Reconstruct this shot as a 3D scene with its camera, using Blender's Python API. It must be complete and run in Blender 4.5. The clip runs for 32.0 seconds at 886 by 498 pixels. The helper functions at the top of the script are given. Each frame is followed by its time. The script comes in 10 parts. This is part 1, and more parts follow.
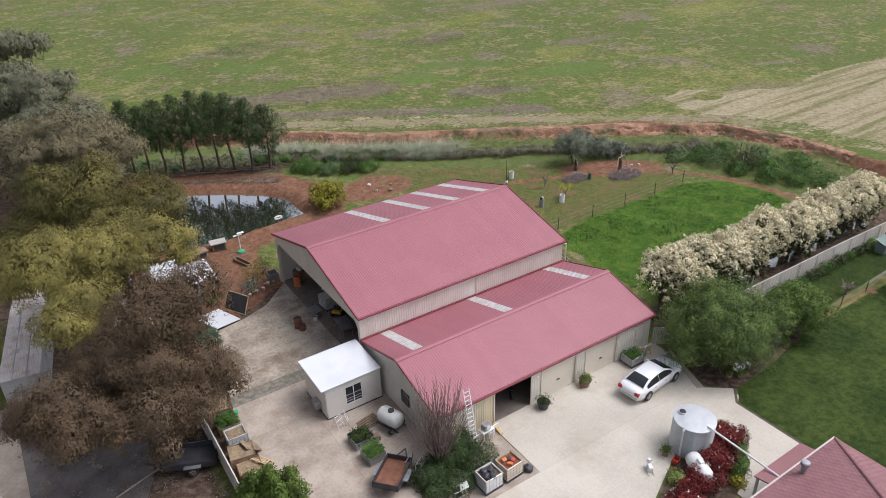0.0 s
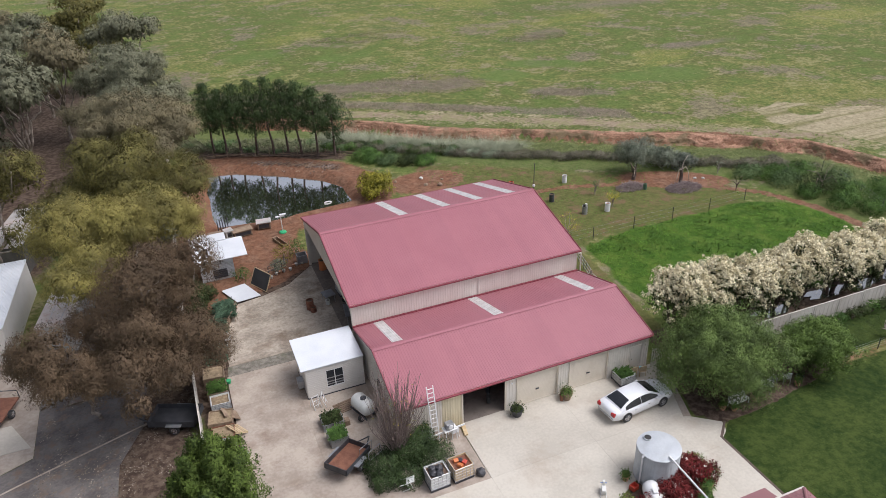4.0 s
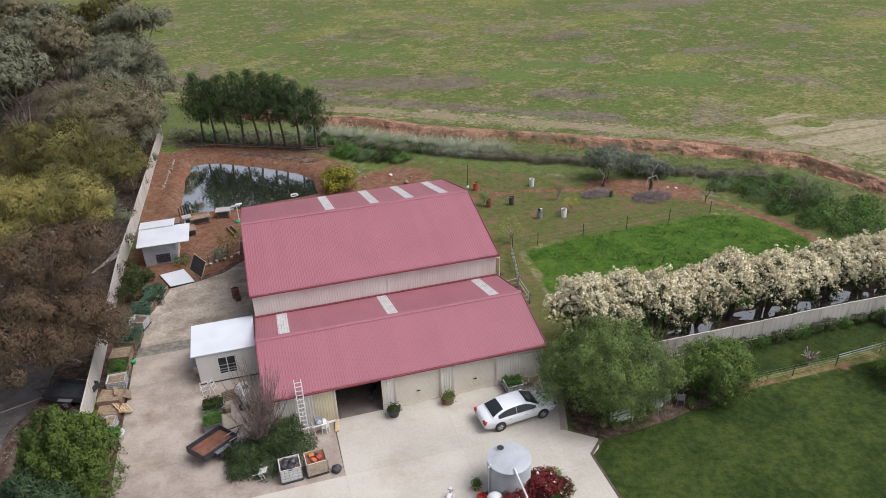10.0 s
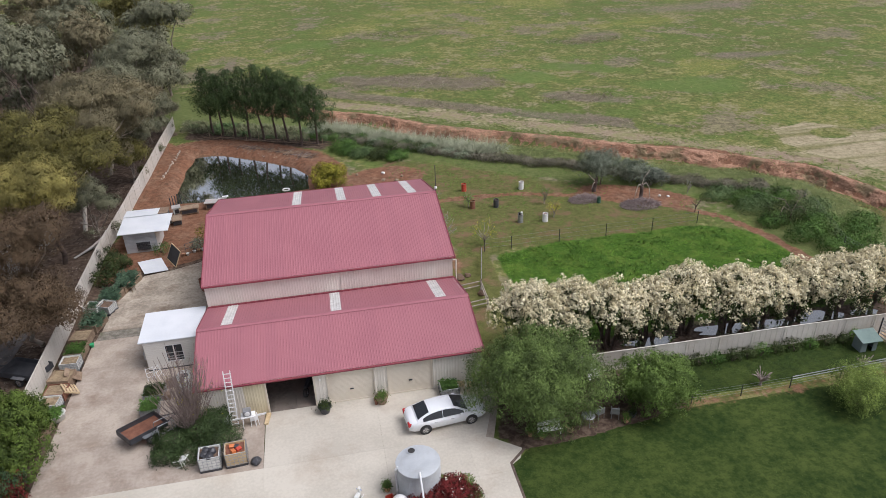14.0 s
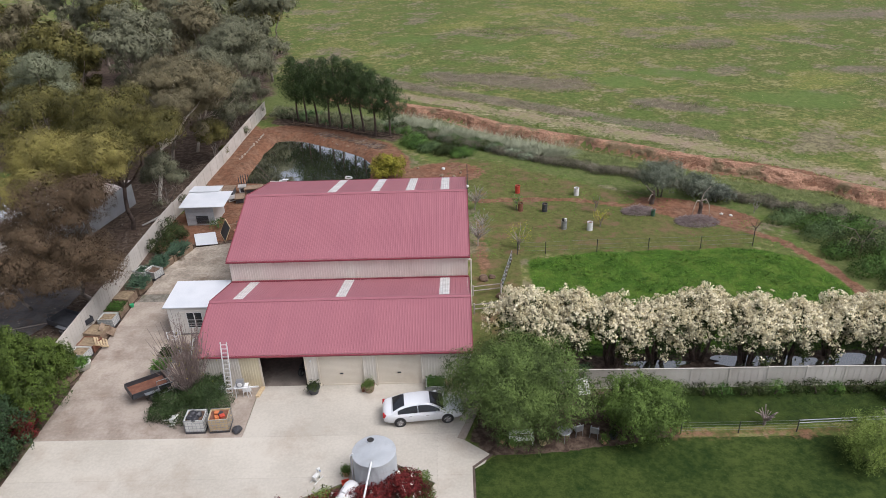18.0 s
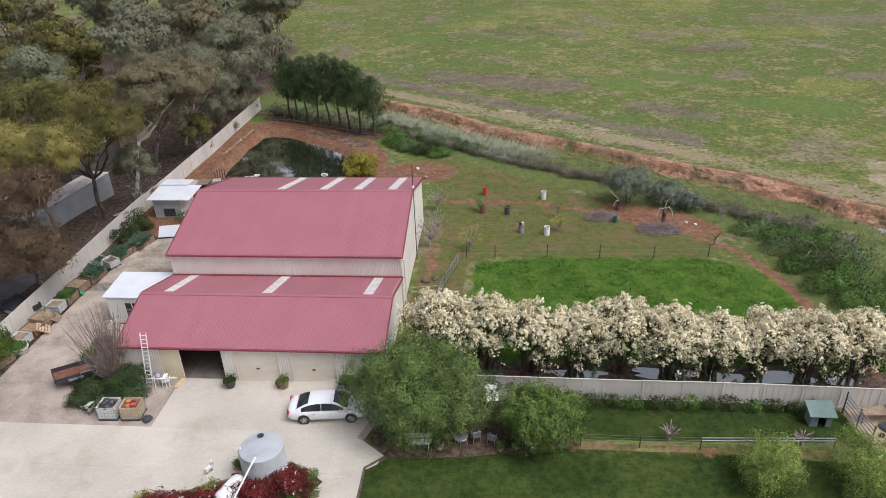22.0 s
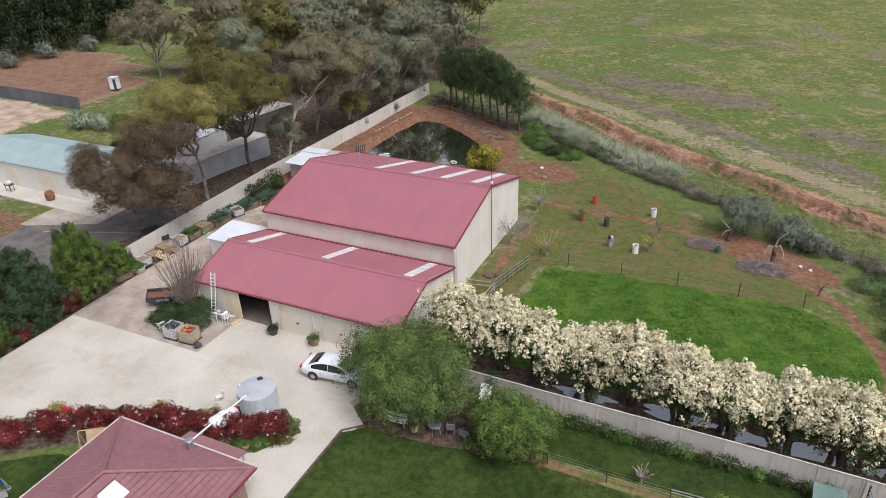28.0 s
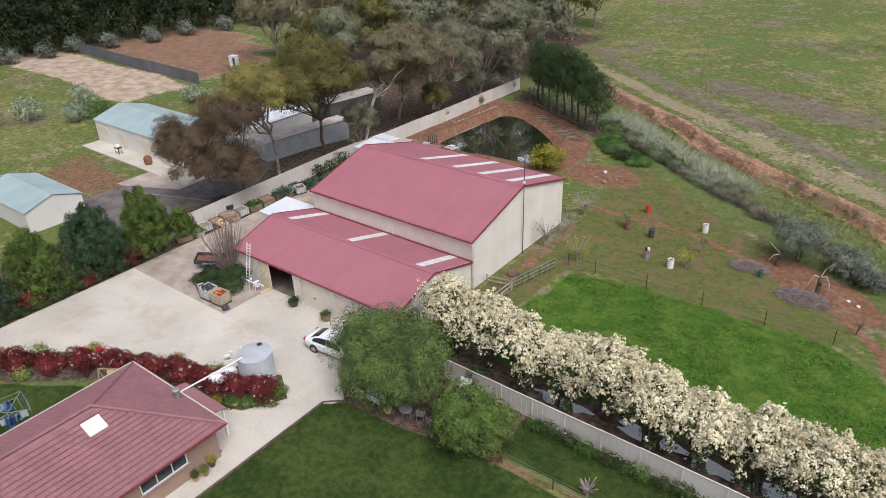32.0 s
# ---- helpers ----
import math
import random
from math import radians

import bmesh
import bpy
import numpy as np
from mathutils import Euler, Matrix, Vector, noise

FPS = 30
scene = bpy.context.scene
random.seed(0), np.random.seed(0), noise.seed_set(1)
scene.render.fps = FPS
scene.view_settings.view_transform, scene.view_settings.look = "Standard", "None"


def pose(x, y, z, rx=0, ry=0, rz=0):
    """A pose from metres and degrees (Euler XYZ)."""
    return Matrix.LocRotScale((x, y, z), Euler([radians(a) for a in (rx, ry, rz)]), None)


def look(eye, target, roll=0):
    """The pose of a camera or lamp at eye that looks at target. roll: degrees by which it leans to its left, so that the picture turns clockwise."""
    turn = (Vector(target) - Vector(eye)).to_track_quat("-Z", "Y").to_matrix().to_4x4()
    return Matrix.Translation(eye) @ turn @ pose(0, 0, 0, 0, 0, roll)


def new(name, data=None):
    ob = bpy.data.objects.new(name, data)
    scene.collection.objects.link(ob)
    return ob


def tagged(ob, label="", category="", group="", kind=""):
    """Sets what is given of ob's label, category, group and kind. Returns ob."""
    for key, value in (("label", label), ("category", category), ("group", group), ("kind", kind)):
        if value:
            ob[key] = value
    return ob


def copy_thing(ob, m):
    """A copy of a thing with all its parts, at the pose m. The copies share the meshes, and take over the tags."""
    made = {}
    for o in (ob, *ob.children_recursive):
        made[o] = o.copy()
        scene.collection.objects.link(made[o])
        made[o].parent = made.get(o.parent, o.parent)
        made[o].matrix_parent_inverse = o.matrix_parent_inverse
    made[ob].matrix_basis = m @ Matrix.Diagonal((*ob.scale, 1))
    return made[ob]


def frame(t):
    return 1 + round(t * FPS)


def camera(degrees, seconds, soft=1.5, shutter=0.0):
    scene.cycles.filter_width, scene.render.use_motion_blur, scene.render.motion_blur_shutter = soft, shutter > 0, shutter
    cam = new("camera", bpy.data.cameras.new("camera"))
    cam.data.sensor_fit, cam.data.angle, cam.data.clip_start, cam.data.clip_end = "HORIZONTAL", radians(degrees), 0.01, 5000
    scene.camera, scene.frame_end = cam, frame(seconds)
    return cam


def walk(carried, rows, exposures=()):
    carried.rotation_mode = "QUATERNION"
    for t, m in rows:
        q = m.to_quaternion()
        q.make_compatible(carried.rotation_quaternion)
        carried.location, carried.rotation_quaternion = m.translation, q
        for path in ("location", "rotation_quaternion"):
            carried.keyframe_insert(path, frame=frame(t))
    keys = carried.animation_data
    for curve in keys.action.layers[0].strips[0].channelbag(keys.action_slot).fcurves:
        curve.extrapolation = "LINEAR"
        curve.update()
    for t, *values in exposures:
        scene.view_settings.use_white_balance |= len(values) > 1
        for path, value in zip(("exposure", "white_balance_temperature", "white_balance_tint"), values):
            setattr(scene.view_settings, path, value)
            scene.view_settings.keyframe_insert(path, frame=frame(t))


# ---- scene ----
cam = camera(64.5, 32.0, soft=0.65)
ROWS = [
    (0.0, 0.416, -0.225, 31.574, 61.234, 1.659, -33.697),
    (0.5, 1.371, -0.855, 31.651, 61.222, 1.698, -31.371),
    (1.0, 2.371, -1.497, 31.701, 61.179, 1.750, -30.413),
    (1.5, 3.329, -2.070, 31.725, 61.135, 1.767, -30.413),
    (2.0, 4.227, -2.595, 31.731, 61.118, 1.779, -29.809),
    (2.5, 5.161, -3.150, 31.736, 61.118, 1.787, -27.560),
    (3.0, 6.076, -3.672, 31.747, 61.113, 1.801, -25.475),
    (3.5, 7.013, -4.164, 31.745, 61.122, 1.802, -24.284),
    (5.5, 10.801, -5.877, 31.701, 61.172, 1.801, -17.661),
    (6.0, 11.756, -6.238, 31.682, 61.165, 1.792, -17.678),
    (6.5, 12.710, -6.575, 31.662, 61.168, 1.782, -17.694),
    (7.0, 13.653, -6.890, 31.635, 61.162, 1.781, -17.711),
    (7.5, 14.592, -7.186, 31.607, 61.157, 1.770, -17.717),
    (8.0, 15.526, -7.454, 31.572, 61.152, 1.769, -17.732),
    (8.5, 16.448, -7.715, 31.539, 61.146, 1.749, -17.756),
    (9.0, 17.349, -7.946, 31.485, 61.140, 1.728, -17.769),
    (9.5, 18.252, -8.177, 31.432, 61.143, 1.718, -17.780),
    (10.0, 19.085, -8.404, 31.394, 61.176, 1.678, -16.191),
    (10.5, 19.979, -8.629, 31.357, 61.218, 1.689, -14.539),
    (11.0, 20.927, -8.848, 31.308, 61.219, 1.690, -14.417),
    (11.5, 21.837, -9.065, 31.281, 61.229, 1.672, -14.412),
    (12.0, 22.731, -9.247, 31.268, 61.229, 1.666, -14.097),
    (12.5, 23.666, -9.456, 31.257, 61.247, 1.669, -12.620),
    (13.0, 24.639, -9.647, 31.219, 61.265, 1.694, -11.462),
    (13.5, 25.597, -9.812, 31.189, 61.262, 1.700, -11.423),
    (14.0, 26.520, -9.970, 31.166, 61.259, 1.696, -11.123),
    (14.5, 27.478, -10.127, 31.144, 61.265, 1.693, -10.253),
    (15.0, 28.473, -10.290, 31.130, 61.281, 1.711, -8.051),
    (15.5, 29.474, -10.433, 31.122, 61.316, 1.719, -5.470),
    (17.5, 33.669, -10.869, 31.056, 61.398, 1.798, -0.245),
    (18.0, 34.783, -10.916, 31.033, 61.404, 1.839, 0.315),
    (18.5, 35.800, -10.933, 31.016, 61.410, 1.830, 0.494),
    (19.0, 36.881, -10.927, 31.027, 61.406, 1.850, 2.282),
    (19.5, 37.963, -10.907, 31.043, 61.414, 1.851, 4.098),
    (20.0, 39.090, -10.852, 31.024, 61.412, 1.882, 4.523),
    (20.5, 40.173, -10.778, 31.018, 61.400, 1.882, 4.495),
    (21.0, 41.262, -10.678, 31.018, 61.389, 1.902, 4.486),
    (21.5, 42.339, -10.572, 30.997, 61.379, 1.901, 4.495),
    (22.0, 43.427, -10.435, 30.982, 61.369, 1.910, 4.492),
    (22.5, 44.512, -10.289, 30.961, 61.360, 1.909, 4.486),
    (23.0, 45.581, -10.128, 30.946, 61.351, 1.897, 4.768),
    (23.5, 46.687, -9.960, 30.932, 61.393, 1.914, 5.107),
    (24.0, 47.771, -9.790, 30.906, 61.395, 1.900, 5.143),
    (24.5, 48.824, -9.627, 30.901, 61.416, 1.885, 5.877),
    (25.0, 49.914, -9.474, 30.905, 61.477, 1.890, 8.189),
    (25.5, 51.002, -9.325, 30.940, 61.487, 1.863, 11.358),
    (27.5, 55.348, -8.449, 31.001, 61.591, 1.899, 22.373),
    (28.0, 56.432, -8.156, 31.022, 61.601, 1.879, 25.063),
    (28.5, 57.508, -7.820, 31.067, 61.576, 1.907, 27.752),
    (29.0, 58.593, -7.444, 31.115, 61.547, 1.906, 30.400),
    (29.5, 59.707, -7.000, 31.161, 61.513, 1.913, 31.917),
    (30.0, 60.768, -6.499, 31.221, 61.442, 1.921, 31.875),
    (30.5, 61.756, -6.002, 31.284, 61.373, 1.888, 32.244),
    (31.0, 62.777, -5.488, 31.370, 61.337, 1.876, 33.845),
    (31.5, 63.814, -4.946, 31.484, 61.270, 1.853, 35.578),
    (32.0, 64.849, -4.370, 31.585, 61.213, 1.872, 37.304),
]
walk(cam, [(t, pose(x, y, z, rx, ry, rz)) for t, x, y, z, rx, ry, rz in ROWS], exposures=[(0.0, 0.30, 6150, 15), (6.0, 0.26, 6150, 15), (11.0, 0.19, 6150, 15), (19.5, 0.20, 6150, 15), (24.0, 0.30, 6150, 15), (32.0, 0.27, 6150, 15)])

# ---- light: bright overcast afternoon ----
world = bpy.data.worlds.new("overcast")
scene.world = world
world.use_nodes = True
wn, wl = world.node_tree.nodes, world.node_tree.links
sky = wn.new("ShaderNodeTexSky")
sky.sky_type, sky.sun_disc = "NISHITA", False
sky.sun_elevation, sky.sun_rotation, sky.dust_density, sky.air_density = radians(58), radians(115), 4.0, 1.0
soft_sky = wn.new("ShaderNodeHueSaturation")
soft_sky.inputs["Saturation"].default_value = 0.4
wl.new(sky.outputs[0], soft_sky.inputs["Color"])
wl.new(soft_sky.outputs[0], wn["Background"].inputs["Color"])
wn["Background"].inputs["Strength"].default_value = 0.122
sun = new("sun", bpy.data.lights.new("sun", "SUN"))
sun.data.energy, sun.data.angle, sun.data.color = 1.82, radians(38), (1.0, 0.98, 0.95)
sun.matrix_world = look((0, 0, 60), (math.sin(radians(115)) * -38, math.cos(radians(115)) * -38, 0))

# ---- materials ----
MATS = {}


def nd(nt, kind, **inputs):
    n = nt.nodes.new(kind)
    for k, v in inputs.items():
        n.inputs[k.replace("_", " ")].default_value = v
    return n


def ramp2(nt, fac, a, b, lo=0.3, hi=0.7):
    r = nt.nodes.new("ShaderNodeValToRGB")
    r.color_ramp.elements[0].position, r.color_ramp.elements[1].position = lo, hi
    r.color_ramp.elements[0].color, r.color_ramp.elements[1].color = (*a, 1), (*b, 1)
    nt.links.new(fac, r.inputs[0])
    return r.outputs[0]


def mixc(nt, fac, a, b, mode="MIX"):
    m = nt.nodes.new("ShaderNodeMix")
    m.data_type, m.blend_type = "RGBA", mode
    for sock, v in ((m.inputs[0], fac), (m.inputs[6], a), (m.inputs[7], b)):
        if isinstance(v, (int, float)):
            sock.default_value = v
        elif isinstance(v, tuple):
            sock.default_value = (*v, 1)
        else:
            nt.links.new(v, sock)
    return m.outputs[2]


def math2(nt, op, a, b=0.0, c=0.0):
    m = nt.nodes.new("ShaderNodeMath")
    m.operation = op
    for sock, v in zip(m.inputs, (a, b, c)):
        if isinstance(v, (int, float)):
            sock.default_value = v
        else:
            nt.links.new(v, sock)
    return m.outputs[0]


def noise_at(nt, vec, scale, detail=4.0, rough=0.55):
    n = nd(nt, "ShaderNodeTexNoise", Scale=scale, Detail=detail, Roughness=rough)
    nt.links.new(vec, n.inputs["Vector"])
    return n.outputs["Fac"]


def start_mat(name):
    m = bpy.data.materials.new(name)
    m.use_nodes = True
    nt = m.node_tree
    b = nt.nodes["Principled BSDF"]
    pos = nt.nodes.new("ShaderNodeNewGeometry")
    MATS[name] = m
    return m, nt, b, pos


def bump_to(nt, b, height, strength, dist):
    bp = nd(nt, "ShaderNodeBump", Strength=strength, Distance=dist)
    nt.links.new(height, bp.inputs["Height"])
    nt.links.new(bp.outputs[0], b.inputs["Normal"])


def pm(name, c1, c2, scale=1.2, fine=25.0, rough=0.6, bump=0.25, dist=0.01, metal=0.0, dirt=None, dirt_amt=0.5, dirt_scale=0.5, rand=0.0, island=0.0, coat=0.0, spec=0.5):
    """A surface in two tones with fine grain, optional stains, and variation from piece to piece."""
    m, nt, b, pos = start_mat(name)
    p = pos.outputs["Position"]
    big, small = noise_at(nt, p, scale), noise_at(nt, p, fine, 3.0)
    f = math2(nt, "ADD", math2(nt, "MULTIPLY", big, 0.65), math2(nt, "MULTIPLY", small, 0.35))
    col = ramp2(nt, f, c1, c2, 0.40, 0.60)
    if dirt:
        d = noise_at(nt, p, dirt_scale, 6.0, 0.65)
        dm = math2(nt, "MULTIPLY", math2(nt, "SMOOTH_MIN", math2(nt, "MAXIMUM", math2(nt, "MULTIPLY_ADD", d, 5.0, -2.6), 0.0), 1.0, 0.1), dirt_amt)
        col = mixc(nt, dm, col, dirt)
    if rand or island:
        r = nt.nodes.new("ShaderNodeObjectInfo").outputs["Random"] if rand else pos.outputs["Random Per Island"]
        amt = rand or island
        hsv = nt.nodes.new("ShaderNodeHueSaturation")
        nt.links.new(math2(nt, "MULTIPLY_ADD", r, 2 * amt, 1 - amt), hsv.inputs["Value"])
        nt.links.new(math2(nt, "MULTIPLY_ADD", r, 0.06 * amt, 0.5 - 0.03 * amt), hsv.inputs["Hue"])
        nt.links.new(col, hsv.inputs["Color"])
        col = hsv.outputs[0]
    nt.links.new(col, b.inputs["Base Color"])
    b.inputs["Metallic"].default_value = metal
    b.inputs["Specular IOR Level"].default_value = spec
    b.inputs["Coat Weight"].default_value = coat
    nt.links.new(math2(nt, "MULTIPLY_ADD", small, 0.25, rough - 0.12), b.inputs["Roughness"])
    if bump:
        bump_to(nt, b, small, bump, dist)
    return m


def leaf_mat(name, c1, c2, c3, scale=0.9, trans=0.07, var=0.8, deep=0.62):
    """Foliage: tone varies leaf by leaf; dark noise patches from bough to bough paint in shaded gaps."""
    m, nt, b, pos = start_mat(name)
    big = noise_at(nt, pos.outputs["Position"], scale, 4.0, 0.6)
    # shade between clumps put into colour: dark tone lowered, pale tone lifted
    c1, c2 = tuple(v * deep for v in c1), tuple(v * (2.0 - deep) ** 0.6 for v in c2)
    few = math2(nt, "MULTIPLY", pos.outputs["Random Per Island"], 0.4)
    col = mixc(nt, few, ramp2(nt, big, c1, c2, 0.40, 0.60), c3)
    hsv = nt.nodes.new("ShaderNodeHueSaturation")
    r2 = math2(nt, "FRACT", math2(nt, "MULTIPLY", pos.outputs["Random Per Island"], 17.3))
    nt.links.new(math2(nt, "MULTIPLY_ADD", r2, var, 1 - 0.53 * var), hsv.inputs["Value"])
    nt.links.new(col, hsv.inputs["Color"])
    nt.links.new(hsv.outputs[0], b.inputs["Base Color"])
    b.inputs["Roughness"].default_value = 0.6
    b.inputs["Specular IOR Level"].default_value = 0.12
    tr = nt.nodes.new("ShaderNodeBsdfTranslucent")
    nt.links.new(hsv.outputs[0], tr.inputs["Color"])
    mx = nt.nodes.new("ShaderNodeMixShader")
    mx.inputs[0].default_value = trans
    out = nt.nodes["Material Output"]
    nt.links.new(b.outputs[0], mx.inputs[1])
    nt.links.new(tr.outputs[0], mx.inputs[2])
    nt.links.new(mx.outputs[0], out.inputs["Surface"])
    return m


roof_red = pm("roof_red", (0.328, 0.118, 0.140), (0.350, 0.130, 0.152), 0.35, 14, 0.48, 0.08, 0.004, dirt=(0.38, 0.155, 0.178), dirt_amt=0.08, dirt_scale=0.6, rand=0.03)
trim_red = pm("trim_red", (0.20, 0.035, 0.05), (0.25, 0.05, 0.062), 1, 20, 0.45, 0.05)
clad_cream = pm("clad_cream", (0.65, 0.605, 0.53), (0.72, 0.675, 0.60), 0.4, 12, 0.5, 0.08, 0.004, dirt=(0.48, 0.40, 0.30), dirt_amt=0.35, dirt_scale=0.35, rand=0.03)
clad_yellow = pm("clad_yellow", (0.58, 0.50, 0.33), (0.66, 0.58, 0.40), 0.5, 12, 0.5, 0.08, 0.004, rand=0.03)
door_cream = pm("door_cream", (0.66, 0.595, 0.485), (0.72, 0.655, 0.545), 0.5, 12, 0.5, 0.06, 0.004, dirt=(0.45, 0.36, 0.26), dirt_amt=0.3, dirt_scale=0.8)
skylight_white = pm("skylight_white", (0.52, 0.51, 0.48), (0.66, 0.65, 0.62), 2.0, 30, 0.5, 0.1, 0.003, dirt=(0.42, 0.40, 0.36), dirt_amt=0.6, dirt_scale=1.5)
roof_white = pm("roof_white", (0.62, 0.645, 0.67), (0.7, 0.72, 0.74), 0.6, 15, 0.4, 0.05, 0.003)
roof_zinc_pale = pm("zinc_pale", (0.43, 0.45, 0.47), (0.55, 0.57, 0.59), 0.8, 18, 0.45, 0.06, 0.003, metal=0.15, rand=0.06)
roof_teal = pm("roof_teal", (0.27, 0.35, 0.345), (0.33, 0.41, 0.405), 0.4, 15, 0.45, 0.05, 0.003, rand=0.04)
roof_zinc = pm("roof_zinc", (0.42, 0.40, 0.37), (0.58, 0.55, 0.52), 0.7, 15, 0.5, 0.1, 0.004, metal=0.2, dirt=(0.36, 0.2, 0.13), dirt_amt=0.7, dirt_scale=0.7)
roof_rust_white = pm("roof_rust_white", (0.6, 0.53, 0.48), (0.76, 0.71, 0.67), 0.7, 12, 0.55, 0.1, 0.004, dirt=(0.42, 0.22, 0.14), dirt_amt=0.8, dirt_scale=1.1)
fence_cream = pm("fence_cream", (0.55, 0.51, 0.45), (0.64, 0.60, 0.54), 0.4, 10, 0.55, 0.08, 0.004, dirt=(0.42, 0.33, 0.25), dirt_amt=0.3, dirt_scale=0.5, rand=0.04)
fence_grey = pm("fence_grey", (0.10, 0.11, 0.12), (0.14, 0.15, 0.165), 0.4, 10, 0.5, 0.05, 0.004, rand=0.05)
wall_white = pm("wall_white", (0.66, 0.63, 0.58), (0.74, 0.71, 0.66), 0.5, 20, 0.7, 0.1, 0.004, dirt=(0.5, 0.43, 0.34), dirt_amt=0.3)
concrete_new = pm("concrete_new", (0.45, 0.413, 0.345), (0.55, 0.508, 0.43), 0.25, 6, 0.8, 0.15, 0.005, dirt=(0.345, 0.27, 0.20), dirt_amt=0.55, dirt_scale=0.3, rand=0.03)
concrete_mid = pm("concrete_mid", (0.31, 0.255, 0.205), (0.44, 0.375, 0.31), 0.5, 5, 0.85, 0.2, 0.006, dirt=(0.22, 0.155, 0.11), dirt_amt=0.7, dirt_scale=0.6, rand=0.05)
concrete_old = pm("concrete_old", (0.265, 0.224, 0.175), (0.475, 0.407, 0.326), 0.5, 4, 0.9, 0.25, 0.008, dirt=(0.155, 0.105, 0.068), dirt_amt=0.85, dirt_scale=0.45, rand=0.08)
# shed floors: the dimness indoors is put into this darker concrete tone
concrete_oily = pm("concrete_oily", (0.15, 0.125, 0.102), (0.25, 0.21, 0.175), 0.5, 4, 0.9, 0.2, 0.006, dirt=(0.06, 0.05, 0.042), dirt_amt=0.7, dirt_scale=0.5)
gravel_joint = pm("gravel_joint", (0.13, 0.118, 0.095), (0.27, 0.245, 0.2), 2.5, 20, 0.95, 0.5, 0.015, dirt=(0.12, 0.125, 0.06), dirt_amt=0.6, dirt_scale=0.6)
asphalt = pm("asphalt", (0.085, 0.076, 0.072), (0.165, 0.148, 0.136), 0.6, 7, 0.9, 0.3, 0.008, dirt=(0.17, 0.115, 0.08), dirt_amt=0.95, dirt_scale=1.3)
timber = pm("timber", (0.19, 0.13, 0.085), (0.30, 0.22, 0.15), 1.5, 12, 0.8, 0.35, 0.008, rand=0.15)
timber_pale = pm("timber_pale", (0.45, 0.33, 0.19), (0.58, 0.45, 0.28), 1.5, 12, 0.75, 0.25, 0.006, rand=0.12)
rust = pm("rust", (0.16, 0.065, 0.04), (0.25, 0.11, 0.065), 2.5, 25, 0.85, 0.3, 0.006)
steel_dark = pm("steel_dark", (0.035, 0.037, 0.042), (0.06, 0.06, 0.066), 2, 25, 0.5, 0.1, 0.004)
steel_grey = pm("steel_grey", (0.30, 0.31, 0.32), (0.42, 0.43, 0.44), 1.5, 25, 0.4, 0.08, 0.003, metal=0.6)
tank_steel = pm("tank_steel", (0.45, 0.475, 0.49), (0.55, 0.575, 0.585), 0.8, 18, 0.45, 0.06, 0.003, metal=0.25, dirt=(0.3, 0.28, 0.25), dirt_amt=0.3, dirt_scale=1.2)
white_paint = pm("white_paint", (0.70, 0.70, 0.69), (0.80, 0.80, 0.79), 1.5, 20, 0.45, 0.05)
white_plastic = pm("white_plastic", (0.62, 0.62, 0.58), (0.74, 0.74, 0.70), 2, 20, 0.4, 0.05)
car_white = pm("car_white", (0.78, 0.79, 0.80), (0.80, 0.81, 0.82), 1, 40, 0.25, 0, coat=0.6)
car_glass = pm("car_glass", (0.012, 0.014, 0.016), (0.02, 0.022, 0.024), 1, 10, 0.15, 0, spec=0.8)
tyre_black = pm("tyre_black", (0.022, 0.022, 0.022), (0.04, 0.038, 0.036), 4, 40, 0.8, 0.2, 0.004)
chrome = pm("chrome", (0.5, 0.5, 0.52), (0.62, 0.62, 0.64), 3, 30, 0.25, 0, metal=0.9)
lamp_red = pm("lamp_red", (0.35, 0.01, 0.012), (0.42, 0.02, 0.02), 4, 30, 0.25, 0)
red_paint = pm("red_paint", (0.45, 0.055, 0.03), (0.55, 0.08, 0.045), 2, 20, 0.55, 0.1)
orange_paint = pm("orange_paint", (0.55, 0.16, 0.05), (0.65, 0.22, 0.08), 2, 20, 0.55, 0.1)
yellow_paint = pm("yellow_paint", (0.55, 0.32, 0.03), (0.62, 0.38, 0.05), 2, 20, 0.5, 0.1)
blue_paint = pm("blue_paint", (0.05, 0.16, 0.45), (0.08, 0.22, 0.55), 2, 20, 0.5, 0.1)
cyan_paint = pm("cyan_paint", (0.15, 0.45, 0.6), (0.2, 0.52, 0.66), 2, 20, 0.5, 0.1)
green_plastic = pm("green_plastic", (0.03, 0.35, 0.14), (0.05, 0.42, 0.18), 2, 20, 0.5, 0.1)
green_dull = pm("green_dull", (0.03, 0.09, 0.05), (0.05, 0.12, 0.07), 2, 20, 0.6, 0.1)
terracotta = pm("terracotta", (0.42, 0.22, 0.13), (0.52, 0.29, 0.18), 3, 25, 0.8, 0.2, 0.004)
bank_earth, nt, b, pos = start_mat("bank_earth")
flat_ = nt.nodes.new("ShaderNodeMapping")
flat_.inputs["Scale"].default_value = (0.5, 0.5, 3.0)
nt.links.new(pos.outputs["Position"], flat_.inputs["Vector"])
seam, crumb, wash = noise_at(nt, flat_.outputs[0], 1.6, 5, 0.65), noise_at(nt, pos.outputs["Position"], 5.0, 4, 0.65), noise_at(nt, pos.outputs["Position"], 0.3, 5, 0.6)
bcol = ramp2(nt, math2(nt, "ADD", math2(nt, "MULTIPLY", seam, 0.5), math2(nt, "MULTIPLY", crumb, 0.5)), (0.17, 0.082, 0.046), (0.46, 0.265, 0.17), 0.38, 0.62)
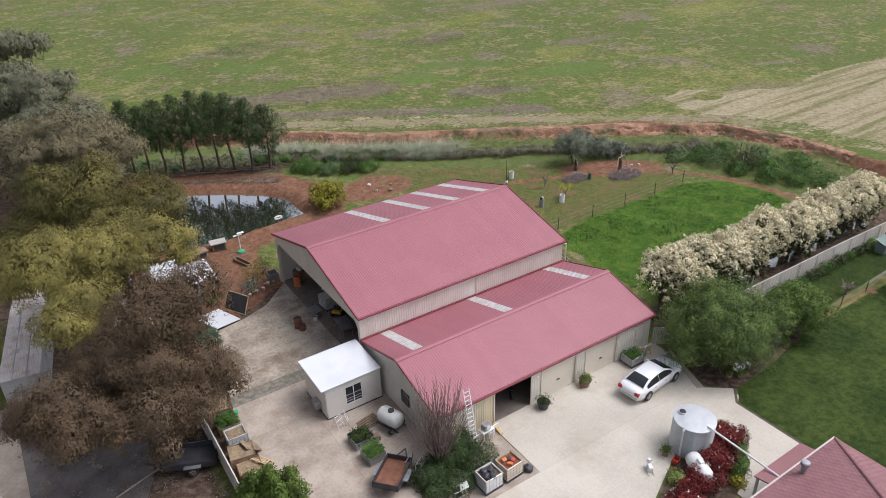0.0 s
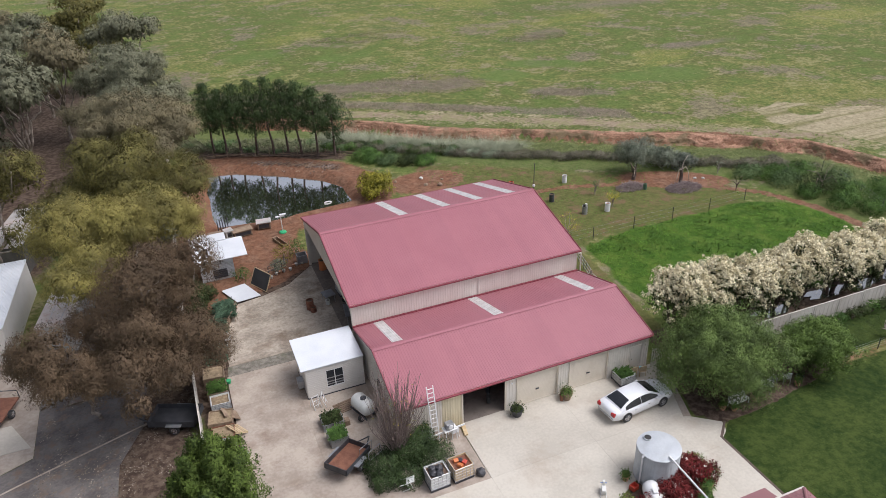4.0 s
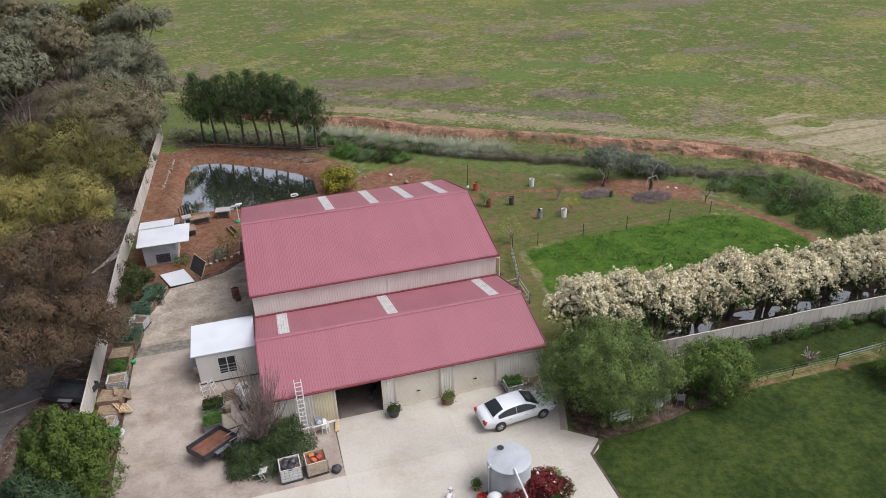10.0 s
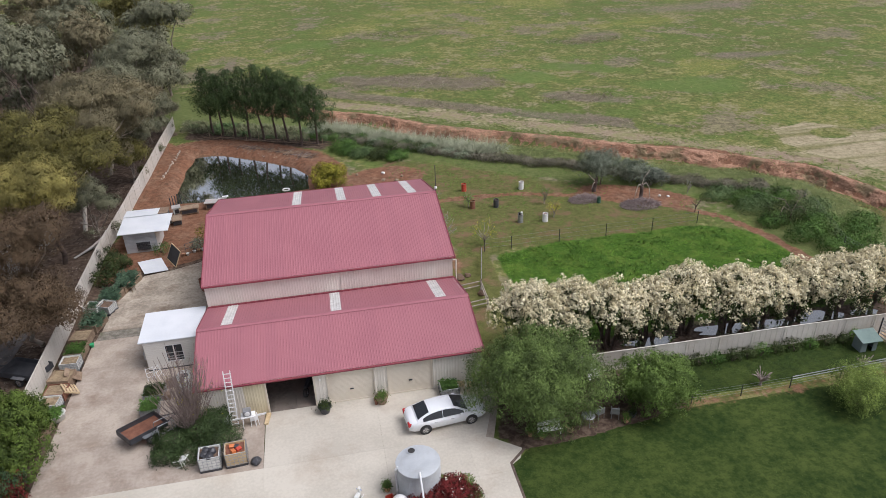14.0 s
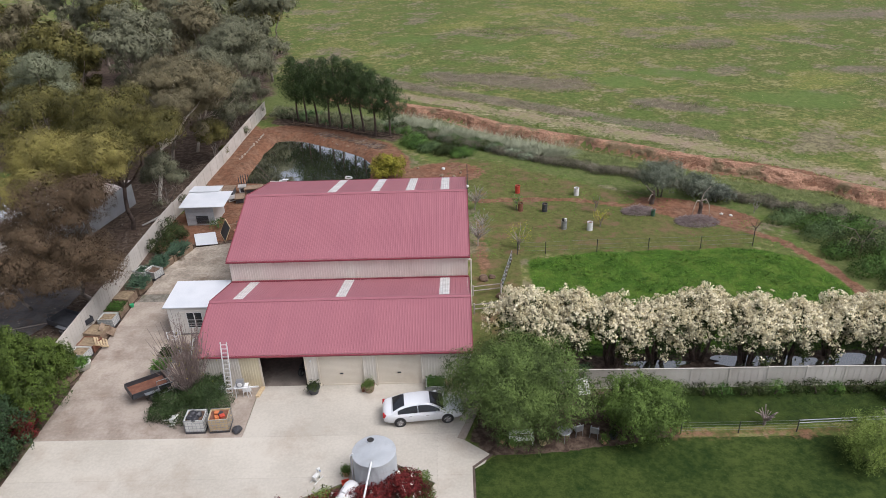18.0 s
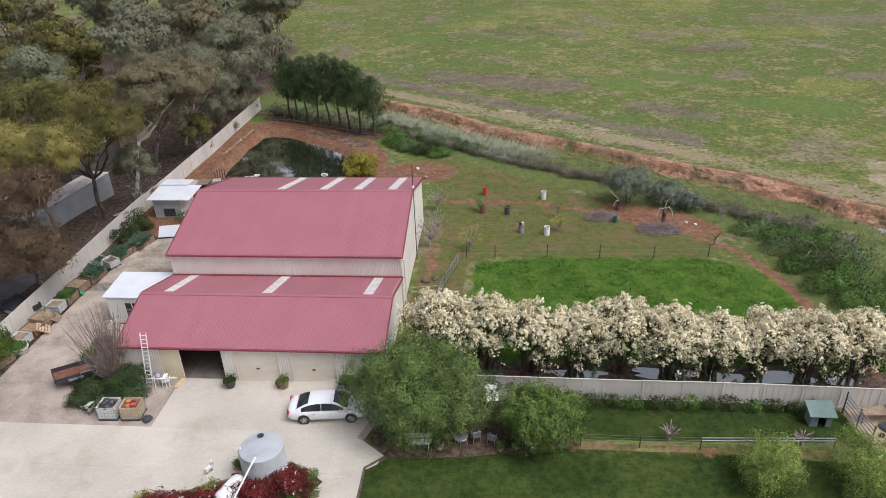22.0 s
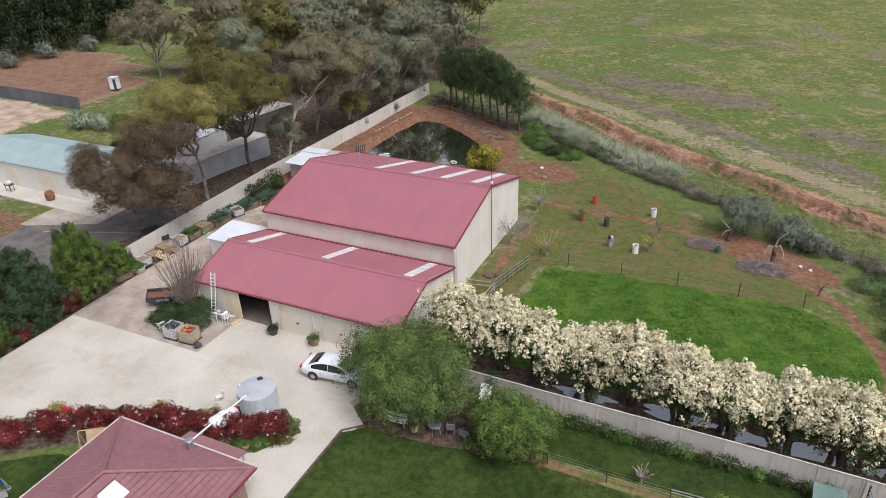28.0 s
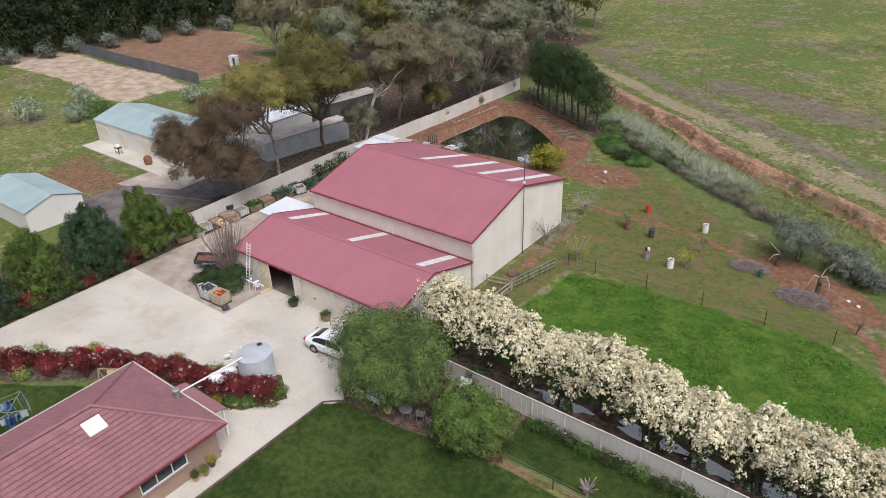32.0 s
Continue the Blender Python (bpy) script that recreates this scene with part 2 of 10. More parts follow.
bcol = mixc(nt, ramp2(nt, wash, (0, 0, 0), (0.7, 0.7, 0.7), 0.50, 0.60), bcol, (0.115, 0.105, 0.05))
nt.links.new(bcol, b.inputs["Base Color"])
b.inputs["Roughness"].default_value = 0.95
bump_to(nt, b, crumb, 0.8, 0.06)
twig_brown = pm("twig_brown", (0.12, 0.07, 0.045), (0.22, 0.14, 0.09), 2, 14, 0.9, 0.4, 0.01, island=0.3)
soil = pm("soil", (0.10, 0.065, 0.045), (0.17, 0.11, 0.075), 3, 18, 0.95, 0.6, 0.02)
straw_fill = pm("straw_fill", (0.21, 0.155, 0.095), (0.33, 0.25, 0.155), 4, 22, 0.95, 0.6, 0.02)
bark_gum = pm("bark_gum", (0.17, 0.13, 0.10), (0.36, 0.31, 0.26), 1.8, 9, 0.85, 0.5, 0.02)
bark_white = pm("bark_white", (0.46, 0.41, 0.34), (0.62, 0.57, 0.49), 1.5, 10, 0.85, 0.4, 0.01)
bark_pale = pm("bark_pale", (0.36, 0.30, 0.235), (0.52, 0.45, 0.37), 2.0, 14, 0.85, 0.4, 0.01)
bark_twig = pm("bark_twig", (0.17, 0.125, 0.11), (0.28, 0.22, 0.195), 2.5, 14, 0.9, 0.4, 0.01)
bark_dark = pm("bark_dark", (0.07, 0.05, 0.04), (0.14, 0.10, 0.08), 2.5, 14, 0.9, 0.6, 0.02)
bark_grey = pm("bark_grey", (0.26, 0.22, 0.20), (0.40, 0.35, 0.32), 2.5, 14, 0.9, 0.4, 0.01)
dead_twig = pm("dead_twig", (0.20, 0.15, 0.14), (0.33, 0.27, 0.25), 2, 14, 0.9, 0.4, 0.01, island=0.3)
brick_wall = None
tile_red = pm("tile_red", (0.245, 0.112, 0.118), (0.275, 0.128, 0.134), 0.8, 10, 0.6, 0.2, 0.006, dirt=(0.20, 0.10, 0.09), dirt_amt=0.15, dirt_scale=0.6, rand=0.10)
tile_red_far = pm("tile_red_far", (0.245, 0.112, 0.118), (0.275, 0.128, 0.134), 0.8, 10, 0.6, 0.2, 0.006, dirt=(0.20, 0.10, 0.09), dirt_amt=0.15, dirt_scale=0.6, island=0.10)
dark_void = pm("interior_dark", (0.10, 0.09, 0.08), (0.15, 0.14, 0.12), 1, 10, 0.9, 0.1)
window_glass = pm("window_glass", (0.03, 0.035, 0.04), (0.05, 0.055, 0.06), 1, 10, 0.1, 0, spec=0.8)
fence_grey_green = pm("grey_green_paint", (0.16, 0.20, 0.20), (0.21, 0.25, 0.25), 1, 14, 0.6, 0.1)
roof_teal_dark = pm("roof_teal_dark", (0.10, 0.16, 0.14), (0.15, 0.22, 0.195), 0.8, 14, 0.5, 0.1)
sand_fill = pm("sand_fill", (0.36, 0.27, 0.17), (0.45, 0.35, 0.24), 0.8, 12, 0.95, 0.4, 0.02)
red_fabric = pm("red_fabric", (0.55, 0.04, 0.06), (0.62, 0.06, 0.08), 2, 20, 0.7, 0.1)
black_sheet = pm("black_sheet", (0.03, 0.03, 0.032), (0.05, 0.05, 0.052), 1, 14, 0.6, 0.1)
poly_black = pm("poly_black", (0.03, 0.03, 0.035), (0.06, 0.06, 0.065), 4, 20, 0.4, 0.5, 0.02)
leaf_gum_brown = leaf_mat("leaf_gum_brown", (0.118, 0.081, 0.051), (0.166, 0.113, 0.069), (0.112, 0.086, 0.052), var=0.22, deep=0.78, scale=0.7)
leaf_gum_olive = leaf_mat("leaf_gum_olive", (0.115, 0.106, 0.034), (0.185, 0.165, 0.05), (0.09, 0.088, 0.036), var=0.25, deep=0.7, scale=0.6)
leaf_gum_brown_grey = leaf_mat("leaf_gum_brown_grey", (0.168, 0.146, 0.084), (0.245, 0.21, 0.12), (0.15, 0.138, 0.086), var=0.2, deep=0.8, scale=0.5)
leaf_gum_grey = leaf_mat("leaf_gum_grey", (0.15, 0.154, 0.098), (0.232, 0.234, 0.148), (0.15, 0.154, 0.1), var=0.2, deep=0.8, scale=0.5)
leaf_gum_pale = leaf_mat("leaf_gum_pale", (0.170, 0.189, 0.114), (0.249, 0.265, 0.165), (0.200, 0.214, 0.134), var=0.22, deep=0.8, scale=0.5)
leaf_gum_yellow = leaf_mat("leaf_gum_yellow", (0.225, 0.195, 0.062), (0.33, 0.285, 0.085), (0.17, 0.16, 0.06), var=0.25, deep=0.75, scale=0.6)
leaf_pine = leaf_mat("leaf_pine", (0.040, 0.068, 0.024), (0.062, 0.096, 0.034), (0.06, 0.088, 0.032), trans=0.06, deep=0.75, var=0.6)
leaf_plantation = leaf_mat("leaf_plantation", (0.017, 0.028, 0.011), (0.035, 0.05, 0.019), (0.027, 0.039, 0.014), trans=0.05, deep=0.7, scale=0.3)
leaf_conifer = leaf_mat("leaf_conifer", (0.044, 0.08, 0.018), (0.092, 0.138, 0.028), (0.14, 0.18, 0.036), trans=0.07, var=0.5, deep=0.62)
leaf_conifer_dark = leaf_mat("leaf_conifer_dark", (0.03, 0.056, 0.026), (0.05, 0.086, 0.038), (0.06, 0.1, 0.042), trans=0.06, deep=0.75)
leaf_juniper = leaf_mat("leaf_juniper", (0.03, 0.055, 0.022), (0.052, 0.084, 0.03), (0.09, 0.12, 0.04), trans=0.06, deep=0.75)
leaf_willow = leaf_mat("leaf_willow", (0.088, 0.134, 0.038), (0.138, 0.198, 0.054), (0.135, 0.188, 0.062), deep=0.52, var=0.5)
leaf_bush = leaf_mat("leaf_bush", (0.086, 0.142, 0.032), (0.124, 0.19, 0.043), (0.13, 0.19, 0.048), deep=0.6, var=0.5)
leaf_bright = leaf_mat("leaf_bright", (0.174, 0.252, 0.056), (0.246, 0.325, 0.078), (0.224, 0.297, 0.069), deep=0.6)
leaf_hedge = leaf_mat("leaf_hedge", (0.034, 0.052, 0.017), (0.06, 0.082, 0.028), (0.05, 0.066, 0.022))
flower_cream = leaf_mat("flower_cream", (0.76, 0.68, 0.45), (0.87, 0.8, 0.59), (0.62, 0.54, 0.32), trans=0.08, var=0.3, deep=0.85)
leaf_photinia = leaf_mat("leaf_photinia", (0.123, 0.019, 0.020), (0.196, 0.031, 0.030), (0.086, 0.022, 0.017), var=0.5, deep=0.6)
leaf_yellow = leaf_mat("leaf_yellow", (0.245, 0.222, 0.027), (0.335, 0.3, 0.041), (0.15, 0.172, 0.027))
leaf_silver = leaf_mat("leaf_silver", (0.15, 0.172, 0.135), (0.225, 0.245, 0.195), (0.125, 0.145, 0.1))
leaf_olive = leaf_mat("leaf_olive", (0.15, 0.175, 0.125), (0.225, 0.25, 0.185), (0.17, 0.195, 0.13), deep=0.75)
leaf_scrub = leaf_mat("leaf_scrub", (0.182, 0.254, 0.151), (0.304, 0.365, 0.243), (0.324, 0.333, 0.263))
reed_pale = leaf_mat("reed_pale", (0.25, 0.27, 0.18), (0.35, 0.36, 0.26), (0.19, 0.215, 0.12), deep=0.85, var=0.5)
leaf_kale = leaf_mat("leaf_kale", (0.05, 0.095, 0.06), (0.085, 0.14, 0.09), (0.1, 0.15, 0.08), deep=0.8)
leaf_dead = leaf_mat("leaf_dead", (0.20, 0.165, 0.125), (0.29, 0.245, 0.20), (0.15, 0.135, 0.085))
brush_dark = leaf_mat("brush_dark", (0.152, 0.133, 0.099), (0.232, 0.203, 0.157), (0.174, 0.189, 0.102), deep=0.75)
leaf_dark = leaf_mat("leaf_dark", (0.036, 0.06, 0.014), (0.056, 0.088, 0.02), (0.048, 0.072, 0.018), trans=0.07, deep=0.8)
grass_verge = leaf_mat("grass_verge", (0.13, 0.185, 0.04), (0.2, 0.24, 0.065), (0.17, 0.2, 0.055), deep=0.8)
grass_creek = leaf_mat("grass_creek", (0.165, 0.205, 0.07), (0.235, 0.262, 0.105), (0.19, 0.22, 0.095), deep=0.85)
weed_olive = leaf_mat("weed_olive", (0.11, 0.11, 0.035), (0.19, 0.16, 0.06), (0.13, 0.14, 0.04), deep=0.85)
reed_dull = leaf_mat("reed_dull", (0.15, 0.165, 0.085), (0.22, 0.22, 0.13), (0.12, 0.145, 0.07), deep=0.85)
grass_lawn = leaf_mat("grass_lawn", (0.03, 0.052, 0.011), (0.05, 0.077, 0.016), (0.068, 0.087, 0.022), deep=0.85, trans=0.1)
leaf_weed = leaf_mat("leaf_weed", (0.062, 0.132, 0.026), (0.102, 0.186, 0.04), (0.09, 0.16, 0.045), deep=0.6, var=0.5)
leaf_weed_blue = leaf_mat("leaf_weed_blue", (0.085, 0.14, 0.055), (0.13, 0.19, 0.075), (0.11, 0.165, 0.065), deep=0.65, var=0.5)
grass_lush = leaf_mat("grass_lush", (0.07, 0.165, 0.016), (0.11, 0.215, 0.025), (0.12, 0.215, 0.032), deep=0.9, var=0.4)
grass_lush_dark = leaf_mat("grass_lush_dark", (0.05, 0.118, 0.016), (0.085, 0.168, 0.024), (0.1, 0.18, 0.03), deep=0.85, var=0.4)
grass_dry = leaf_mat("grass_dry", (0.21, 0.205, 0.085), (0.31, 0.285, 0.13), (0.156, 0.19, 0.065), deep=0.85)
grass_field_green = leaf_mat("grass_field_green", (0.1, 0.16, 0.036), (0.16, 0.21, 0.06), (0.2, 0.225, 0.075), deep=0.85)
grass_field_brown = leaf_mat("grass_field_brown", (0.19, 0.16, 0.11), (0.27, 0.23, 0.165), (0.24, 0.215, 0.14), deep=0.85)
rose_white = leaf_mat("rose_white", (0.75, 0.72, 0.62), (0.8, 0.78, 0.7), (0.7, 0.62, 0.52))

# pond and puddle water: a dark mirror with a murky green body
water_mat, nt, b, pos = start_mat("pond_water")
wcol = ramp2(nt, noise_at(nt, pos.outputs["Position"], 0.25, 4), (0.075, 0.09, 0.05), (0.11, 0.125, 0.075))
nt.links.new(wcol, b.inputs["Base Color"])
b.inputs["Roughness"].default_value = 0.3
mirror = nt.nodes.new("ShaderNodeBsdfGlossy")
mirror.inputs["Roughness"].default_value = 0.03
mirror.inputs["Color"].default_value = (1.0, 0.985, 0.95, 1)
ripple = nd(nt, "ShaderNodeBump", Strength=0.02, Distance=0.02)
nt.links.new(noise_at(nt, pos.outputs["Position"], 3.0, 3), ripple.inputs["Height"])
nt.links.new(ripple.outputs[0], mirror.inputs["Normal"])
both = nt.nodes.new("ShaderNodeMixShader")
both.inputs[0].default_value = 0.88
nt.links.new(b.outputs[0], both.inputs[1])
nt.links.new(mirror.outputs[0], both.inputs[2])
nt.links.new(both.outputs[0], nt.nodes["Material Output"].inputs["Surface"])

puddle_mat = water_mat.copy()
puddle_mat.name = "puddle_water"
puddle_mat.node_tree.nodes[both.name].inputs[0].default_value = 0.36

# brickwork, too fine to pick apart from where the camera flies
brick_wall, nt, b, pos = start_mat("brick_wall")
sep, mp = nt.nodes.new("ShaderNodeSeparateXYZ"), nt.nodes.new("ShaderNodeCombineXYZ")
nt.links.new(pos.outputs["Position"], sep.inputs[0])
nt.links.new(math2(nt, "ADD", sep.outputs[0], sep.outputs[1]), mp.inputs[0])
nt.links.new(sep.outputs[2], mp.inputs[1])
bk = nt.nodes.new("ShaderNodeTexBrick")
bk.inputs["Color1"].default_value, bk.inputs["Color2"].default_value, bk.inputs["Mortar"].default_value = (0.25, 0.12, 0.075, 1), (0.36, 0.20, 0.13, 1), (0.42, 0.38, 0.33, 1)
bk.inputs["Scale"].default_value, bk.inputs["Mortar Size"].default_value = 1.0, 0.012
bk.inputs["Brick Width"].default_value, bk.inputs["Row Height"].default_value = 0.24, 0.086
nt.links.new(mp.outputs[0], bk.inputs["Vector"])
nt.links.new(mixc(nt, math2(nt, "MULTIPLY", noise_at(nt, pos.outputs["Position"], 1.5), 0.5), bk.outputs["Color"], (0.22, 0.13, 0.09)), b.inputs["Base Color"])
b.inputs["Roughness"].default_value = 0.85
bump_to(nt, b, bk.outputs["Fac"], -0.4, 0.01)

# ---- building helpers ----
def finish(name, bm, material, parent=None, label="", smooth=False):
    me = bpy.data.meshes.new(name)
    bm.to_mesh(me)
    bm.free()
    me.materials.append(material)
    if smooth:
        me.polygons.foreach_set("use_smooth", [True] * len(me.polygons))
    ob = new(name, me)
    ob.parent = parent
    return tagged(ob, label) if label else ob


def part(name, bm, material, parent, label="", smooth=False):
    return finish(name, bm, material, parent, label, smooth)


def again(ob, m, parent=None):
    """Another piece on the same mesh."""
    o = new(ob.name.split(".")[0], ob.data)
    o.parent = parent or ob.parent
    o.matrix_basis = m
    return o


def thing(name, m, label, category, group="", kind=""):
    ob = new(name)
    ob.empty_display_size = 0.2
    ob.matrix_basis = m
    return tagged(ob, label, category, group, kind)


def B():
    return bmesh.new()


def bx(bm, x0, y0, z0, x1, y1, z1, m=None):
    """A box between two corners."""
    vs = [bm.verts.new((x, y, z)) for z in (z0, z1) for x, y in ((x0, y0), (x1, y0), (x1, y1), (x0, y1))]
    for q in ((3, 2, 1, 0), (4, 5, 6, 7), (0, 1, 5, 4), (1, 2, 6, 5), (2, 3, 7, 6), (3, 0, 4, 7)):
        bm.faces.new([vs[i] for i in q])
    if m is not None:
        bmesh.ops.transform(bm, matrix=m, verts=vs)
    return vs


def bevel(bm, w=0.01, seg=1):
    bmesh.ops.bevel(bm, geom=bm.edges[:], offset=w, segments=seg, affect="EDGES", profile=0.7)
    return bm


def tube(bm, p, q, r0, r1=None, seg=8, caps=True):
    """A tapered round bar from p to q."""
    r1 = r0 if r1 is None else r1
    p, q = Vector(p), Vector(q)
    d = (q - p).normalized()
    a = d.orthogonal().normalized()
    c = d.cross(a)
    rings = []
    for o, r in ((p, r0), (q, r1)):
        rings.append([bm.verts.new(o + (a * math.cos(k * math.tau / seg) + c * math.sin(k * math.tau / seg)) * r) for k in range(seg)])
    for k in range(seg):
        bm.faces.new((rings[0][k], rings[0][(k + 1) % seg], rings[1][(k + 1) % seg], rings[1][k]))
    if caps:
        bm.faces.new(rings[0][::-1])
        bm.faces.new(rings[1])


def lathe(bm, prof, seg=20, x=0, y=0, z=0):
    """A turned shape from (radius, height) pairs."""
    rings = [[bm.verts.new((x + r * math.cos(k * math.tau / seg), y + r * math.sin(k * math.tau / seg), z + h)) for k in range(seg)] for r, h in prof]
    for a, b2 in zip(rings, rings[1:]):
        for k in range(seg):
            bm.faces.new((a[k], a[(k + 1) % seg], b2[(k + 1) % seg], b2[k]))
    bm.faces.new(rings[0][::-1])
    bm.faces.new(rings[-1])


def loft(bm, rings, closed=True, caps=True):
    vr = [[bm.verts.new(v) for v in r] for r in rings]
    n = len(vr[0])
    for a, b2 in zip(vr, vr[1:]):
        for k in range(n if closed else n - 1):
            bm.faces.new((a[k], a[(k + 1) % n], b2[(k + 1) % n], b2[k]))
    if caps:
        bm.faces.new(vr[0][::-1])
        bm.faces.new(vr[-1])


def prism(bm, pts, z0, z1):
    """An upright prism over an outline."""
    lo = [bm.verts.new((x, y, z0)) for x, y in pts]
    hi = [bm.verts.new((x, y, z1)) for x, y in pts]
    bm.faces.new(lo[::-1])
    bm.faces.new(hi)
    for i in range(len(pts)):
        j = (i + 1) % len(pts)
        bm.faces.new((lo[i], lo[j], hi[j], hi[i]))


def ribbed(bm, width, length, rib=0.19, h=0.02, top=0.05, thick=0.004):
    """Trapezoid-ribbed steel sheet: across x from 0 to width, along y from 0 to length, ribs up in z."""
    prof = [(0, 0)]
    n = max(1, round(width / rib))
    step = width / n
    for i in range(n):
        c = (i + 0.5) * step
        prof += [(c - top, 0), (c - top * 0.5, h), (c + top * 0.5, h), (c + top, 0)]
    prof.append((width, 0))
    a = [bm.verts.new((x, 0, z)) for x, z in prof]
    b2 = [bm.verts.new((x, length, z)) for x, z in prof]
    for i in range(len(prof) - 1):
        bm.faces.new((a[i], a[i + 1], b2[i + 1], b2[i]))
    e = [bm.verts.new((prof[0][0], 0, -thick)), bm.verts.new((prof[-1][0], 0, -thick)), bm.verts.new((prof[-1][0], length, -thick)), bm.verts.new((prof[0][0], length, -thick))]
    bm.faces.new((e[0], e[3], e[2], e[1]))
    bm.faces.new([e[0], e[1]] + a[::-1])
    bm.faces.new([e[2], e[3]] + b2)


def vn(x, y, scale, seed=0):
    """Smooth value noise, 0 to 1."""
    x, y = np.asarray(x, float) / scale + seed * 17.31, np.asarray(y, float) / scale - seed * 9.77
    xi, yi = np.floor(x), np.floor(y)
    fx, fy = x - xi, y - yi
    fx, fy = fx * fx * (3 - 2 * fx), fy * fy * (3 - 2 * fy)

    def hsh(a, b2):
        v = np.sin(a * 127.1 + b2 * 311.7 + seed * 13.7) * 43758.5453
        return v - np.floor(v)
    return (hsh(xi, yi) * (1 - fx) + hsh(xi + 1, yi) * fx) * (1 - fy) + (hsh(xi, yi + 1) * (1 - fx) + hsh(xi + 1, yi + 1) * fx) * fy


def sd_poly(x, y, pts):
    """Signed distance to a closed outline, negative inside."""
    x, y = np.asarray(x, float), np.asarray(y, float)
    d = np.full(x.shape, 1e9)
    inside = np.zeros(x.shape, bool)
    for (ax, ay), (bx_, by_) in zip(pts, pts[1:] + pts[:1]):
        ex, ey = bx_ - ax, by_ - ay
        t = np.clip(((x - ax) * ex + (y - ay) * ey) / (ex * ex + ey * ey), 0, 1)
        d = np.minimum(d, (x - ax - t * ex) ** 2 + (y - ay - t * ey) ** 2)
        with np.errstate(divide="ignore", invalid="ignore"):
            cross = ((ay > y) != (by_ > y)) & (x < ex * (y - ay) / (by_ - ay if by_ != ay else 1e-9) + ax)
        inside ^= cross
    return np.where(inside, -1, 1) * np.sqrt(d)


def sd_line(x, y, pts):
    """Distance to an open line, and on which side (positive: towards the buildings)."""
    x, y = np.asarray(x, float), np.asarray(y, float)
    best, side = np.full(x.shape, 1e9), np.zeros(x.shape)
    for (ax, ay), (bx_, by_) in zip(pts, pts[1:]):
        ex, ey = bx_ - ax, by_ - ay
        t = np.clip(((x - ax) * ex + (y - ay) * ey) / (ex * ex + ey * ey), 0, 1)
        d = np.hypot(x - ax - t * ex, y - ay - t * ey)
        c = -(ex * (y - ay) - ey * (x - ax))
        side = np.where(d < best, np.sign(c), side)
        best = np.minimum(best, d)
    return best * side


def sm(v, lo, hi):
    t = np.clip((v - lo) / (hi - lo), 0, 1)
    return t * t * (3 - 2 * t)


# ---- the lie of the land ----
POND = [(11.4, 79.2), (13.4, 79.0), (17.8, 76.4), (22.8, 72.2), (24.4, 69.0), (24.3, 65.0), (17.0, 64.2), (10.8, 64.8), (10.5, 67.0), (10.8, 74.0)]
BANK = [(14.0, 101.8), (32.8, 89.0), (38.6, 84.0), (48.6, 77.4), (57.6, 72.0), (66.5, 66.2), (75.6, 60.2), (81.4, 55.2), (83.2, 48.2), (83.6, 38.0), (84.4, 0.0)]


def height(x, y):
    x, y = np.asarray(x, float), np.asarray(y, float)
    h = -0.35 * sm(y, 42, 56) * sm(x, 34, 42) - 0.3 * sm(y, 52, 64) * (1 - sm(x, 28, 40))
    h = h + (vn(x, y, 7, 3) - 0.5) * 0.16 * sm(np.maximum(np.abs(x - 22) - 18, np.abs(y - 25) - 28), 0, 4)
    p = sd_poly(x, y, POND) + (vn(x, y, 2.5, 5) - 0.5) * 0.35
    h = np.where(p < 2.6, h + (-1.35) * (1 - sm(p, -1.0, 1.5)) + 0.25 * sm(p, 1.0, 1.8) * (1 - sm(p, 1.8, 2.6)), h)
    d = sd_line(x, y, BANK) + (vn(x, y, 3.0, 7) - 0.5) * 1.6 + (vn(x, y, 0.9, 8) - 0.5) * 0.5
    ditch = sm(d, -0.1, 1.3) * (1 - 0.8 * sm(d, 2.4, 4.4) - 0.2 * sm(d, 7.0, 9.5))
    h = h - 1.1 * ditch * (0.85 + 0.3 * vn(x, y, 6, 9)) - 0.25 * sm(d, -6, -2) * (1 - sm(d, -2, 0)) * 0
    h = h - 0.06 * (1 - sm(np.maximum(sd_poly(x, y, YARD), -9), 0.0, 0.5))
    return h


YARD = [(6.2, 8.0), (6.4, 49.0), (13.0, 49.2), (16.8, 52.0), (35.7, 52.0), (36.6, 25.4), (36.0, 19.6), (35.4, 2.0), (22.0, 2.0)]


def gz(x, y):
    return float(height(np.array([x]), np.array([y]))[0])

# ---- ground: one sheet to the horizon ----
def axis(lo, hi, step, far):
    a = list(np.arange(lo, hi + step, step))
    s, left, right = step, [lo], [a[-1]]
    while left[-1] > -far:
        s *= 1.35
        left.append(left[-1] - s)
    s = step
    while right[-1] < far:
        s *= 1.35
        right.append(right[-1] + s)
    return np.array(left[:0:-1] + a + right[1:])


gxs, gys = axis(-22, 96, 0.6, 1800), axis(0, 104, 0.6, 1800)
GX, GY = np.meshgrid(gxs, gys)
GZ = height(GX, GY)
nx, ny = len(gxs), len(gys)
me = bpy.data.meshes.new("ground")
idx = np.arange(nx * ny).reshape(ny, nx)
faces = np.stack([idx[:-1, :-1], idx[:-1, 1:], idx[1:, 1:], idx[1:, :-1]], -1).reshape(-1, 4)
me.from_pydata(np.stack([GX, GY, GZ], -1).reshape(-1, 3).tolist(), [], faces.tolist())
me.polygons.foreach_set("use_smooth", [True] * len(me.polygons))

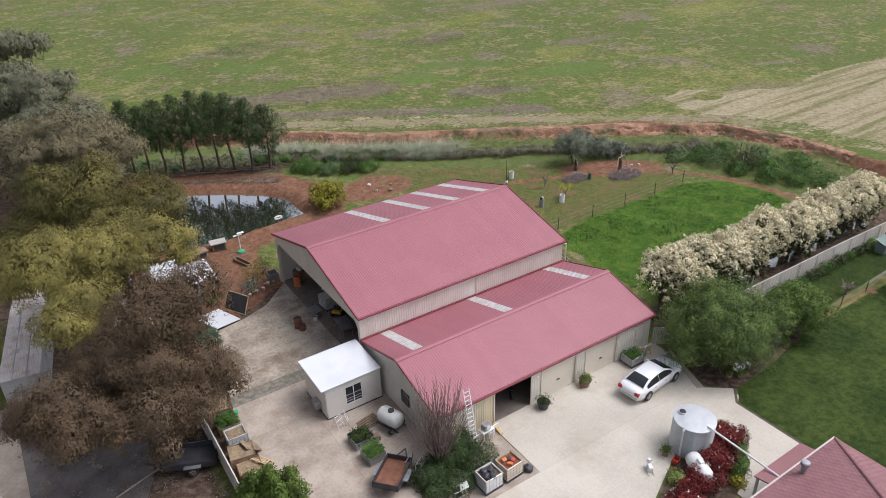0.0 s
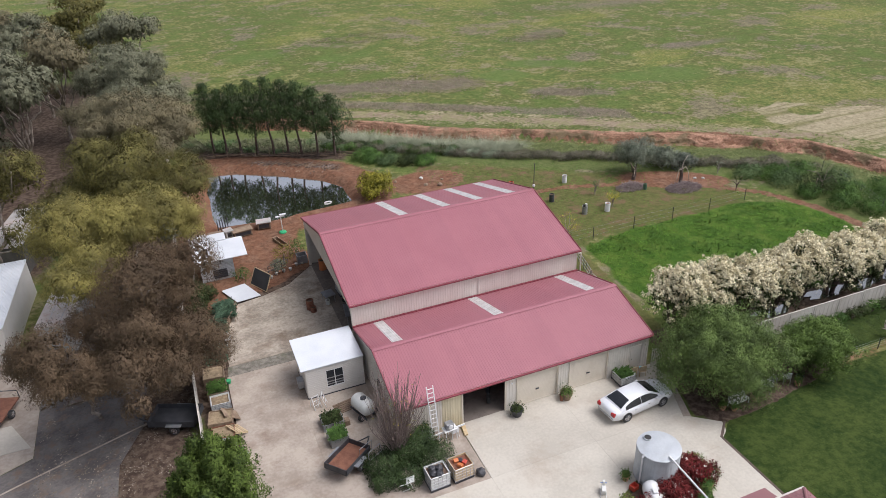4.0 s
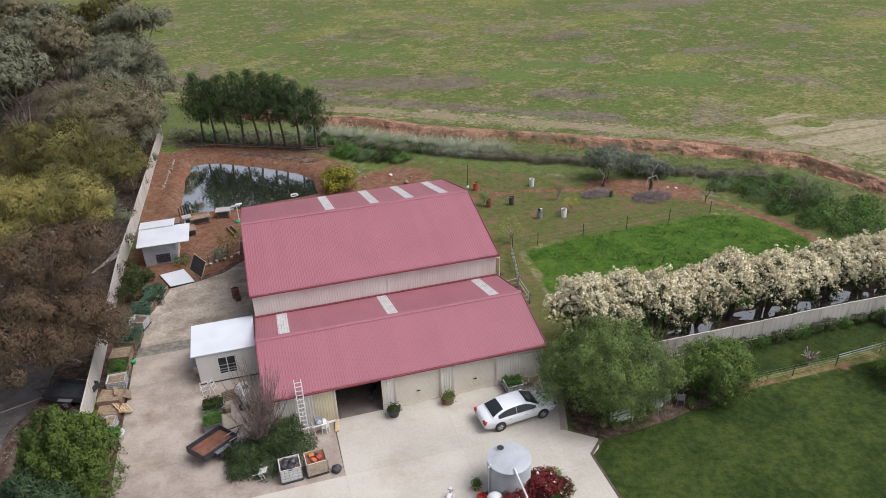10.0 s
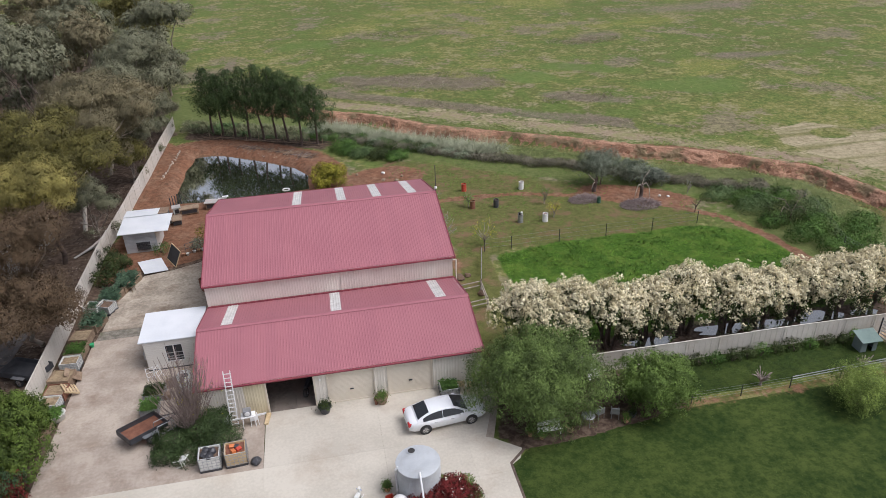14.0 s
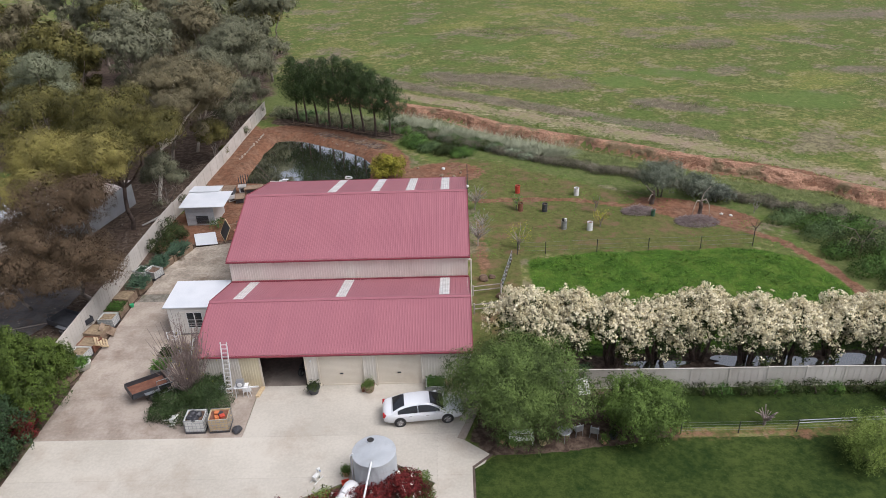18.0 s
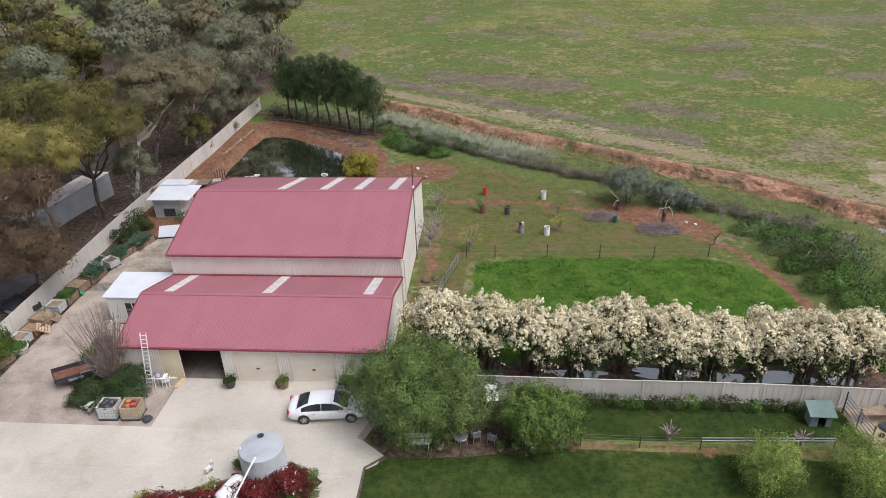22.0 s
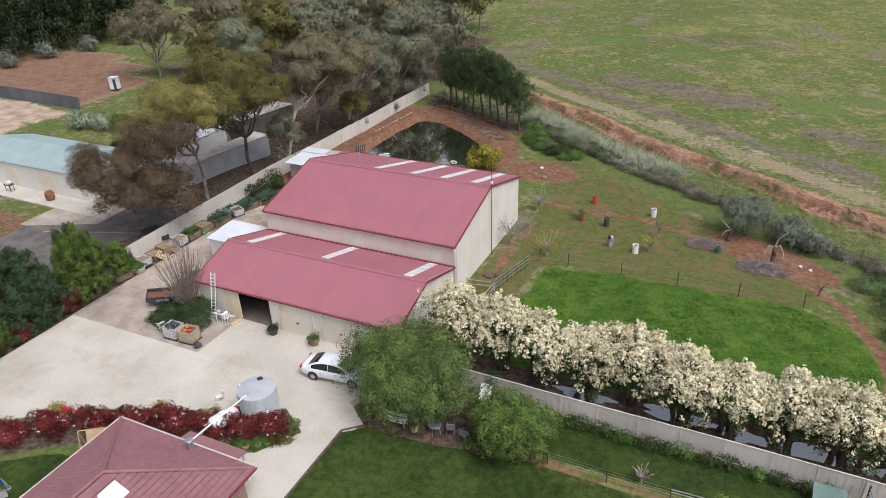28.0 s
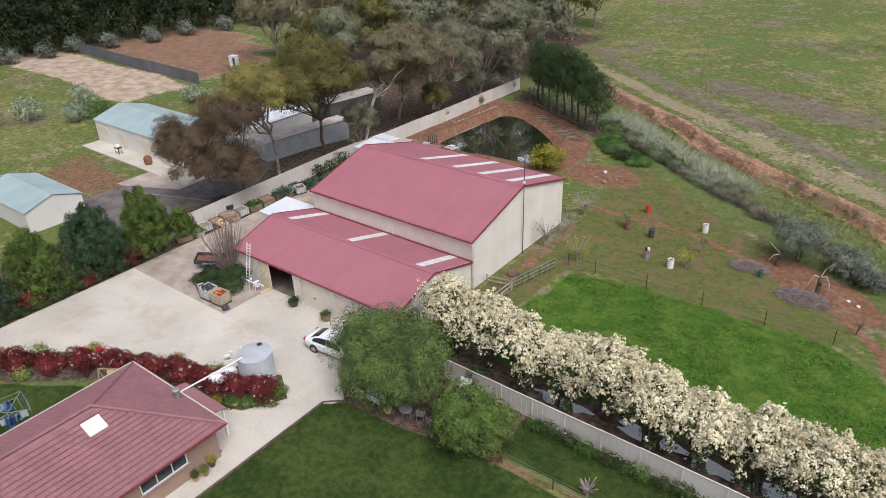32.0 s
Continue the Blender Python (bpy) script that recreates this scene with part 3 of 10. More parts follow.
LUSH = [(40.8, 40.0), (41.2, 43.4), (43.6, 44.5), (61.0, 44.8), (64.8, 43.0), (66.4, 37.5), (65.2, 33.0), (66.0, 29.6), (40.8, 30.0), (40.4, 36.0)]
LAWN = [(35.3, -40.0), (35.4, 19.2), (36.6, 20.0), (43.0, 20.5), (47.0, 21.2), (66.0, 20.9), (110.0, 20.0), (110.0, -40.0)]
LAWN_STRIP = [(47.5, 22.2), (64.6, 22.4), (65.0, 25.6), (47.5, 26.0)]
LAWN_HOUSE = [(14.9, 7.0), (19.6, 10.4), (22.0, 10.9), (24.2, 12.2), (24.0, -10.0), (6.0, -10.0)]
RED_FIELD = [(-87, 67.5), (-40.5, 65.4), (-39.5, 77), (-50, 89), (-82, 103), (-85, 82)]
SAND = [(-92, 52.0), (-66, 52.6), (-50, 50.0), (-41, 51.0), (-45, 56.0), (-41.6, 63.8), (-92, 64.8)]
PATH = [(36.8, 56.6), (41.0, 57.4), (47.0, 57.0), (53.0, 54.8), (60.0, 51.0), (64.5, 46.0), (66.6, 40.5), (67.4, 35.0), (68.5, 29.0)]
TRACK = [(0.0, 116.5), (18.0, 104.0), (26.0, 98.0), (33.5, 92.4), (42.0, 87.0), (49.8, 82.0), (57.0, 77.3), (63.4, 72.8), (69.0, 68.2), (77.5, 61.6), (84.0, 56.4), (88.5, 47.0), (90.0, 36.0), (92.0, 0.0)]
MOWN = [(82.5, 63.0), (84.5, 68.2), (90.0, 69.0), (95.0, 64.5), (103.0, 60.2), (117.0, 62.0), (160.0, 56.0), (220.0, 45.0), (220.0, -40.0), (93.0, -40.0), (91.0, 36.0), (89.0, 50.0), (86.0, 56.0)]


def inside(pts, feather=1.0, wob=0.0, ws=2.0, seed=1):
    d = sd_poly(GX, GY, pts) + (vn(GX, GY, ws, seed) - 0.5) * wob
    return np.clip(0.5 - d / feather, 0, 1)


bank_d = sd_line(GX, GY, BANK) + (vn(GX, GY, 3.0, 7) - 0.5) * 1.6 + (vn(GX, GY, 0.9, 8) - 0.5) * 0.5
pond_d = sd_poly(GX, GY, POND)
path_d = np.abs(sd_line(GX, GY, PATH))
track_side = sd_line(GX, GY, TRACK)
track_d = np.abs(track_side)
lush = inside(LUSH, 1.2, 1.0)
lawn = np.maximum.reduce([inside(LAWN, 0.4, 0.15), inside(LAWN_STRIP, 0.8, 0.6), inside(LAWN_HOUSE, 0.8, 0.4)])
dirt = np.maximum.reduce([
    1 - sm(pond_d, 3.6, 6.2),
    inside([(6, 47), (17.2, 51), (17.2, 66), (6, 86)], 1.5, 1.0),
    0.95 * (1 - sm(np.hypot((GX - 33.5) / 5.0, (GY - 65) / 3.4), 0.55, 1.25)),
    0.85 * (1 - sm(path_d, 0.2, 0.85)),
    1 - sm(np.hypot(((GX - 58.8) * 0.86 - (GY - 53.2) * 0.5) / 7.2, ((GX - 58.8) * 0.5 + (GY - 53.2) * 0.86) / 2.9), 0.6, 1.1),
    0.5 * (1 - sm(np.hypot((GX - 37.1) / 1.0, (GY - 46) / 8), 0.6, 1.2)),
    sm(bank_d, -1.3, -0.3) * (1 - sm(bank_d, 1.2, 2.0)) * np.clip(0.2 + 1.0 * vn(GX, GY, 5, 21), 0, 1),
    0.56 * inside(RED_FIELD, 2.0), 0.5 * inside([(47.5, 21.1), (66, 20.9), (66, 22.1), (47.5, 22.1)], 0.7, 0.9),
    0.55 * inside([(-26, 26), (-6, 28), (-7, 35.5), (-26, 36)], 4, 4, 4)])
litter = np.maximum.reduce([
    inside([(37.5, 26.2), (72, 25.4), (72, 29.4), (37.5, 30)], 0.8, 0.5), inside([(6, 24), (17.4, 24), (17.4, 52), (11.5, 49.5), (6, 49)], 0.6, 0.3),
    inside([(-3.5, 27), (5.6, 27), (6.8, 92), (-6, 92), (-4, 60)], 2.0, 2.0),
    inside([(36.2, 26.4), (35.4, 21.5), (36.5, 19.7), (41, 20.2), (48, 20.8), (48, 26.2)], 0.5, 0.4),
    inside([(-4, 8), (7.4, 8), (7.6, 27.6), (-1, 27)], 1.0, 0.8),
    inside([(10.5, 6.0), (15.0, 7.4), (19.6, 11.0), (24.4, 13.6), (30.0, 14.6), (33.3, 17.9), (30.8, 19.4), (25.0, 16.7), (18.6, 14.2), (12.0, 9.4)], 0.4),
    0.75 * inside([(8.0, 90.5), (9.0, 84.6), (13.0, 82.6), (26.5, 75.8), (29.0, 77.5), (24.0, 82.5), (12.0, 89.5)], 1.2, 1.2),
    0.8 * inside([(-45, 88), (-6, 60), (5, 88), (2, 130), (-30, 150)], 6, 6, 6)])
sand = np.maximum(inside(SAND, 2.0, 2.0, 6), 0.64 * inside(RED_FIELD, 2.0))
straw = inside(MOWN, 2.0, 2.0, 4) * (1 - 0.75 * (1 - sm(np.hypot((GX - 90.5) / 3.2, (GY - 64.5) / 2.6), 0.6, 1.1)))
straw = np.maximum(straw, 0.46 * (1 - sm(track_d, 2.6, 5.0)) * (0.75 + 0.5 * vn(GX, GY, 3, 45)) * (track_side > -3.0) * sm(GX, 24, 40))
path_dirt = (1 - sm(track_d, 0.9, 2.4)) * (0.62 + 0.25 * (vn(GX, GY, 4, 44) - 0.5)) * (1 - 0.6 * sm(GX, 84, 90))
rough_green = np.maximum.reduce([sm(bank_d, 2.0, 3.2) * (1 - sm(bank_d, 11.5, 14.0)), 0.55 * sm(bank_d, -3.5, -2.2) * (1 - sm(bank_d, -0.9, -0.1)) * (vn(GX, GY, 6, 31) > 0.42)])
rough_green = np.maximum(rough_green, inside([(66, 47), (70, 30), (82, 30), (82, 50), (74, 56)], 2, 1.5))
rough_green = np.maximum(rough_green, inside([(4.0, 96.0), (10.0, 88.0), (26.0, 80.0), (32.0, 78.0), (33.0, 87.0), (14.0, 101.0)], 1.5, 1.5))
orchard = np.maximum(inside([(37.8, 44.4), (60, 44.6), (64, 46.5), (58, 55), (46, 63), (34, 70), (36.2, 60)], 2.0, 1.5), inside([(36, 29), (39.5, 29), (40.5, 45), (36, 45)], 0.8))

def patch(x, y, rx, ry, deg):
    c_, s_ = math.cos(radians(deg)), math.sin(radians(deg))
    u, w = (GX - x) * c_ + (GY - y) * s_, -(GX - x) * s_ + (GY - y) * c_
    return 1 - sm(np.hypot(u / rx, w / ry) + (vn(GX, GY, 4, 71) - 0.5) * 0.7, 0.5, 1.2)


weeds = np.maximum.reduce([patch(44, 104, 12, 5.5, -25), patch(52, 101, 7, 5, 10), patch(66, 88, 7, 3, -35), patch(81, 125, 9, 5, 10), patch(34, 107, 6, 4, -30), patch(50, 143, 13, 6, 15), patch(9, 121, 6, 3, -20), patch(120, 150, 22, 9, 5), patch(105, 104, 12, 4, 0), 0.95 * sm(track_d, 2.2, 3.0) * (1 - sm(track_d, 4.6 + 3 * vn(GX, GY, 9, 73), 7.5)) * (vn(GX, GY, 8, 72) > 0.12) * (track_side < 0) * (1 - sm(GX, 70, 80))])
yellow = np.maximum.reduce([patch(92, 100, 10, 6, 20), patch(-4, 131, 9, 5, -10), patch(34, 147, 12, 6, 10), patch(56, 170, 22, 9, 0), patch(100, 140, 26, 9, 10), patch(84, 160, 18, 8, 0), patch(150, 110, 22, 9, 10), patch(110, 180, 50, 14, 5)])
fresh = np.maximum.reduce([patch(26, 136, 8, 5, -20), patch(19.5, 108, 6, 2.6, -25), patch(58, 81, 6, 1.8, -35), patch(62, 102, 7, 4, -20), patch(41, 128, 9, 5, -10), patch(72, 105, 8, 4, -25), patch(84, 90, 10, 5, -20)])

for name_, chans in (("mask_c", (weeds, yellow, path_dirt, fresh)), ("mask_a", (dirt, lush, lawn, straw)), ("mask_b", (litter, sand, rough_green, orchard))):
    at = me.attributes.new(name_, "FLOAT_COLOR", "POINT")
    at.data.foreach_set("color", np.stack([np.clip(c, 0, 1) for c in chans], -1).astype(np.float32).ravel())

ground_mat, nt, b, pos = start_mat("ground_mixed")
p = pos.outputs["Position"]
n40, n9, n2, n05, n01 = (noise_at(nt, p, s, d, 0.6) for s, d in ((0.022, 4), (0.09, 5), (0.5, 5), (2.2, 4), (9.0, 3)))
edge = math2(nt, "ADD", math2(nt, "MULTIPLY", n2, 0.5), math2(nt, "MULTIPLY", n05, 0.5))


def two(lo, hi, c1, c2, f):
    return ramp2(nt, f, c1, c2, lo, hi)


def thr(f, lo, hi):
    m = nt.nodes.new("ShaderNodeMapRange")
    m.interpolation_type = "SMOOTHSTEP"
    m.inputs["From Min"].default_value, m.inputs["From Max"].default_value = lo, hi
    nt.links.new(f, m.inputs["Value"])
    return m.outputs[0]


n1 = noise_at(nt, p, 1.1, 4, 0.65)
grain = math2(nt, "ADD", math2(nt, "ADD", math2(nt, "MULTIPLY", n05, 0.4), math2(nt, "MULTIPLY", n01, 0.3)), math2(nt, "MULTIPLY", n1, 0.3))
n4 = noise_at(nt, p, 0.22, 5, 0.62)
inv = math2(nt, "SUBTRACT", 1.0, n4)
mid = math2(nt, "ADD", math2(nt, "MULTIPLY", n4, 0.6), math2(nt, "MULTIPLY", n1, 0.4))
field = two(0.42, 0.60, (0.088, 0.104, 0.030), (0.142, 0.154, 0.050), grain)
field = mixc(nt, math2(nt, "MULTIPLY", thr(inv, 0.46, 0.58), 0.75), field, two(0.42, 0.60, (0.074, 0.112, 0.024), (0.125, 0.172, 0.044), grain))
yel = math2(nt, "ADD", math2(nt, "MULTIPLY", n40, 0.4), math2(nt, "ADD", math2(nt, "MULTIPLY", n4, 0.3), math2(nt, "MULTIPLY", n1, 0.3)))
field = mixc(nt, math2(nt, "MULTIPLY", thr(yel, 0.47, 0.58), 0.65), field, two(0.42, 0.60, (0.15, 0.152, 0.044), (0.262, 0.246, 0.086), grain))
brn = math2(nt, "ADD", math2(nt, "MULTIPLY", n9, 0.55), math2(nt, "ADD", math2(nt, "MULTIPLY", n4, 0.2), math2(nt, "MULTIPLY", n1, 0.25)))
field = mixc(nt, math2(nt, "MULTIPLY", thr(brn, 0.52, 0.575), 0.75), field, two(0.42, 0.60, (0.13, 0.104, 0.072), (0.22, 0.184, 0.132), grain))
field = mixc(nt, math2(nt, "MULTIPLY", thr(mid, 0.535, 0.60), 0.45), field, two(0.42, 0.60, (0.20, 0.185, 0.09), (0.30, 0.28, 0.14), grain))
rake = nt.nodes.new("ShaderNodeMapping")
rake.inputs["Rotation"].default_value = (0, 0, radians(28))
rake.inputs["Scale"].default_value = (0.05, 0.75, 1)
nt.links.new(p, rake.inputs["Vector"])
rows_n = noise_at(nt, rake.outputs[0], 1.0, 3, 0.5)
ma, mb = nt.nodes.new("ShaderNodeAttribute"), nt.nodes.new("ShaderNodeAttribute")
ma.attribute_name, mb.attribute_name = "mask_a", "mask_b"
sa, sb = nt.nodes.new("ShaderNodeSeparateColor"), nt.nodes.new("ShaderNodeSeparateColor")
nt.links.new(ma.outputs["Color"], sa.inputs[0])
nt.links.new(mb.outputs["Color"], sb.inputs[0])
wob = math2(nt, "MULTIPLY", math2(nt, "SUBTRACT", edge, 0.5), 1.1)


def lay(col, mask, over, lo=0.34, hi=0.62):
    return mixc(nt, thr(math2(nt, "ADD", mask, wob), lo, hi), col, over)


mc, sc = nt.nodes.new("ShaderNodeAttribute"), nt.nodes.new("ShaderNodeSeparateColor")
mc.attribute_name = "mask_c"
nt.links.new(mc.outputs["Color"], sc.inputs[0])
col = lay(field, math2(nt, "MULTIPLY", sc.outputs[1], 0.6), two(0.36, 0.66, (0.175, 0.175, 0.045), (0.30, 0.285, 0.085), grain), 0.2, 1.1)
col = lay(col, math2(nt, "MULTIPLY", mc.outputs["Alpha"], 0.75), two(0.36, 0.66, (0.08, 0.128, 0.03), (0.13, 0.18, 0.048), grain), 0.25, 0.95)
col = lay(col, math2(nt, "MULTIPLY", sc.outputs[0], 0.7), two(0.36, 0.66, (0.135, 0.105, 0.08), (0.225, 0.182, 0.145), grain), 0.2, 0.95)
col = lay(col, sb.outputs[2], two(0.36, 0.64, (0.072, 0.102, 0.026), (0.144, 0.160, 0.058), grain))
col = lay(col, mb.outputs["Alpha"], mixc(nt, thr(n2, 0.49, 0.66), two(0.36, 0.64, (0.07, 0.082, 0.022), (0.142, 0.142, 0.047), grain), (0.165, 0.112, 0.062)))
col = lay(col, ma.outputs["Alpha"], mixc(nt, thr(rows_n, 0.40, 0.68), two(0.36, 0.64, (0.22, 0.185, 0.11), (0.42, 0.36, 0.235), grain), two(0.36, 0.64, (0.11, 0.115, 0.045), (0.24, 0.215, 0.10), grain)))
col = lay(col, sc.outputs[2], mixc(nt, thr(n2, 0.44, 0.62), two(0.36, 0.66, (0.21, 0.158, 0.105), (0.33, 0.262, 0.185), grain), two(0.36, 0.66, (0.18, 0.17, 0.08), (0.28, 0.255, 0.13), grain)))
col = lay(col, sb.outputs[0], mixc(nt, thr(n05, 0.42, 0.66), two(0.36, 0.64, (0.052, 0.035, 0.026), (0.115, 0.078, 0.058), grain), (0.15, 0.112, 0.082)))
col = lay(col, sb.outputs[1], two(0.40, 0.60, (0.30, 0.215, 0.15), (0.50, 0.40, 0.305), math2(nt, "ADD", math2(nt, "MULTIPLY", n2, 0.7), math2(nt, "MULTIPLY", n01, 0.3))))
col = lay(col, sa.outputs[1], mixc(nt, thr(n2, 0.42, 0.62), two(0.36, 0.64, (0.027, 0.07, 0.007), (0.066, 0.13, 0.017), grain), two(0.36, 0.64, (0.055, 0.1, 0.012), (0.115, 0.172, 0.03), grain)))
col = lay(col, sa.outputs[2], mixc(nt, math2(nt, "MULTIPLY", thr(math2(nt, "ADD", math2(nt, "MULTIPLY", n4, 0.6), math2(nt, "MULTIPLY", n2, 0.4)), 0.42, 0.58), 0.9), two(0.41, 0.59, (0.016, 0.034, 0.007), (0.038, 0.06, 0.012), grain), two(0.41, 0.59, (0.034, 0.056, 0.011), (0.068, 0.092, 0.021), grain)), 0.45, 0.55)
col = lay(col, sa.outputs[0], mixc(nt, thr(n2, 0.40, 0.66), two(0.36, 0.64, (0.12, 0.056, 0.032), (0.255, 0.130, 0.078), grain), two(0.40, 0.60, (0.13, 0.07, 0.044), (0.255, 0.148, 0.095), grain)))
nt.links.new(col, b.inputs["Base Color"])
b.inputs["Roughness"].default_value = 0.95
b.inputs["Specular IOR Level"].default_value = 0.15
bump_to(nt, b, grain, 0.9, 0.12)
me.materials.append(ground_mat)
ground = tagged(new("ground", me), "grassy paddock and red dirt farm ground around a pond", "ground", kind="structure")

# water
bm = B()
prism(bm, [(x + (17.5 - x) * -0.12, y + (72 - y) * -0.12) for x, y in POND], -1.3, -0.82)
tagged(finish("water", bm, water_mat), "murky green farm pond mirroring the sky", "pond", kind="structure")
for pts, wz in (([(76.0, 46.0), (81.5, 44.0), (82.0, 52.0), (78.5, 56.0), (75.6, 55.0)], -1.40), ([(39.5, 77.6), (46.5, 72.6), (47.6, 74.0), (41.0, 78.8)], -1.40)):
    bm = B()
    prism(bm, pts, -2.6, wz)
    tagged(finish("water", bm, water_mat), "shallow creek water at the foot of an eroded bank", "water", kind="structure")
for i, (x, y, rx, ry) in enumerate([(48.6, 28.3, 1.9, 0.55), (54.6, 28.6, 2.3, 0.62), (58.4, 28.3, 1.5, 0.6), (62.2, 28.3, 2.1, 0.66), (66.0, 28.1, 1.1, 0.5)]):
    bm = B()
    ring = []
    for a in np.arange(0, math.tau - 0.01, math.tau / 48):
        r = 1 + 0.16 * math.sin(3 * a + i) + 0.1 * math.sin(5 * a + 2 * i) + 0.06 * math.sin(9 * a + i)
        ring.append((x + rx * r * math.cos(a), y + ry * r * math.sin(a)))
    prism(bm, ring, -0.3, gz(x, y) + 0.07)
    tagged(finish("puddle", bm, puddle_mat), "still puddle on dark soil under the flowering hedge", "puddle", kind="structure")


# ---- slabs ----
def clip(pts, axis_, lim, keep_less):
    out = []
    for a, c in zip(pts, pts[1:] + pts[:1]):
        ia, ic = (a[axis_] <= lim) == keep_less, (c[axis_] <= lim) == keep_less
        if ia:
            out.append(a)
        if ia != ic:
            t = (lim - a[axis_]) / (c[axis_] - a[axis_])
            out.append(tuple(a[k] + t * (c[k] - a[k]) for k in (0, 1)))
    return out


def slabs(name, pts, xs, ys, z, material, label):
    root = thing(name, Matrix(), label, "paving", kind="structure")
    for x0, x1 in zip(xs, xs[1:]):
        for y0, y1 in zip(ys, ys[1:]):
            q = clip(clip(clip(clip(pts, 0, x1 - 0.003, True), 0, x0 + 0.003, False), 1, y1 - 0.003, True), 1, y0 + 0.003, False)
            q = [v for i, v in enumerate(q) if math.dist(v, q[i - 1]) > 0.01]
            if len(q) > 2:
                bm = B()
                prism(bm, q, -0.25, z)
                part("slab", bm, material, root)
    return root


slabs("pavement_yard", [(7.6, 8.6), (7.8, 22.0), (21.0, 22.0), (21.05, 26.9), (36.1, 26.9), (36.0, 25.2), (34.55, 21.7), (36.4, 20.2), (36.1, 19.5), (35.35, 19.0), (35.35, 2.0), (33.6, 2.0), (33.6, 12.3), (29.0, 12.3), (29.0, 14.4), (31.6, 15.4), (33.2, 18.0), (30.9, 19.5), (25.0, 16.8), (18.6, 14.3), (12.0, 9.6)],
      [7, 13.5, 21.03, 28.2, 33.3, 37], [1, 8, 13.2, 18.6, 22.0, 27], 0.02, concrete_new, "pale broom-finished concrete driveway with saw-cut joints")
slabs("pavement_side", [(7.7, 22.0), (20.98, 22.0), (20.98, 26.9), (17.1, 26.9), (17.1, 38.1), (7.9, 38.1)], [7, 12.3, 21.2], [22.0, 26.2, 30.4, 34.6, 39.0], 0.008, concrete_mid, "stained brownish concrete yard beside the shed")
slabs("pavement_old", [(8.2, 39.3), (17.1, 39.3), (17.1, 51.4), (14.5, 48.9), (12.2, 48.0), (10.0, 47.6), (8.4, 44.0)], [7, 12.6, 17.2], [39, 43.4, 47.6, 52], 0.012, concrete_old, "weathered grey concrete apron in front of the open shed")
slabs("pavement_joint", [(8.0, 38.12), (17.1, 38.12), (17.1, 39.28), (8.1, 39.28)], [7, 18], [38, 40], 0.0, gravel_joint, "strip of grey mossy gravel between two concrete slabs")
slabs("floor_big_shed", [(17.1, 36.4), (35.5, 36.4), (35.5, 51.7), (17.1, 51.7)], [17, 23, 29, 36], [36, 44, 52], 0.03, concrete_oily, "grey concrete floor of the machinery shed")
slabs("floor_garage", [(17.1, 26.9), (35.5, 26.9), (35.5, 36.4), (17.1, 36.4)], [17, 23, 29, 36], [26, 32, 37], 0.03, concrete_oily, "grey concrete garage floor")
slabs("road_neighbour", [(-11.0, 24.5), (0.4, 24.5), (0.7, 32.2), (2.2, 35.3), (2.6, 40.0), (-1.5, 47), (-4.28, 47), (-4.28, 35.0), (-11.0, 32.0)], [-12, -4.28, 4], [24, 33.9, 41, 48], 0.07, asphalt, "grey asphalt driveway covered in brown leaf litter")
bm = B()
prism(bm, [(-8.0, 31.65), (-4.4, 33.0), (2.5, 35.35), (2.46, 35.47), (-4.44, 33.12), (-8.04, 31.77)], -0.05, 0.085)
tagged(finish("trim", bm, concrete_mid), "thin pale concrete strip across the neighbouring driveway", "edging", kind="structure")
slabs("pavement_neighbour", [(-12, 32.0), (-11.0, 32.05), (-4.3, 35.05), (-4.3, 47), (-12, 47)], [-12.5, -8, -4], [31, 40, 47], 0.08, concrete_mid, "pale concrete apron beside the neighbouring roofs")
slabs("pavement_green_shed", [(-28.3, 36.5), (-4.5, 36.1), (-5.9, 38.9), (-28.3, 39.2)], [-29, -20.5, -12.5, -4], [36, 40], 0.1, concrete_new, "concrete strip in front of a pale shed")
bm = B()
prism(bm, [(36.05, 25.5), (36.4, 25.5), (34.95, 21.4), (34.5, 21.6)], -0.1, 0.05)
tagged(finish("trim", bm, concrete_mid), "narrow concrete edging strip beside the garden bed", "edging", kind="structure")
bm = B()
prism(bm, [(35.36, 2), (35.5, 2), (35.5, 19.1), (36.6, 20.1), (36.5, 20.2), (35.36, 19.2)], -0.1, 0.04)
tagged(finish("trim", bm, bark_dark), "dark timber edging between the driveway and the lawn", "edging", kind="structure")


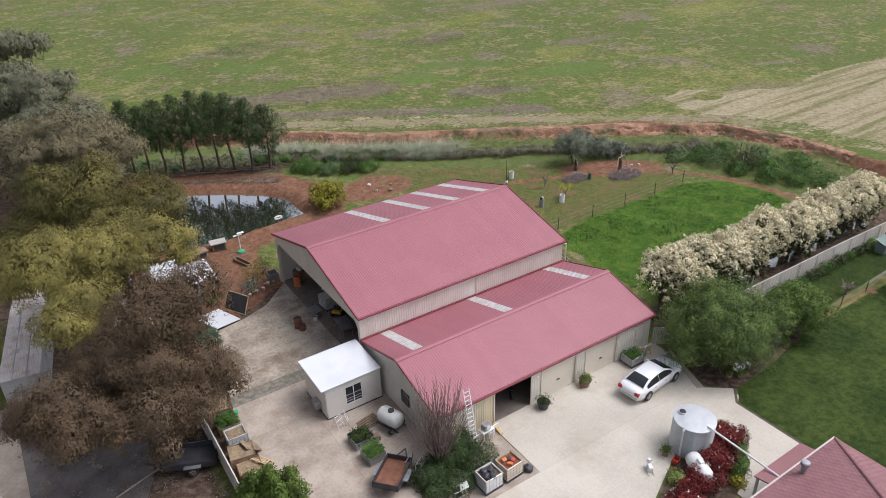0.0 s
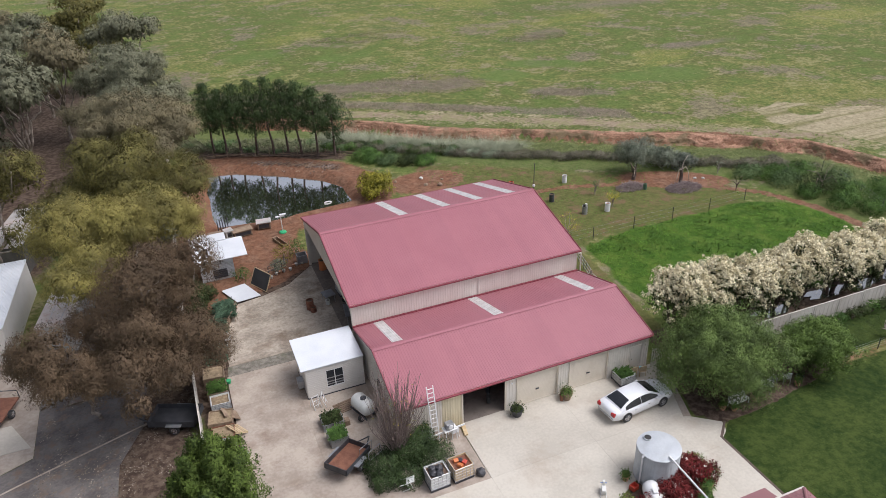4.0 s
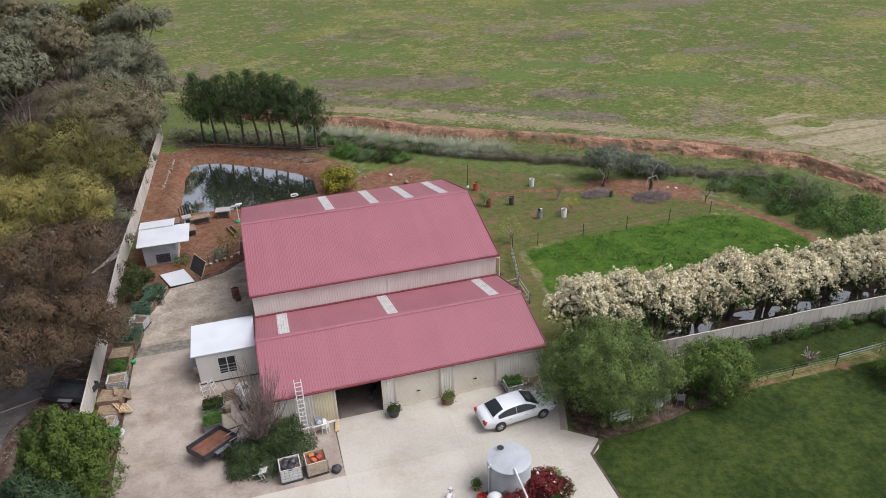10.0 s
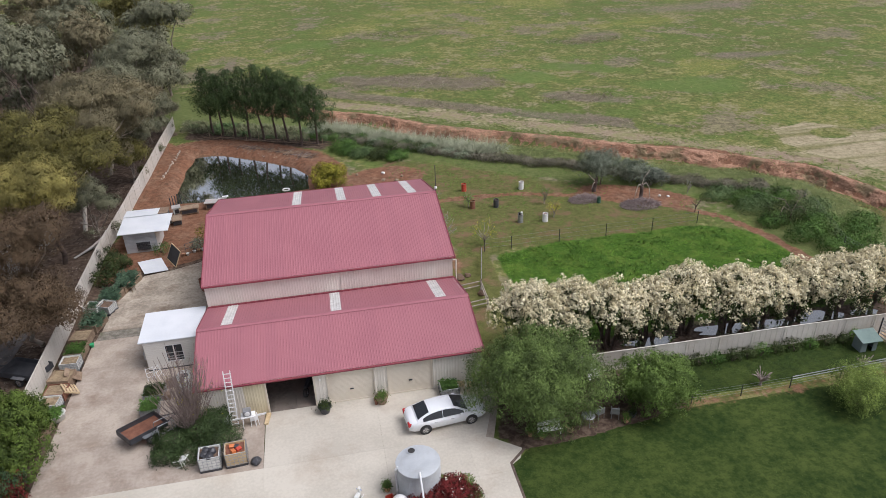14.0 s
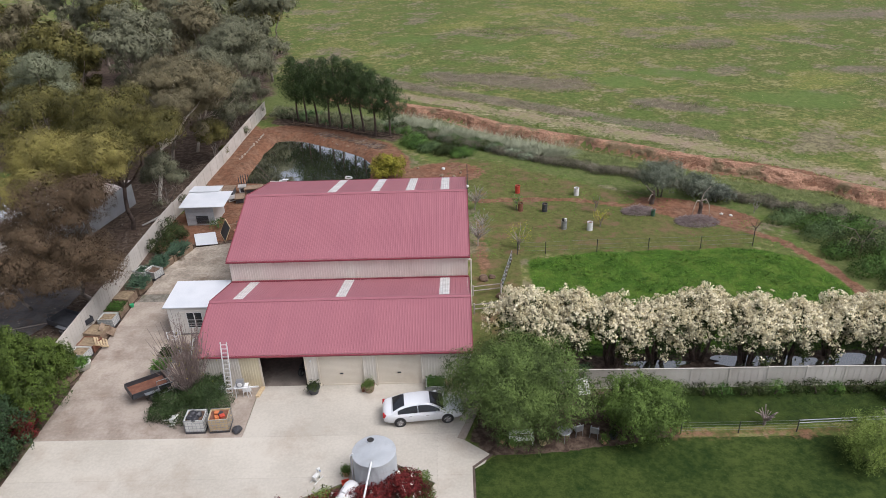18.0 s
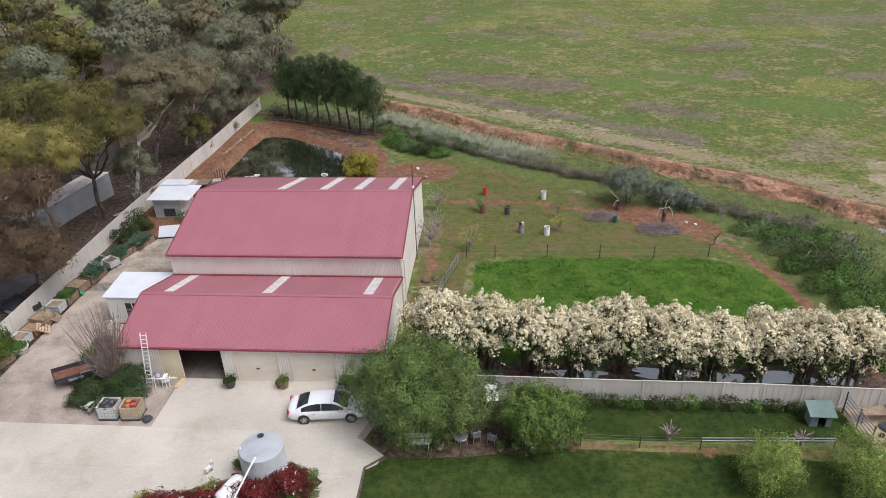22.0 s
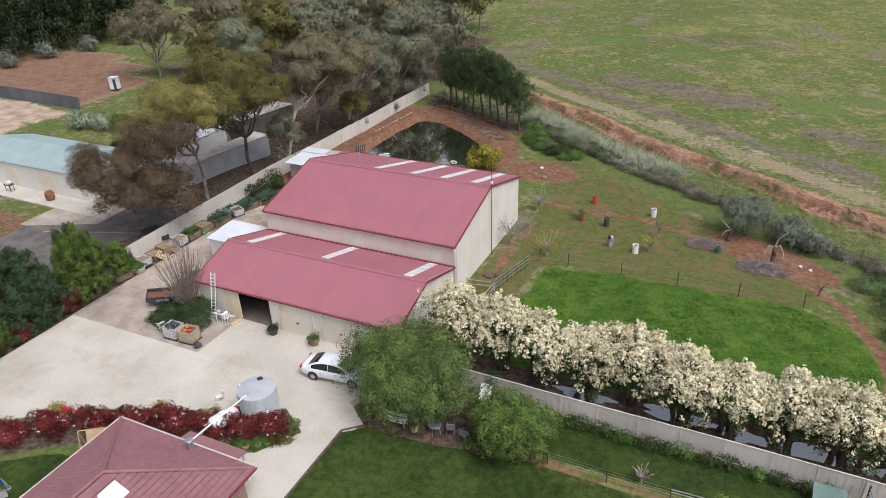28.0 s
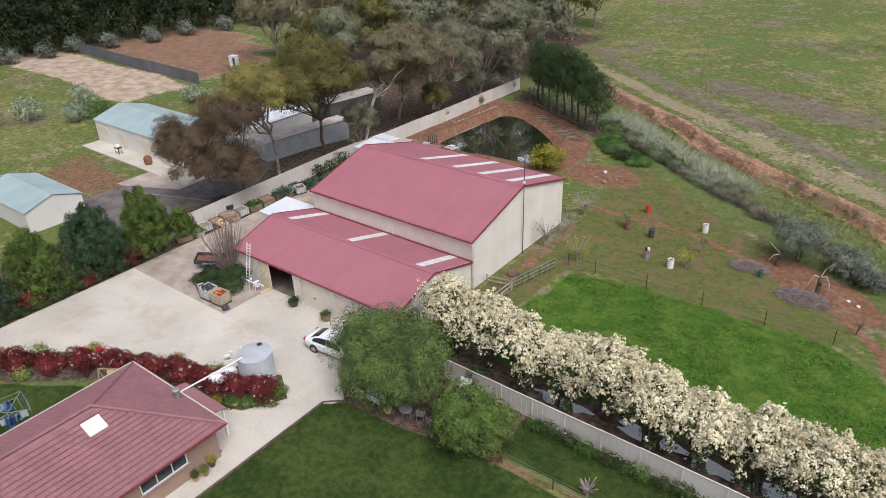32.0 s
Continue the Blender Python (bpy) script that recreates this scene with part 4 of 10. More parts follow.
# ---- fences ----
def sheet_fence(name, pts, h, material, label, step=2.37):
    root = thing(name, Matrix(), label, "fence", kind="structure")
    bm = B()
    for k in range(12):
        bx(bm, k * step / 12 - (0.012 if k % 2 else 0), 0.0 if k % 2 else 0.014, 0.05, (k + 1) * step / 12 + (0.012 if k % 2 else 0), 0.03 if k % 2 else 0.034, h - 0.03)
    bx(bm, 0, -0.01, 0.0, step, 0.04, 0.07)
    pan = part("panel", bm, material, root)
    bm = B()
    bx(bm, 0, -0.022, h - 0.05, step, 0.052, h)
    rail = part("top_rail", bm, material, root)
    bm = B()
    bx(bm, -0.04, -0.035, -0.3, 0.04, 0.065, h + 0.01)
    post = part("post", bm, material, root)
    first = True
    for (ax, ay), (cx, cy) in zip(pts, pts[1:]):
        n = max(1, round(math.dist((ax, ay), (cx, cy)) / step))
        rz = math.degrees(math.atan2(cy - ay, cx - ax))
        sc = math.dist((ax, ay), (cx, cy)) / n / step
        for i in range(n):
            x, y = ax + (cx - ax) * i / n, ay + (cy - ay) * i / n
            m = pose(x, y, min(gz(x, y), gz(x + (cx - ax) / n, y + (cy - ay) / n)), 0, 0, rz) @ Matrix.Diagonal((sc, 1, 1, 1))
            if first:
                pan.matrix_basis = rail.matrix_basis = post.matrix_basis = m
                first = False
            else:
                again(pan, m), again(rail, m), again(post, m)
    return root


sheet_fence("fence_west", [(5.75, 24.6), (5.75, 52.0), (6.3, 70.0), (7.0, 90.0)], 1.85, fence_cream, "long cream steel sheet boundary fence")
sheet_fence("fence_west_low", [(3.6, 8.0), (4.0, 20.0), (5.75, 24.6)], 1.5, fence_cream, "cream steel fence behind the conifers")
sheet_fence("fence_garden", [(40.6, 26.0), (50.0, 25.9), (60.0, 25.75), (74.0, 25.4)], 1.62, fence_cream, "cream steel sheet garden fence below the flowering hedge")
sheet_fence("fence_far", [(-90, 66.2), (-41.2, 64.4)], 2.1, fence_grey, "dark grey steel fence across bare sandy ground", 4.5)

# ---- the two big sheds ----
def roof_slope(root, x0, x1, y_low, z_low, y_high, z_high, material, name="roof_sheet", skip=(), lights=()):
    """Rows of ribbed sheets from the eave up to the ridge; sheets near a skylight's x are translucent."""
    n = round((x1 - x0) / 0.76)
    w = (x1 - x0) / n
    ln = math.hypot(y_high - y_low, z_high - z_low)
    bm = B()
    ribbed(bm, w, ln, 0.19, 0.009, 0.034)
    sheet = part(name, bm, material, root)
    bm = B()
    ribbed(bm, w, ln - 0.2, 0.19, 0.02, 0.034)
    clear = part("skylight_sheet", bm, skylight_white, root, "weathered translucent white roof sheet")
    tilt = math.degrees(math.atan2(z_high - z_low, abs(y_high - y_low)))
    free = [sheet, clear]
    for i in range(n):
        x = x0 + i * w
        sky_here = any(abs(x + w / 2 - c) <= w / 2 + 0.001 for c in lights)
        m = pose(x, y_low, z_low, tilt, 0, 0) if y_high > y_low else pose(x + w, y_low, z_low, tilt, 0, 180)
        src = clear if sky_here else sheet
        if src in free:
            src.matrix_basis = m
            free.remove(src)
        else:
            again(src, m)
    for o in free:
        bpy.data.objects.remove(o)


def clad_wall(root, p, q, z0, z1, material, name="wall_sheet", top=None, w=0.76):
    """Upright ribbed sheets from p to q; top(s) gives the height at s metres along, for gables."""
    d = math.dist(p, q)
    n = max(1, round(d / w))
    w = d / n
    rz = math.degrees(math.atan2(q[1] - p[1], q[0] - p[0]))
    shared = None
    for i in range(n):
        x, y = p[0] + (q[0] - p[0]) * i / n, p[1] + (q[1] - p[1]) * i / n
        m = pose(x, y, z0, 90, 0, rz)
        if top is None and shared:
            again(shared, m)
            continue
        bm = B()
        h = z1 - z0 if top is None else max(top(i * w), top((i + 1) * w)) - z0
        ribbed(bm, w, h, 0.19, 0.011, 0.04)
        if top is not None:
            a, c = top(i * w) - z0, top((i + 1) * w) - z0
            for v in bm.verts:
                if v.co.y > h * 0.5:
                    v.co.y = a + (c - a) * v.co.x / w
        ob = part(name, bm, material, root)
        ob.matrix_basis = m
        shared = ob if top is None else None


BX0, BX1, BY0, BYR, BY1, BZ0, BZR = 16.86, 35.73, 36.3, 44.1, 51.85, 4.67, 6.76
SX0, SX1, SY0, SYR, SZ0, SZR = 16.96, 35.64, 26.72, 31.44, 2.80, 4.16
big = thing("machinery_shed", Matrix(), "large cream steel shed with a red ribbed gable roof", "shed")
roof_slope(big, BX0, BX1, BY0, BZ0, BYR, BZR, roof_red)
roof_slope(big, BX0, BX1, BY1, BZ0, BYR, BZR, roof_red, lights=(24.4, 27.45, 30.6, 33.85))
slope_b = (BZR - BZ0) / (BYR - BY0)
# walls
clad_wall(big, (17.02, 36.48), (35.58, 36.48), 0.02, 4.62, clad_cream)
clad_wall(big, (35.58, 51.66), (17.02, 51.66), 0.02, 4.62, clad_cream)
clad_wall(big, (35.58, 36.48), (35.58, 51.66), 0.02, 4.6, clad_cream, top=lambda s: BZ0 - 0.03 + slope_b * min(s, 15.18 - s))
# open gable: header panel with clipped corners
bm = B()
out = [(36.5, 4.62), (44.1, 6.68), (51.64, 4.62), (51.64, 3.2), (51.0, 4.0), (37.1, 4.0), (36.5, 3.2)]
vs = [[bm.verts.new((x, y, z)) for y, z in out] for x in (16.99, 17.07)]
bm.faces.new(vs[0][::-1])
bm.faces.new(vs[1])
for i in range(len(out)):
    j = (i + 1) % len(out)
    bm.faces.new((vs[0][i], vs[0][j], vs[1][j], vs[1][i]))
part("gable_panel", bm, clad_cream, big)
for y0, y1 in ((36.42, 36.75), (51.4, 51.7)):
    bm = B()
    bx(bm, 16.98, y0, 0.0, 17.2, y1, 4.6)
    part("portal_post", bevel(bm, 0.01), clad_cream, big)
for x in (20.7, 24.4, 28.1, 31.8):
    for y in (36.65, 51.5):
        bm = B()
        bx(bm, x - 0.07, y - 0.1, 0.02, x + 0.07, y + 0.1, 4.55)
        part("column", bm, steel_dark, big)
    for ya, yb in ((36.65, 44.1), (51.5, 44.1)):
        bm = B()
        tube(bm, (x, ya, 4.5), (x, yb, 6.45), 0.09, seg=6)
        part("rafter", bm, steel_dark, big)
# ridge, barges, gutters
bm = B()
loft(bm, [[(x, BYR - 0.24, BZR - 0.022), (x, BYR - 0.22, BZR + 0.0), (x, BYR - 0.03, BZR + 0.055), (x, BYR + 0.03, BZR + 0.055), (x, BYR + 0.22, BZR + 0.0), (x, BYR + 0.24, BZR - 0.022)] for x in (BX0 - 0.03, BX1 + 0.03)])
part("ridge_cap", bm, roof_red, big)


def bar(bm, p, q, w, h):
    """A rectangular bar between two points, w wide and h high."""
    p, q = Vector(p), Vector(q)
    d = q - p
    m = Matrix.Translation(p) @ d.to_track_quat("Y", "Z").to_matrix().to_4x4()
    bx(bm, -w / 2, 0, -h / 2, w / 2, d.length, h / 2, m)


for x in (BX0 - 0.02, BX1 + 0.02):
    for ya, za in ((BY0 - 0.02, BZ0), (BY1 + 0.02, BZ0)):
        bm = B()
        bar(bm, (x, ya, za - 0.03), (x, BYR, BZR - 0.03), 0.05, 0.18)
        part("barge_trim", bm, trim_red, big)
for y in (BY0 - 0.08, BY1 + 0.08):
    bm = B()
    bx(bm, BX0 - 0.03, y - 0.07, BZ0 - 0.13, BX1 + 0.05, y + 0.07, BZ0 - 0.005)
    part("gutter", bevel(bm, 0.015), trim_red, big)
bm = B()
tube(bm, (BX1 - 0.35, BY0 - 0.08, BZ0 - 0.12), (BX1 - 0.1, BY0 - 0.02, BZ0 - 0.3), 0.055)
tube(bm, (BX1 - 0.1, BY0 - 0.02, BZ0 - 0.3), (BX1 + 0.1, BY0 + 0.02, BZ0 - 0.35), 0.055)
tube(bm, (BX1 + 0.1, BY0 + 0.02, BZ0 - 0.33), (BX1 + 0.1, BY0 + 0.02, 0.1), 0.05)
part("downpipe", bm, clad_cream, big)
bm = B()
bx(bm, 26.9, 36.4, 2.7, 26.95, 36.46, 4.6)
part("wall_joint", bm, clad_cream, big)

small = thing("garage_shed", Matrix(), "long cream garage shed with a red ribbed roof and roller doors", "shed")
z_back = SZR - (36.4 - SYR) * (SZR - SZ0) / (SYR - SY0)
roof_slope(small, SX0, SX1, SY0, SZ0, SYR, SZR, roof_red)
roof_slope(small, SX0, SX1, 36.4, z_back, SYR, SZR, roof_red, lights=(19.05, 26.6, 33.55))
slope_s = (SZR - SZ0) / (SYR - SY0)
WY = 26.86
# front wall with the open bay, two roller doors and a side door
OPEN, R1, R2, PD = (21.3, 24.35), (25.2, 28.25), (29.15, 32.15), (34.05, 34.9)
clad_wall(small, (17.1, WY), (19.9, WY), 0.02, 2.76, clad_cream)
clad_wall(small, (19.9, WY), (OPEN[0], WY), 0.02, 2.76, clad_yellow)
clad_wall(small, (OPEN[1], WY), (R1[0], WY), 0.02, 2.76, clad_cream)
clad_wall(small, (R1[1], WY), (R2[0], WY), 0.02, 2.76, clad_cream)
clad_wall(small, (R2[1], WY), (PD[0], WY), 0.02, 2.76, clad_cream)
clad_wall(small, (PD[1], WY), (35.5, WY), 0.02, 2.76, clad_cream)
clad_wall(small, (PD[0], WY), (PD[1], WY), 2.08, 2.76, clad_cream)
for a, c in (OPEN, R1, R2):
    clad_wall(small, (a, WY), (c, WY), 2.62, 2.77, clad_cream)
clad_wall(small, (35.5, WY), (35.5, 36.4), 0.02, 2.7, clad_cream, top=lambda s: SZ0 - 0.02 + slope_s * (s if s < SYR - SY0 else 2 * (SYR - SY0) - s))
clad_wall(small, (17.1, 36.4), (17.1, WY), 0.02, 2.7, clad_cream, top=lambda s: z_back - 0.03 + slope_s * (s if s < 36.4 - SYR else 2 * (36.4 - SYR) - s))
for k, (a, c) in enumerate((R1, R2)):
    bm = B()
    n = 26
    ring = [(a, WY - 0.0), (c, WY - 0.0)]
    rows_ = []
    for i in range(n + 1):
        for dz, dy in ((0.0, 0.0), (0.04, -0.005), (0.07, -0.005)):
            z = 0.04 + i * 2.58 / n + dz * 1.1
            if z <= 2.62:
                rows_.append([(a + 0.03, WY + 0.05 + dy, z), (c - 0.03, WY + 0.05 + dy, z)])
    loft(bm, rows_, closed=False, caps=False)
    bx(bm, a + 0.03, WY + 0.02, 0.03, c - 0.03, WY + 0.06, 0.12)
    door = part("roller_door", bm, door_cream, small, "closed cream ribbed roller door")
    bm = B()
    bx(bm, (a + c) / 2 - 0.12, WY - 0.02, 0.98, (a + c) / 2 + 0.12, WY + 0.03, 1.05)
    part("handle", bm, steel_dark, door)
for a, c in (OPEN, R1, R2):
    for x in (a, c):
        bm = B()
        bx(bm, x - 0.05, WY - 0.05, 0.02, x + 0.05, WY + 0.02, 2.7)
        part("door_jamb", bm, door_cream, small)
bm = B()
bx(bm, PD[0] + 0.02, WY - 0.02, 0.04, PD[1] - 0.02, WY + 0.03, 2.06)
pd = part("side_door", bevel(bm, 0.008), clad_cream, small, "closed cream flush side door")
bm = B()
tube(bm, (PD[0] + 0.1, WY - 0.06, 1.02), (PD[0] + 0.1, WY + 0.0, 1.02), 0.03)
part("door_handle", bm, steel_dark, pd)
bm = B()
for q0, q1 in (((PD[0] - 0.04, 0.02), (PD[0] + 0.015, 2.1)), ((PD[1] - 0.015, 0.02), (PD[1] + 0.04, 2.1)), ((PD[0], 2.06), (PD[1], 2.11))):
    bx(bm, q0[0], WY - 0.04, q0[1], q1[0], WY + 0.02, q1[1])
part("door_frame", bm, clad_cream, small)
bm = B()
loft(bm, [[(x, SYR - 0.22, SZR - 0.03), (x, SYR - 0.2, SZR + 0.0), (x, SYR - 0.03, SZR + 0.05), (x, SYR + 0.03, SZR + 0.05), (x, SYR + 0.2, SZR + 0.0), (x, SYR + 0.22, SZR - 0.03)] for x in (SX0 - 0.03, SX1 + 0.03)])
part("ridge_cap", bm, roof_red, small)
for x in (SX0 - 0.02, SX1 + 0.02):
    for ya, za in ((SY0 - 0.02, SZ0), (36.38, z_back)):
        bm = B()
        bar(bm, (x, ya, za - 0.03), (x, SYR, SZR - 0.03), 0.05, 0.16)
        part("barge_trim", bm, trim_red, small)
bm = B()
bx(bm, SX0 - 0.03, SY0 - 0.15, SZ0 - 0.12, SX1 + 0.03, SY0 - 0.01, SZ0 - 0.004)
part("gutter", bevel(bm, 0.015), trim_red, small)
bm = B()
bx(bm, SX0, 36.3, z_back - 0.02, SX1, 36.44, z_back + 0.1)
part("flashing", bm, trim_red, small)
bm = B()
tube(bm, (24.75, WY - 0.06, 2.2), (24.75, WY - 0.18, 2.24), 0.04, 0.06, 10)
part("flood_lamp", bm, white_paint, small, "small round white flood lamp")
bm = B()
bx(bm, 17.0, 30.2, 1.1, 17.09, 31.1, 2.0)
part("window", bm, window_glass, small, "dark side window")
for x, z0 in ((28.28, 0.05), (32.2, 0.05), (17.25, 0.05)):
    bm = B()
    tube(bm, (x, WY - 0.06, 0.05), (x, WY - 0.06, 2.7), 0.04)
    part("downpipe", bm, clad_cream, small)

# mast at the gable end
mast = thing("aerial_mast", pose(35.78, 44.1, 0), "thin grey aerial mast fixed to the shed's end wall", "mast")
bm = B()
tube(bm, (0, 0, -0.2), (0, 0, 9.1), 0.045, 0.03, 6)
part("pole", bm, steel_dark, mast)
bm = B()
lathe(bm, [(0.02, 0), (0.11, 0.05), (0.13, 0.15), (0.09, 0.24), (0.02, 0.27)], 10, 0, 0, 6.95)
part("beacon", bm, white_paint, mast, "white beacon dome")

# ---- site office ----
office = thing("site_office", Matrix(), "small cream portable office with a white skillion roof", "cabin")
OX0, OX1, OY0, OY1 = 12.75, 16.7, 33.35, 36.6
for p_, q_ in (((OX0, OY0), (OX1, OY0)), ((OX1, OY0), (OX1, OY1)), ((OX1, OY1), (OX0, OY1)), ((OX0, OY1), (OX0, OY0))):
    if p_ == (OX0, OY0):
        for a, c, z0, z1 in ((OX0, 14.1, 0.1, 2.42), (15.3, OX1, 0.1, 2.42), (14.1, 15.3, 0.1, 0.62), (14.1, 15.3, 2.02, 2.42)):
            bm = B()
            bx(bm, a, OY0 - 0.04, z0, c, OY0 + 0.04, z1)
            part("wall_panel", bm, wall_white, office)
            k = z0 + 0.02
            while k < z1 - 0.05:
                bm = B()
                bx(bm, a, OY0 - 0.052, k, c, OY0 - 0.04, min(k + 0.125, z1))
                part("weatherboard", bm, wall_white, office)
                k += 0.15
    else:
        bm = B()
        dx, dy = (0.04, 0) if p_[0] == q_[0] else (0, 0.04)
        bx(bm, min(p_[0], q_[0]) - dx, min(p_[1], q_[1]) - dy, 0.1, max(p_[0], q_[0]) + dx, max(p_[1], q_[1]) + dy, 2.46)
        part("wall_panel", bm, wall_white, office)
bm = B()
loft(bm, [[(OX0 - 0.3, y, z), (OX1 + 0.08, y, z), (OX1 + 0.08, y, z + 0.09), (OX0 - 0.3, y, z + 0.09)] for y, z in ((OY0 - 0.12, 2.44), (OY1 + 0.25, 2.62))])
part("roof", bevel(bm, 0.012), roof_white, office, "bright white sheet roof")
bm = B()
bx(bm, 14.1, OY0 - 0.01, 0.62, 15.3, OY0 + 0.005, 2.02)
win = part("window", bm, window_glass, office)
bm = B()
for a in ((14.08, 0.6, 15.32, 0.66), (14.08, 1.98, 15.32, 2.04), (14.08, 0.6, 14.14, 2.04), (15.26, 0.6, 15.32, 2.04), (14.67, 0.62, 14.73, 2.02)):
    bx(bm, a[0], OY0 - 0.05, a[1], a[2], OY0 - 0.015, a[3])
part("window_frame", bm, white_paint, win)
for z in (0.8, 1.0, 1.3):
    bm = B()
    bx(bm, 14.14, OY0 - 0.03, z, 15.26, OY0 - 0.012, z + 0.07)
    part("slat", bm, steel_grey, win)
bm = B()
bx(bm, OX0 - 0.05, OY0 - 0.05, 0.02, OX1 + 0.05, OY1 + 0.05, 0.1)
part("skid_base", bm, steel_dark, office)
bm = B()
bx(bm, OX0 - 0.45, 34.2, 0.35, OX0 - 0.05, 34.9, 0.95)
part("air_conditioner", bevel(bm, 0.03), steel_grey, office, "grey box air conditioner on the wall")

# ---- white chook shed ----
cs = thing("chook_shed", Matrix(), "small pale grey ribbed-steel shed with bright white roofing", "shed")
bm = B()
bx(bm, 7.7, 52.36, -0.3, 10.5, 55.6, 2.12)
part("wall_box", bm, wall_white, cs)
for i in range(15):
    bm = B()
    bx(bm, 7.68, 52.32, 0.02 + i * 0.14, 10.52, 52.355, 0.135 + i * 0.14)
    part("cladding_strip", bm, roof_zinc_pale, cs)
bm = B()
loft(bm, [[(7.3, y, z), (11.8, y, z), (11.8, y, z + 0.05), (7.3, y, z + 0.05)] for y, z in ((51.9, 2.15), (55.4, 2.3))])
part("roof", bm, roof_white, cs)
bm = B()
loft(bm, [[(7.3, y, z), (10.4, y, z), (10.4, y, z + 0.05), (7.3, y, z + 0.05)] for y, z in ((55.2, 2.4), (56.9, 2.3))])
part("roof_extension", bm, roof_white, cs)
bm = B()
for i in range(5):
    bx(bm, 8.7, 52.24, 0.25 + 0.17 * i, 9.9, 52.31, 0.37 + 0.17 * i)
part("louvre_vent", bm, steel_dark, cs)

# ---- brick house with a tiled hip roof ----
HX0, HX1, HY1, HS, HE, HR = 24.35, 34.4, 12.5, -12.0, 2.6, 5.0
HXR = (HX0 + HX1) / 2
HYR = HY1 - (HX1 - HX0) / 2
house = thing("brick_house", Matrix(), "brown brick house with a terracotta-red tiled hip roof", "house")
for x0, y0, x1, y1 in ((HX0 + 0.5, HS + 0.5, HX0 + 0.75, HY1 - 0.5), (HX1 - 0.75, HS + 0.5, HX1 - 0.5, 6.9), (HX1 - 0.75, 9.9, HX1 - 0.5, HY1 - 0.5), (HX0 + 0.75, HY1 - 0.75, HX1 - 0.75, HY1 - 0.5), (HX0 + 0.75, HS + 0.5, HX1 - 0.75, HS + 0.75)):
    bm = B()
    bx(bm, x0, y0, -0.1, x1, y1, 2.42)
    part("wall", bm, brick_wall, house)
for z0, z1 in ((-0.1, 1.2), (2.2, 2.42)):
    bm = B()
    bx(bm, HX1 - 0.75, 6.9, z0, HX1 - 0.5, 9.9, z1)
    part("wall", bm, brick_wall, house)
bm = B()
bx(bm, HX1 - 0.58, 6.9, 1.2, HX1 - 0.56, 9.9, 2.2)
hw = part("window", bm, window_glass, house, "dark three-pane window with white frame")
bm = B()
for a in ((6.9, 1.2, 9.9, 1.26), (6.9, 2.14, 9.9, 2.2), (6.9, 1.2, 6.96, 2.2), (9.84, 1.2, 9.9, 2.2), (7.9, 1.2, 7.95, 2.2), (8.9, 1.2, 8.95, 2.2)):
    bx(bm, HX1 - 0.55, a[0], a[1], HX1 - 0.47, a[2], a[3])
part("window_frame", bm, white_paint, hw)
bm = B()
bx(bm, HX1 - 0.5, 6.8, 1.1, HX1 - 0.40, 10.0, 1.2)
part("window_sill", bm, brick_wall, hw)
bm = B()
bx(bm, HX0 + 0.06, HS + 0.06, 2.42, HX1 - 0.06, HY1 - 0.06, 2.52)
part("soffit", bm, white_paint, house)
# roof deck under the tiles
deck = [(HX0, HS, HE), (HX1, HS, HE), (HX1, HY1, HE), (HX0, HY1, HE), (HXR, HYR, HR), (HXR, HS, HR)]
bm = B()
v = [bm.verts.new((x, y, z - 0.05)) for x, y, z in deck]
for f in ((2, 4, 5, 1), (3, 4, 2), (0, 5, 4, 3), (0, 1, 5), (0, 3, 2, 1)):
    bm.faces.new([v[i] for i in f])
part("roof_deck", bm, tile_red, house)
# tiles: one curved tile shared by all the single pieces; the rest joined
TW, TL = 0.30, 0.33
pitch = math.atan2(HR - HE, (HX1 - HX0) / 2)


def tile_rows(n_prof=4):
    prof = [(TW * (0.02 + 0.96 * k / n_prof), 0.035 + 0.011 * math.cos(k / n_prof * math.tau)) for k in range(n_prof + 1)]
    verts = [(x, 0.0, z + 0.05) for x, z in prof] + [(x, TL * 1.05, z * 0.55 - 0.01) for x, z in prof] + [(x, 0.0, z - 0.02) for x, z in prof]
    fs = []
    m = n_prof + 1
    for k in range(n_prof):
        fs += [(k, k + 1, m + k + 1, m + k), (2 * m + k, 2 * m + k + 1, k + 1, k)]
    return verts, fs


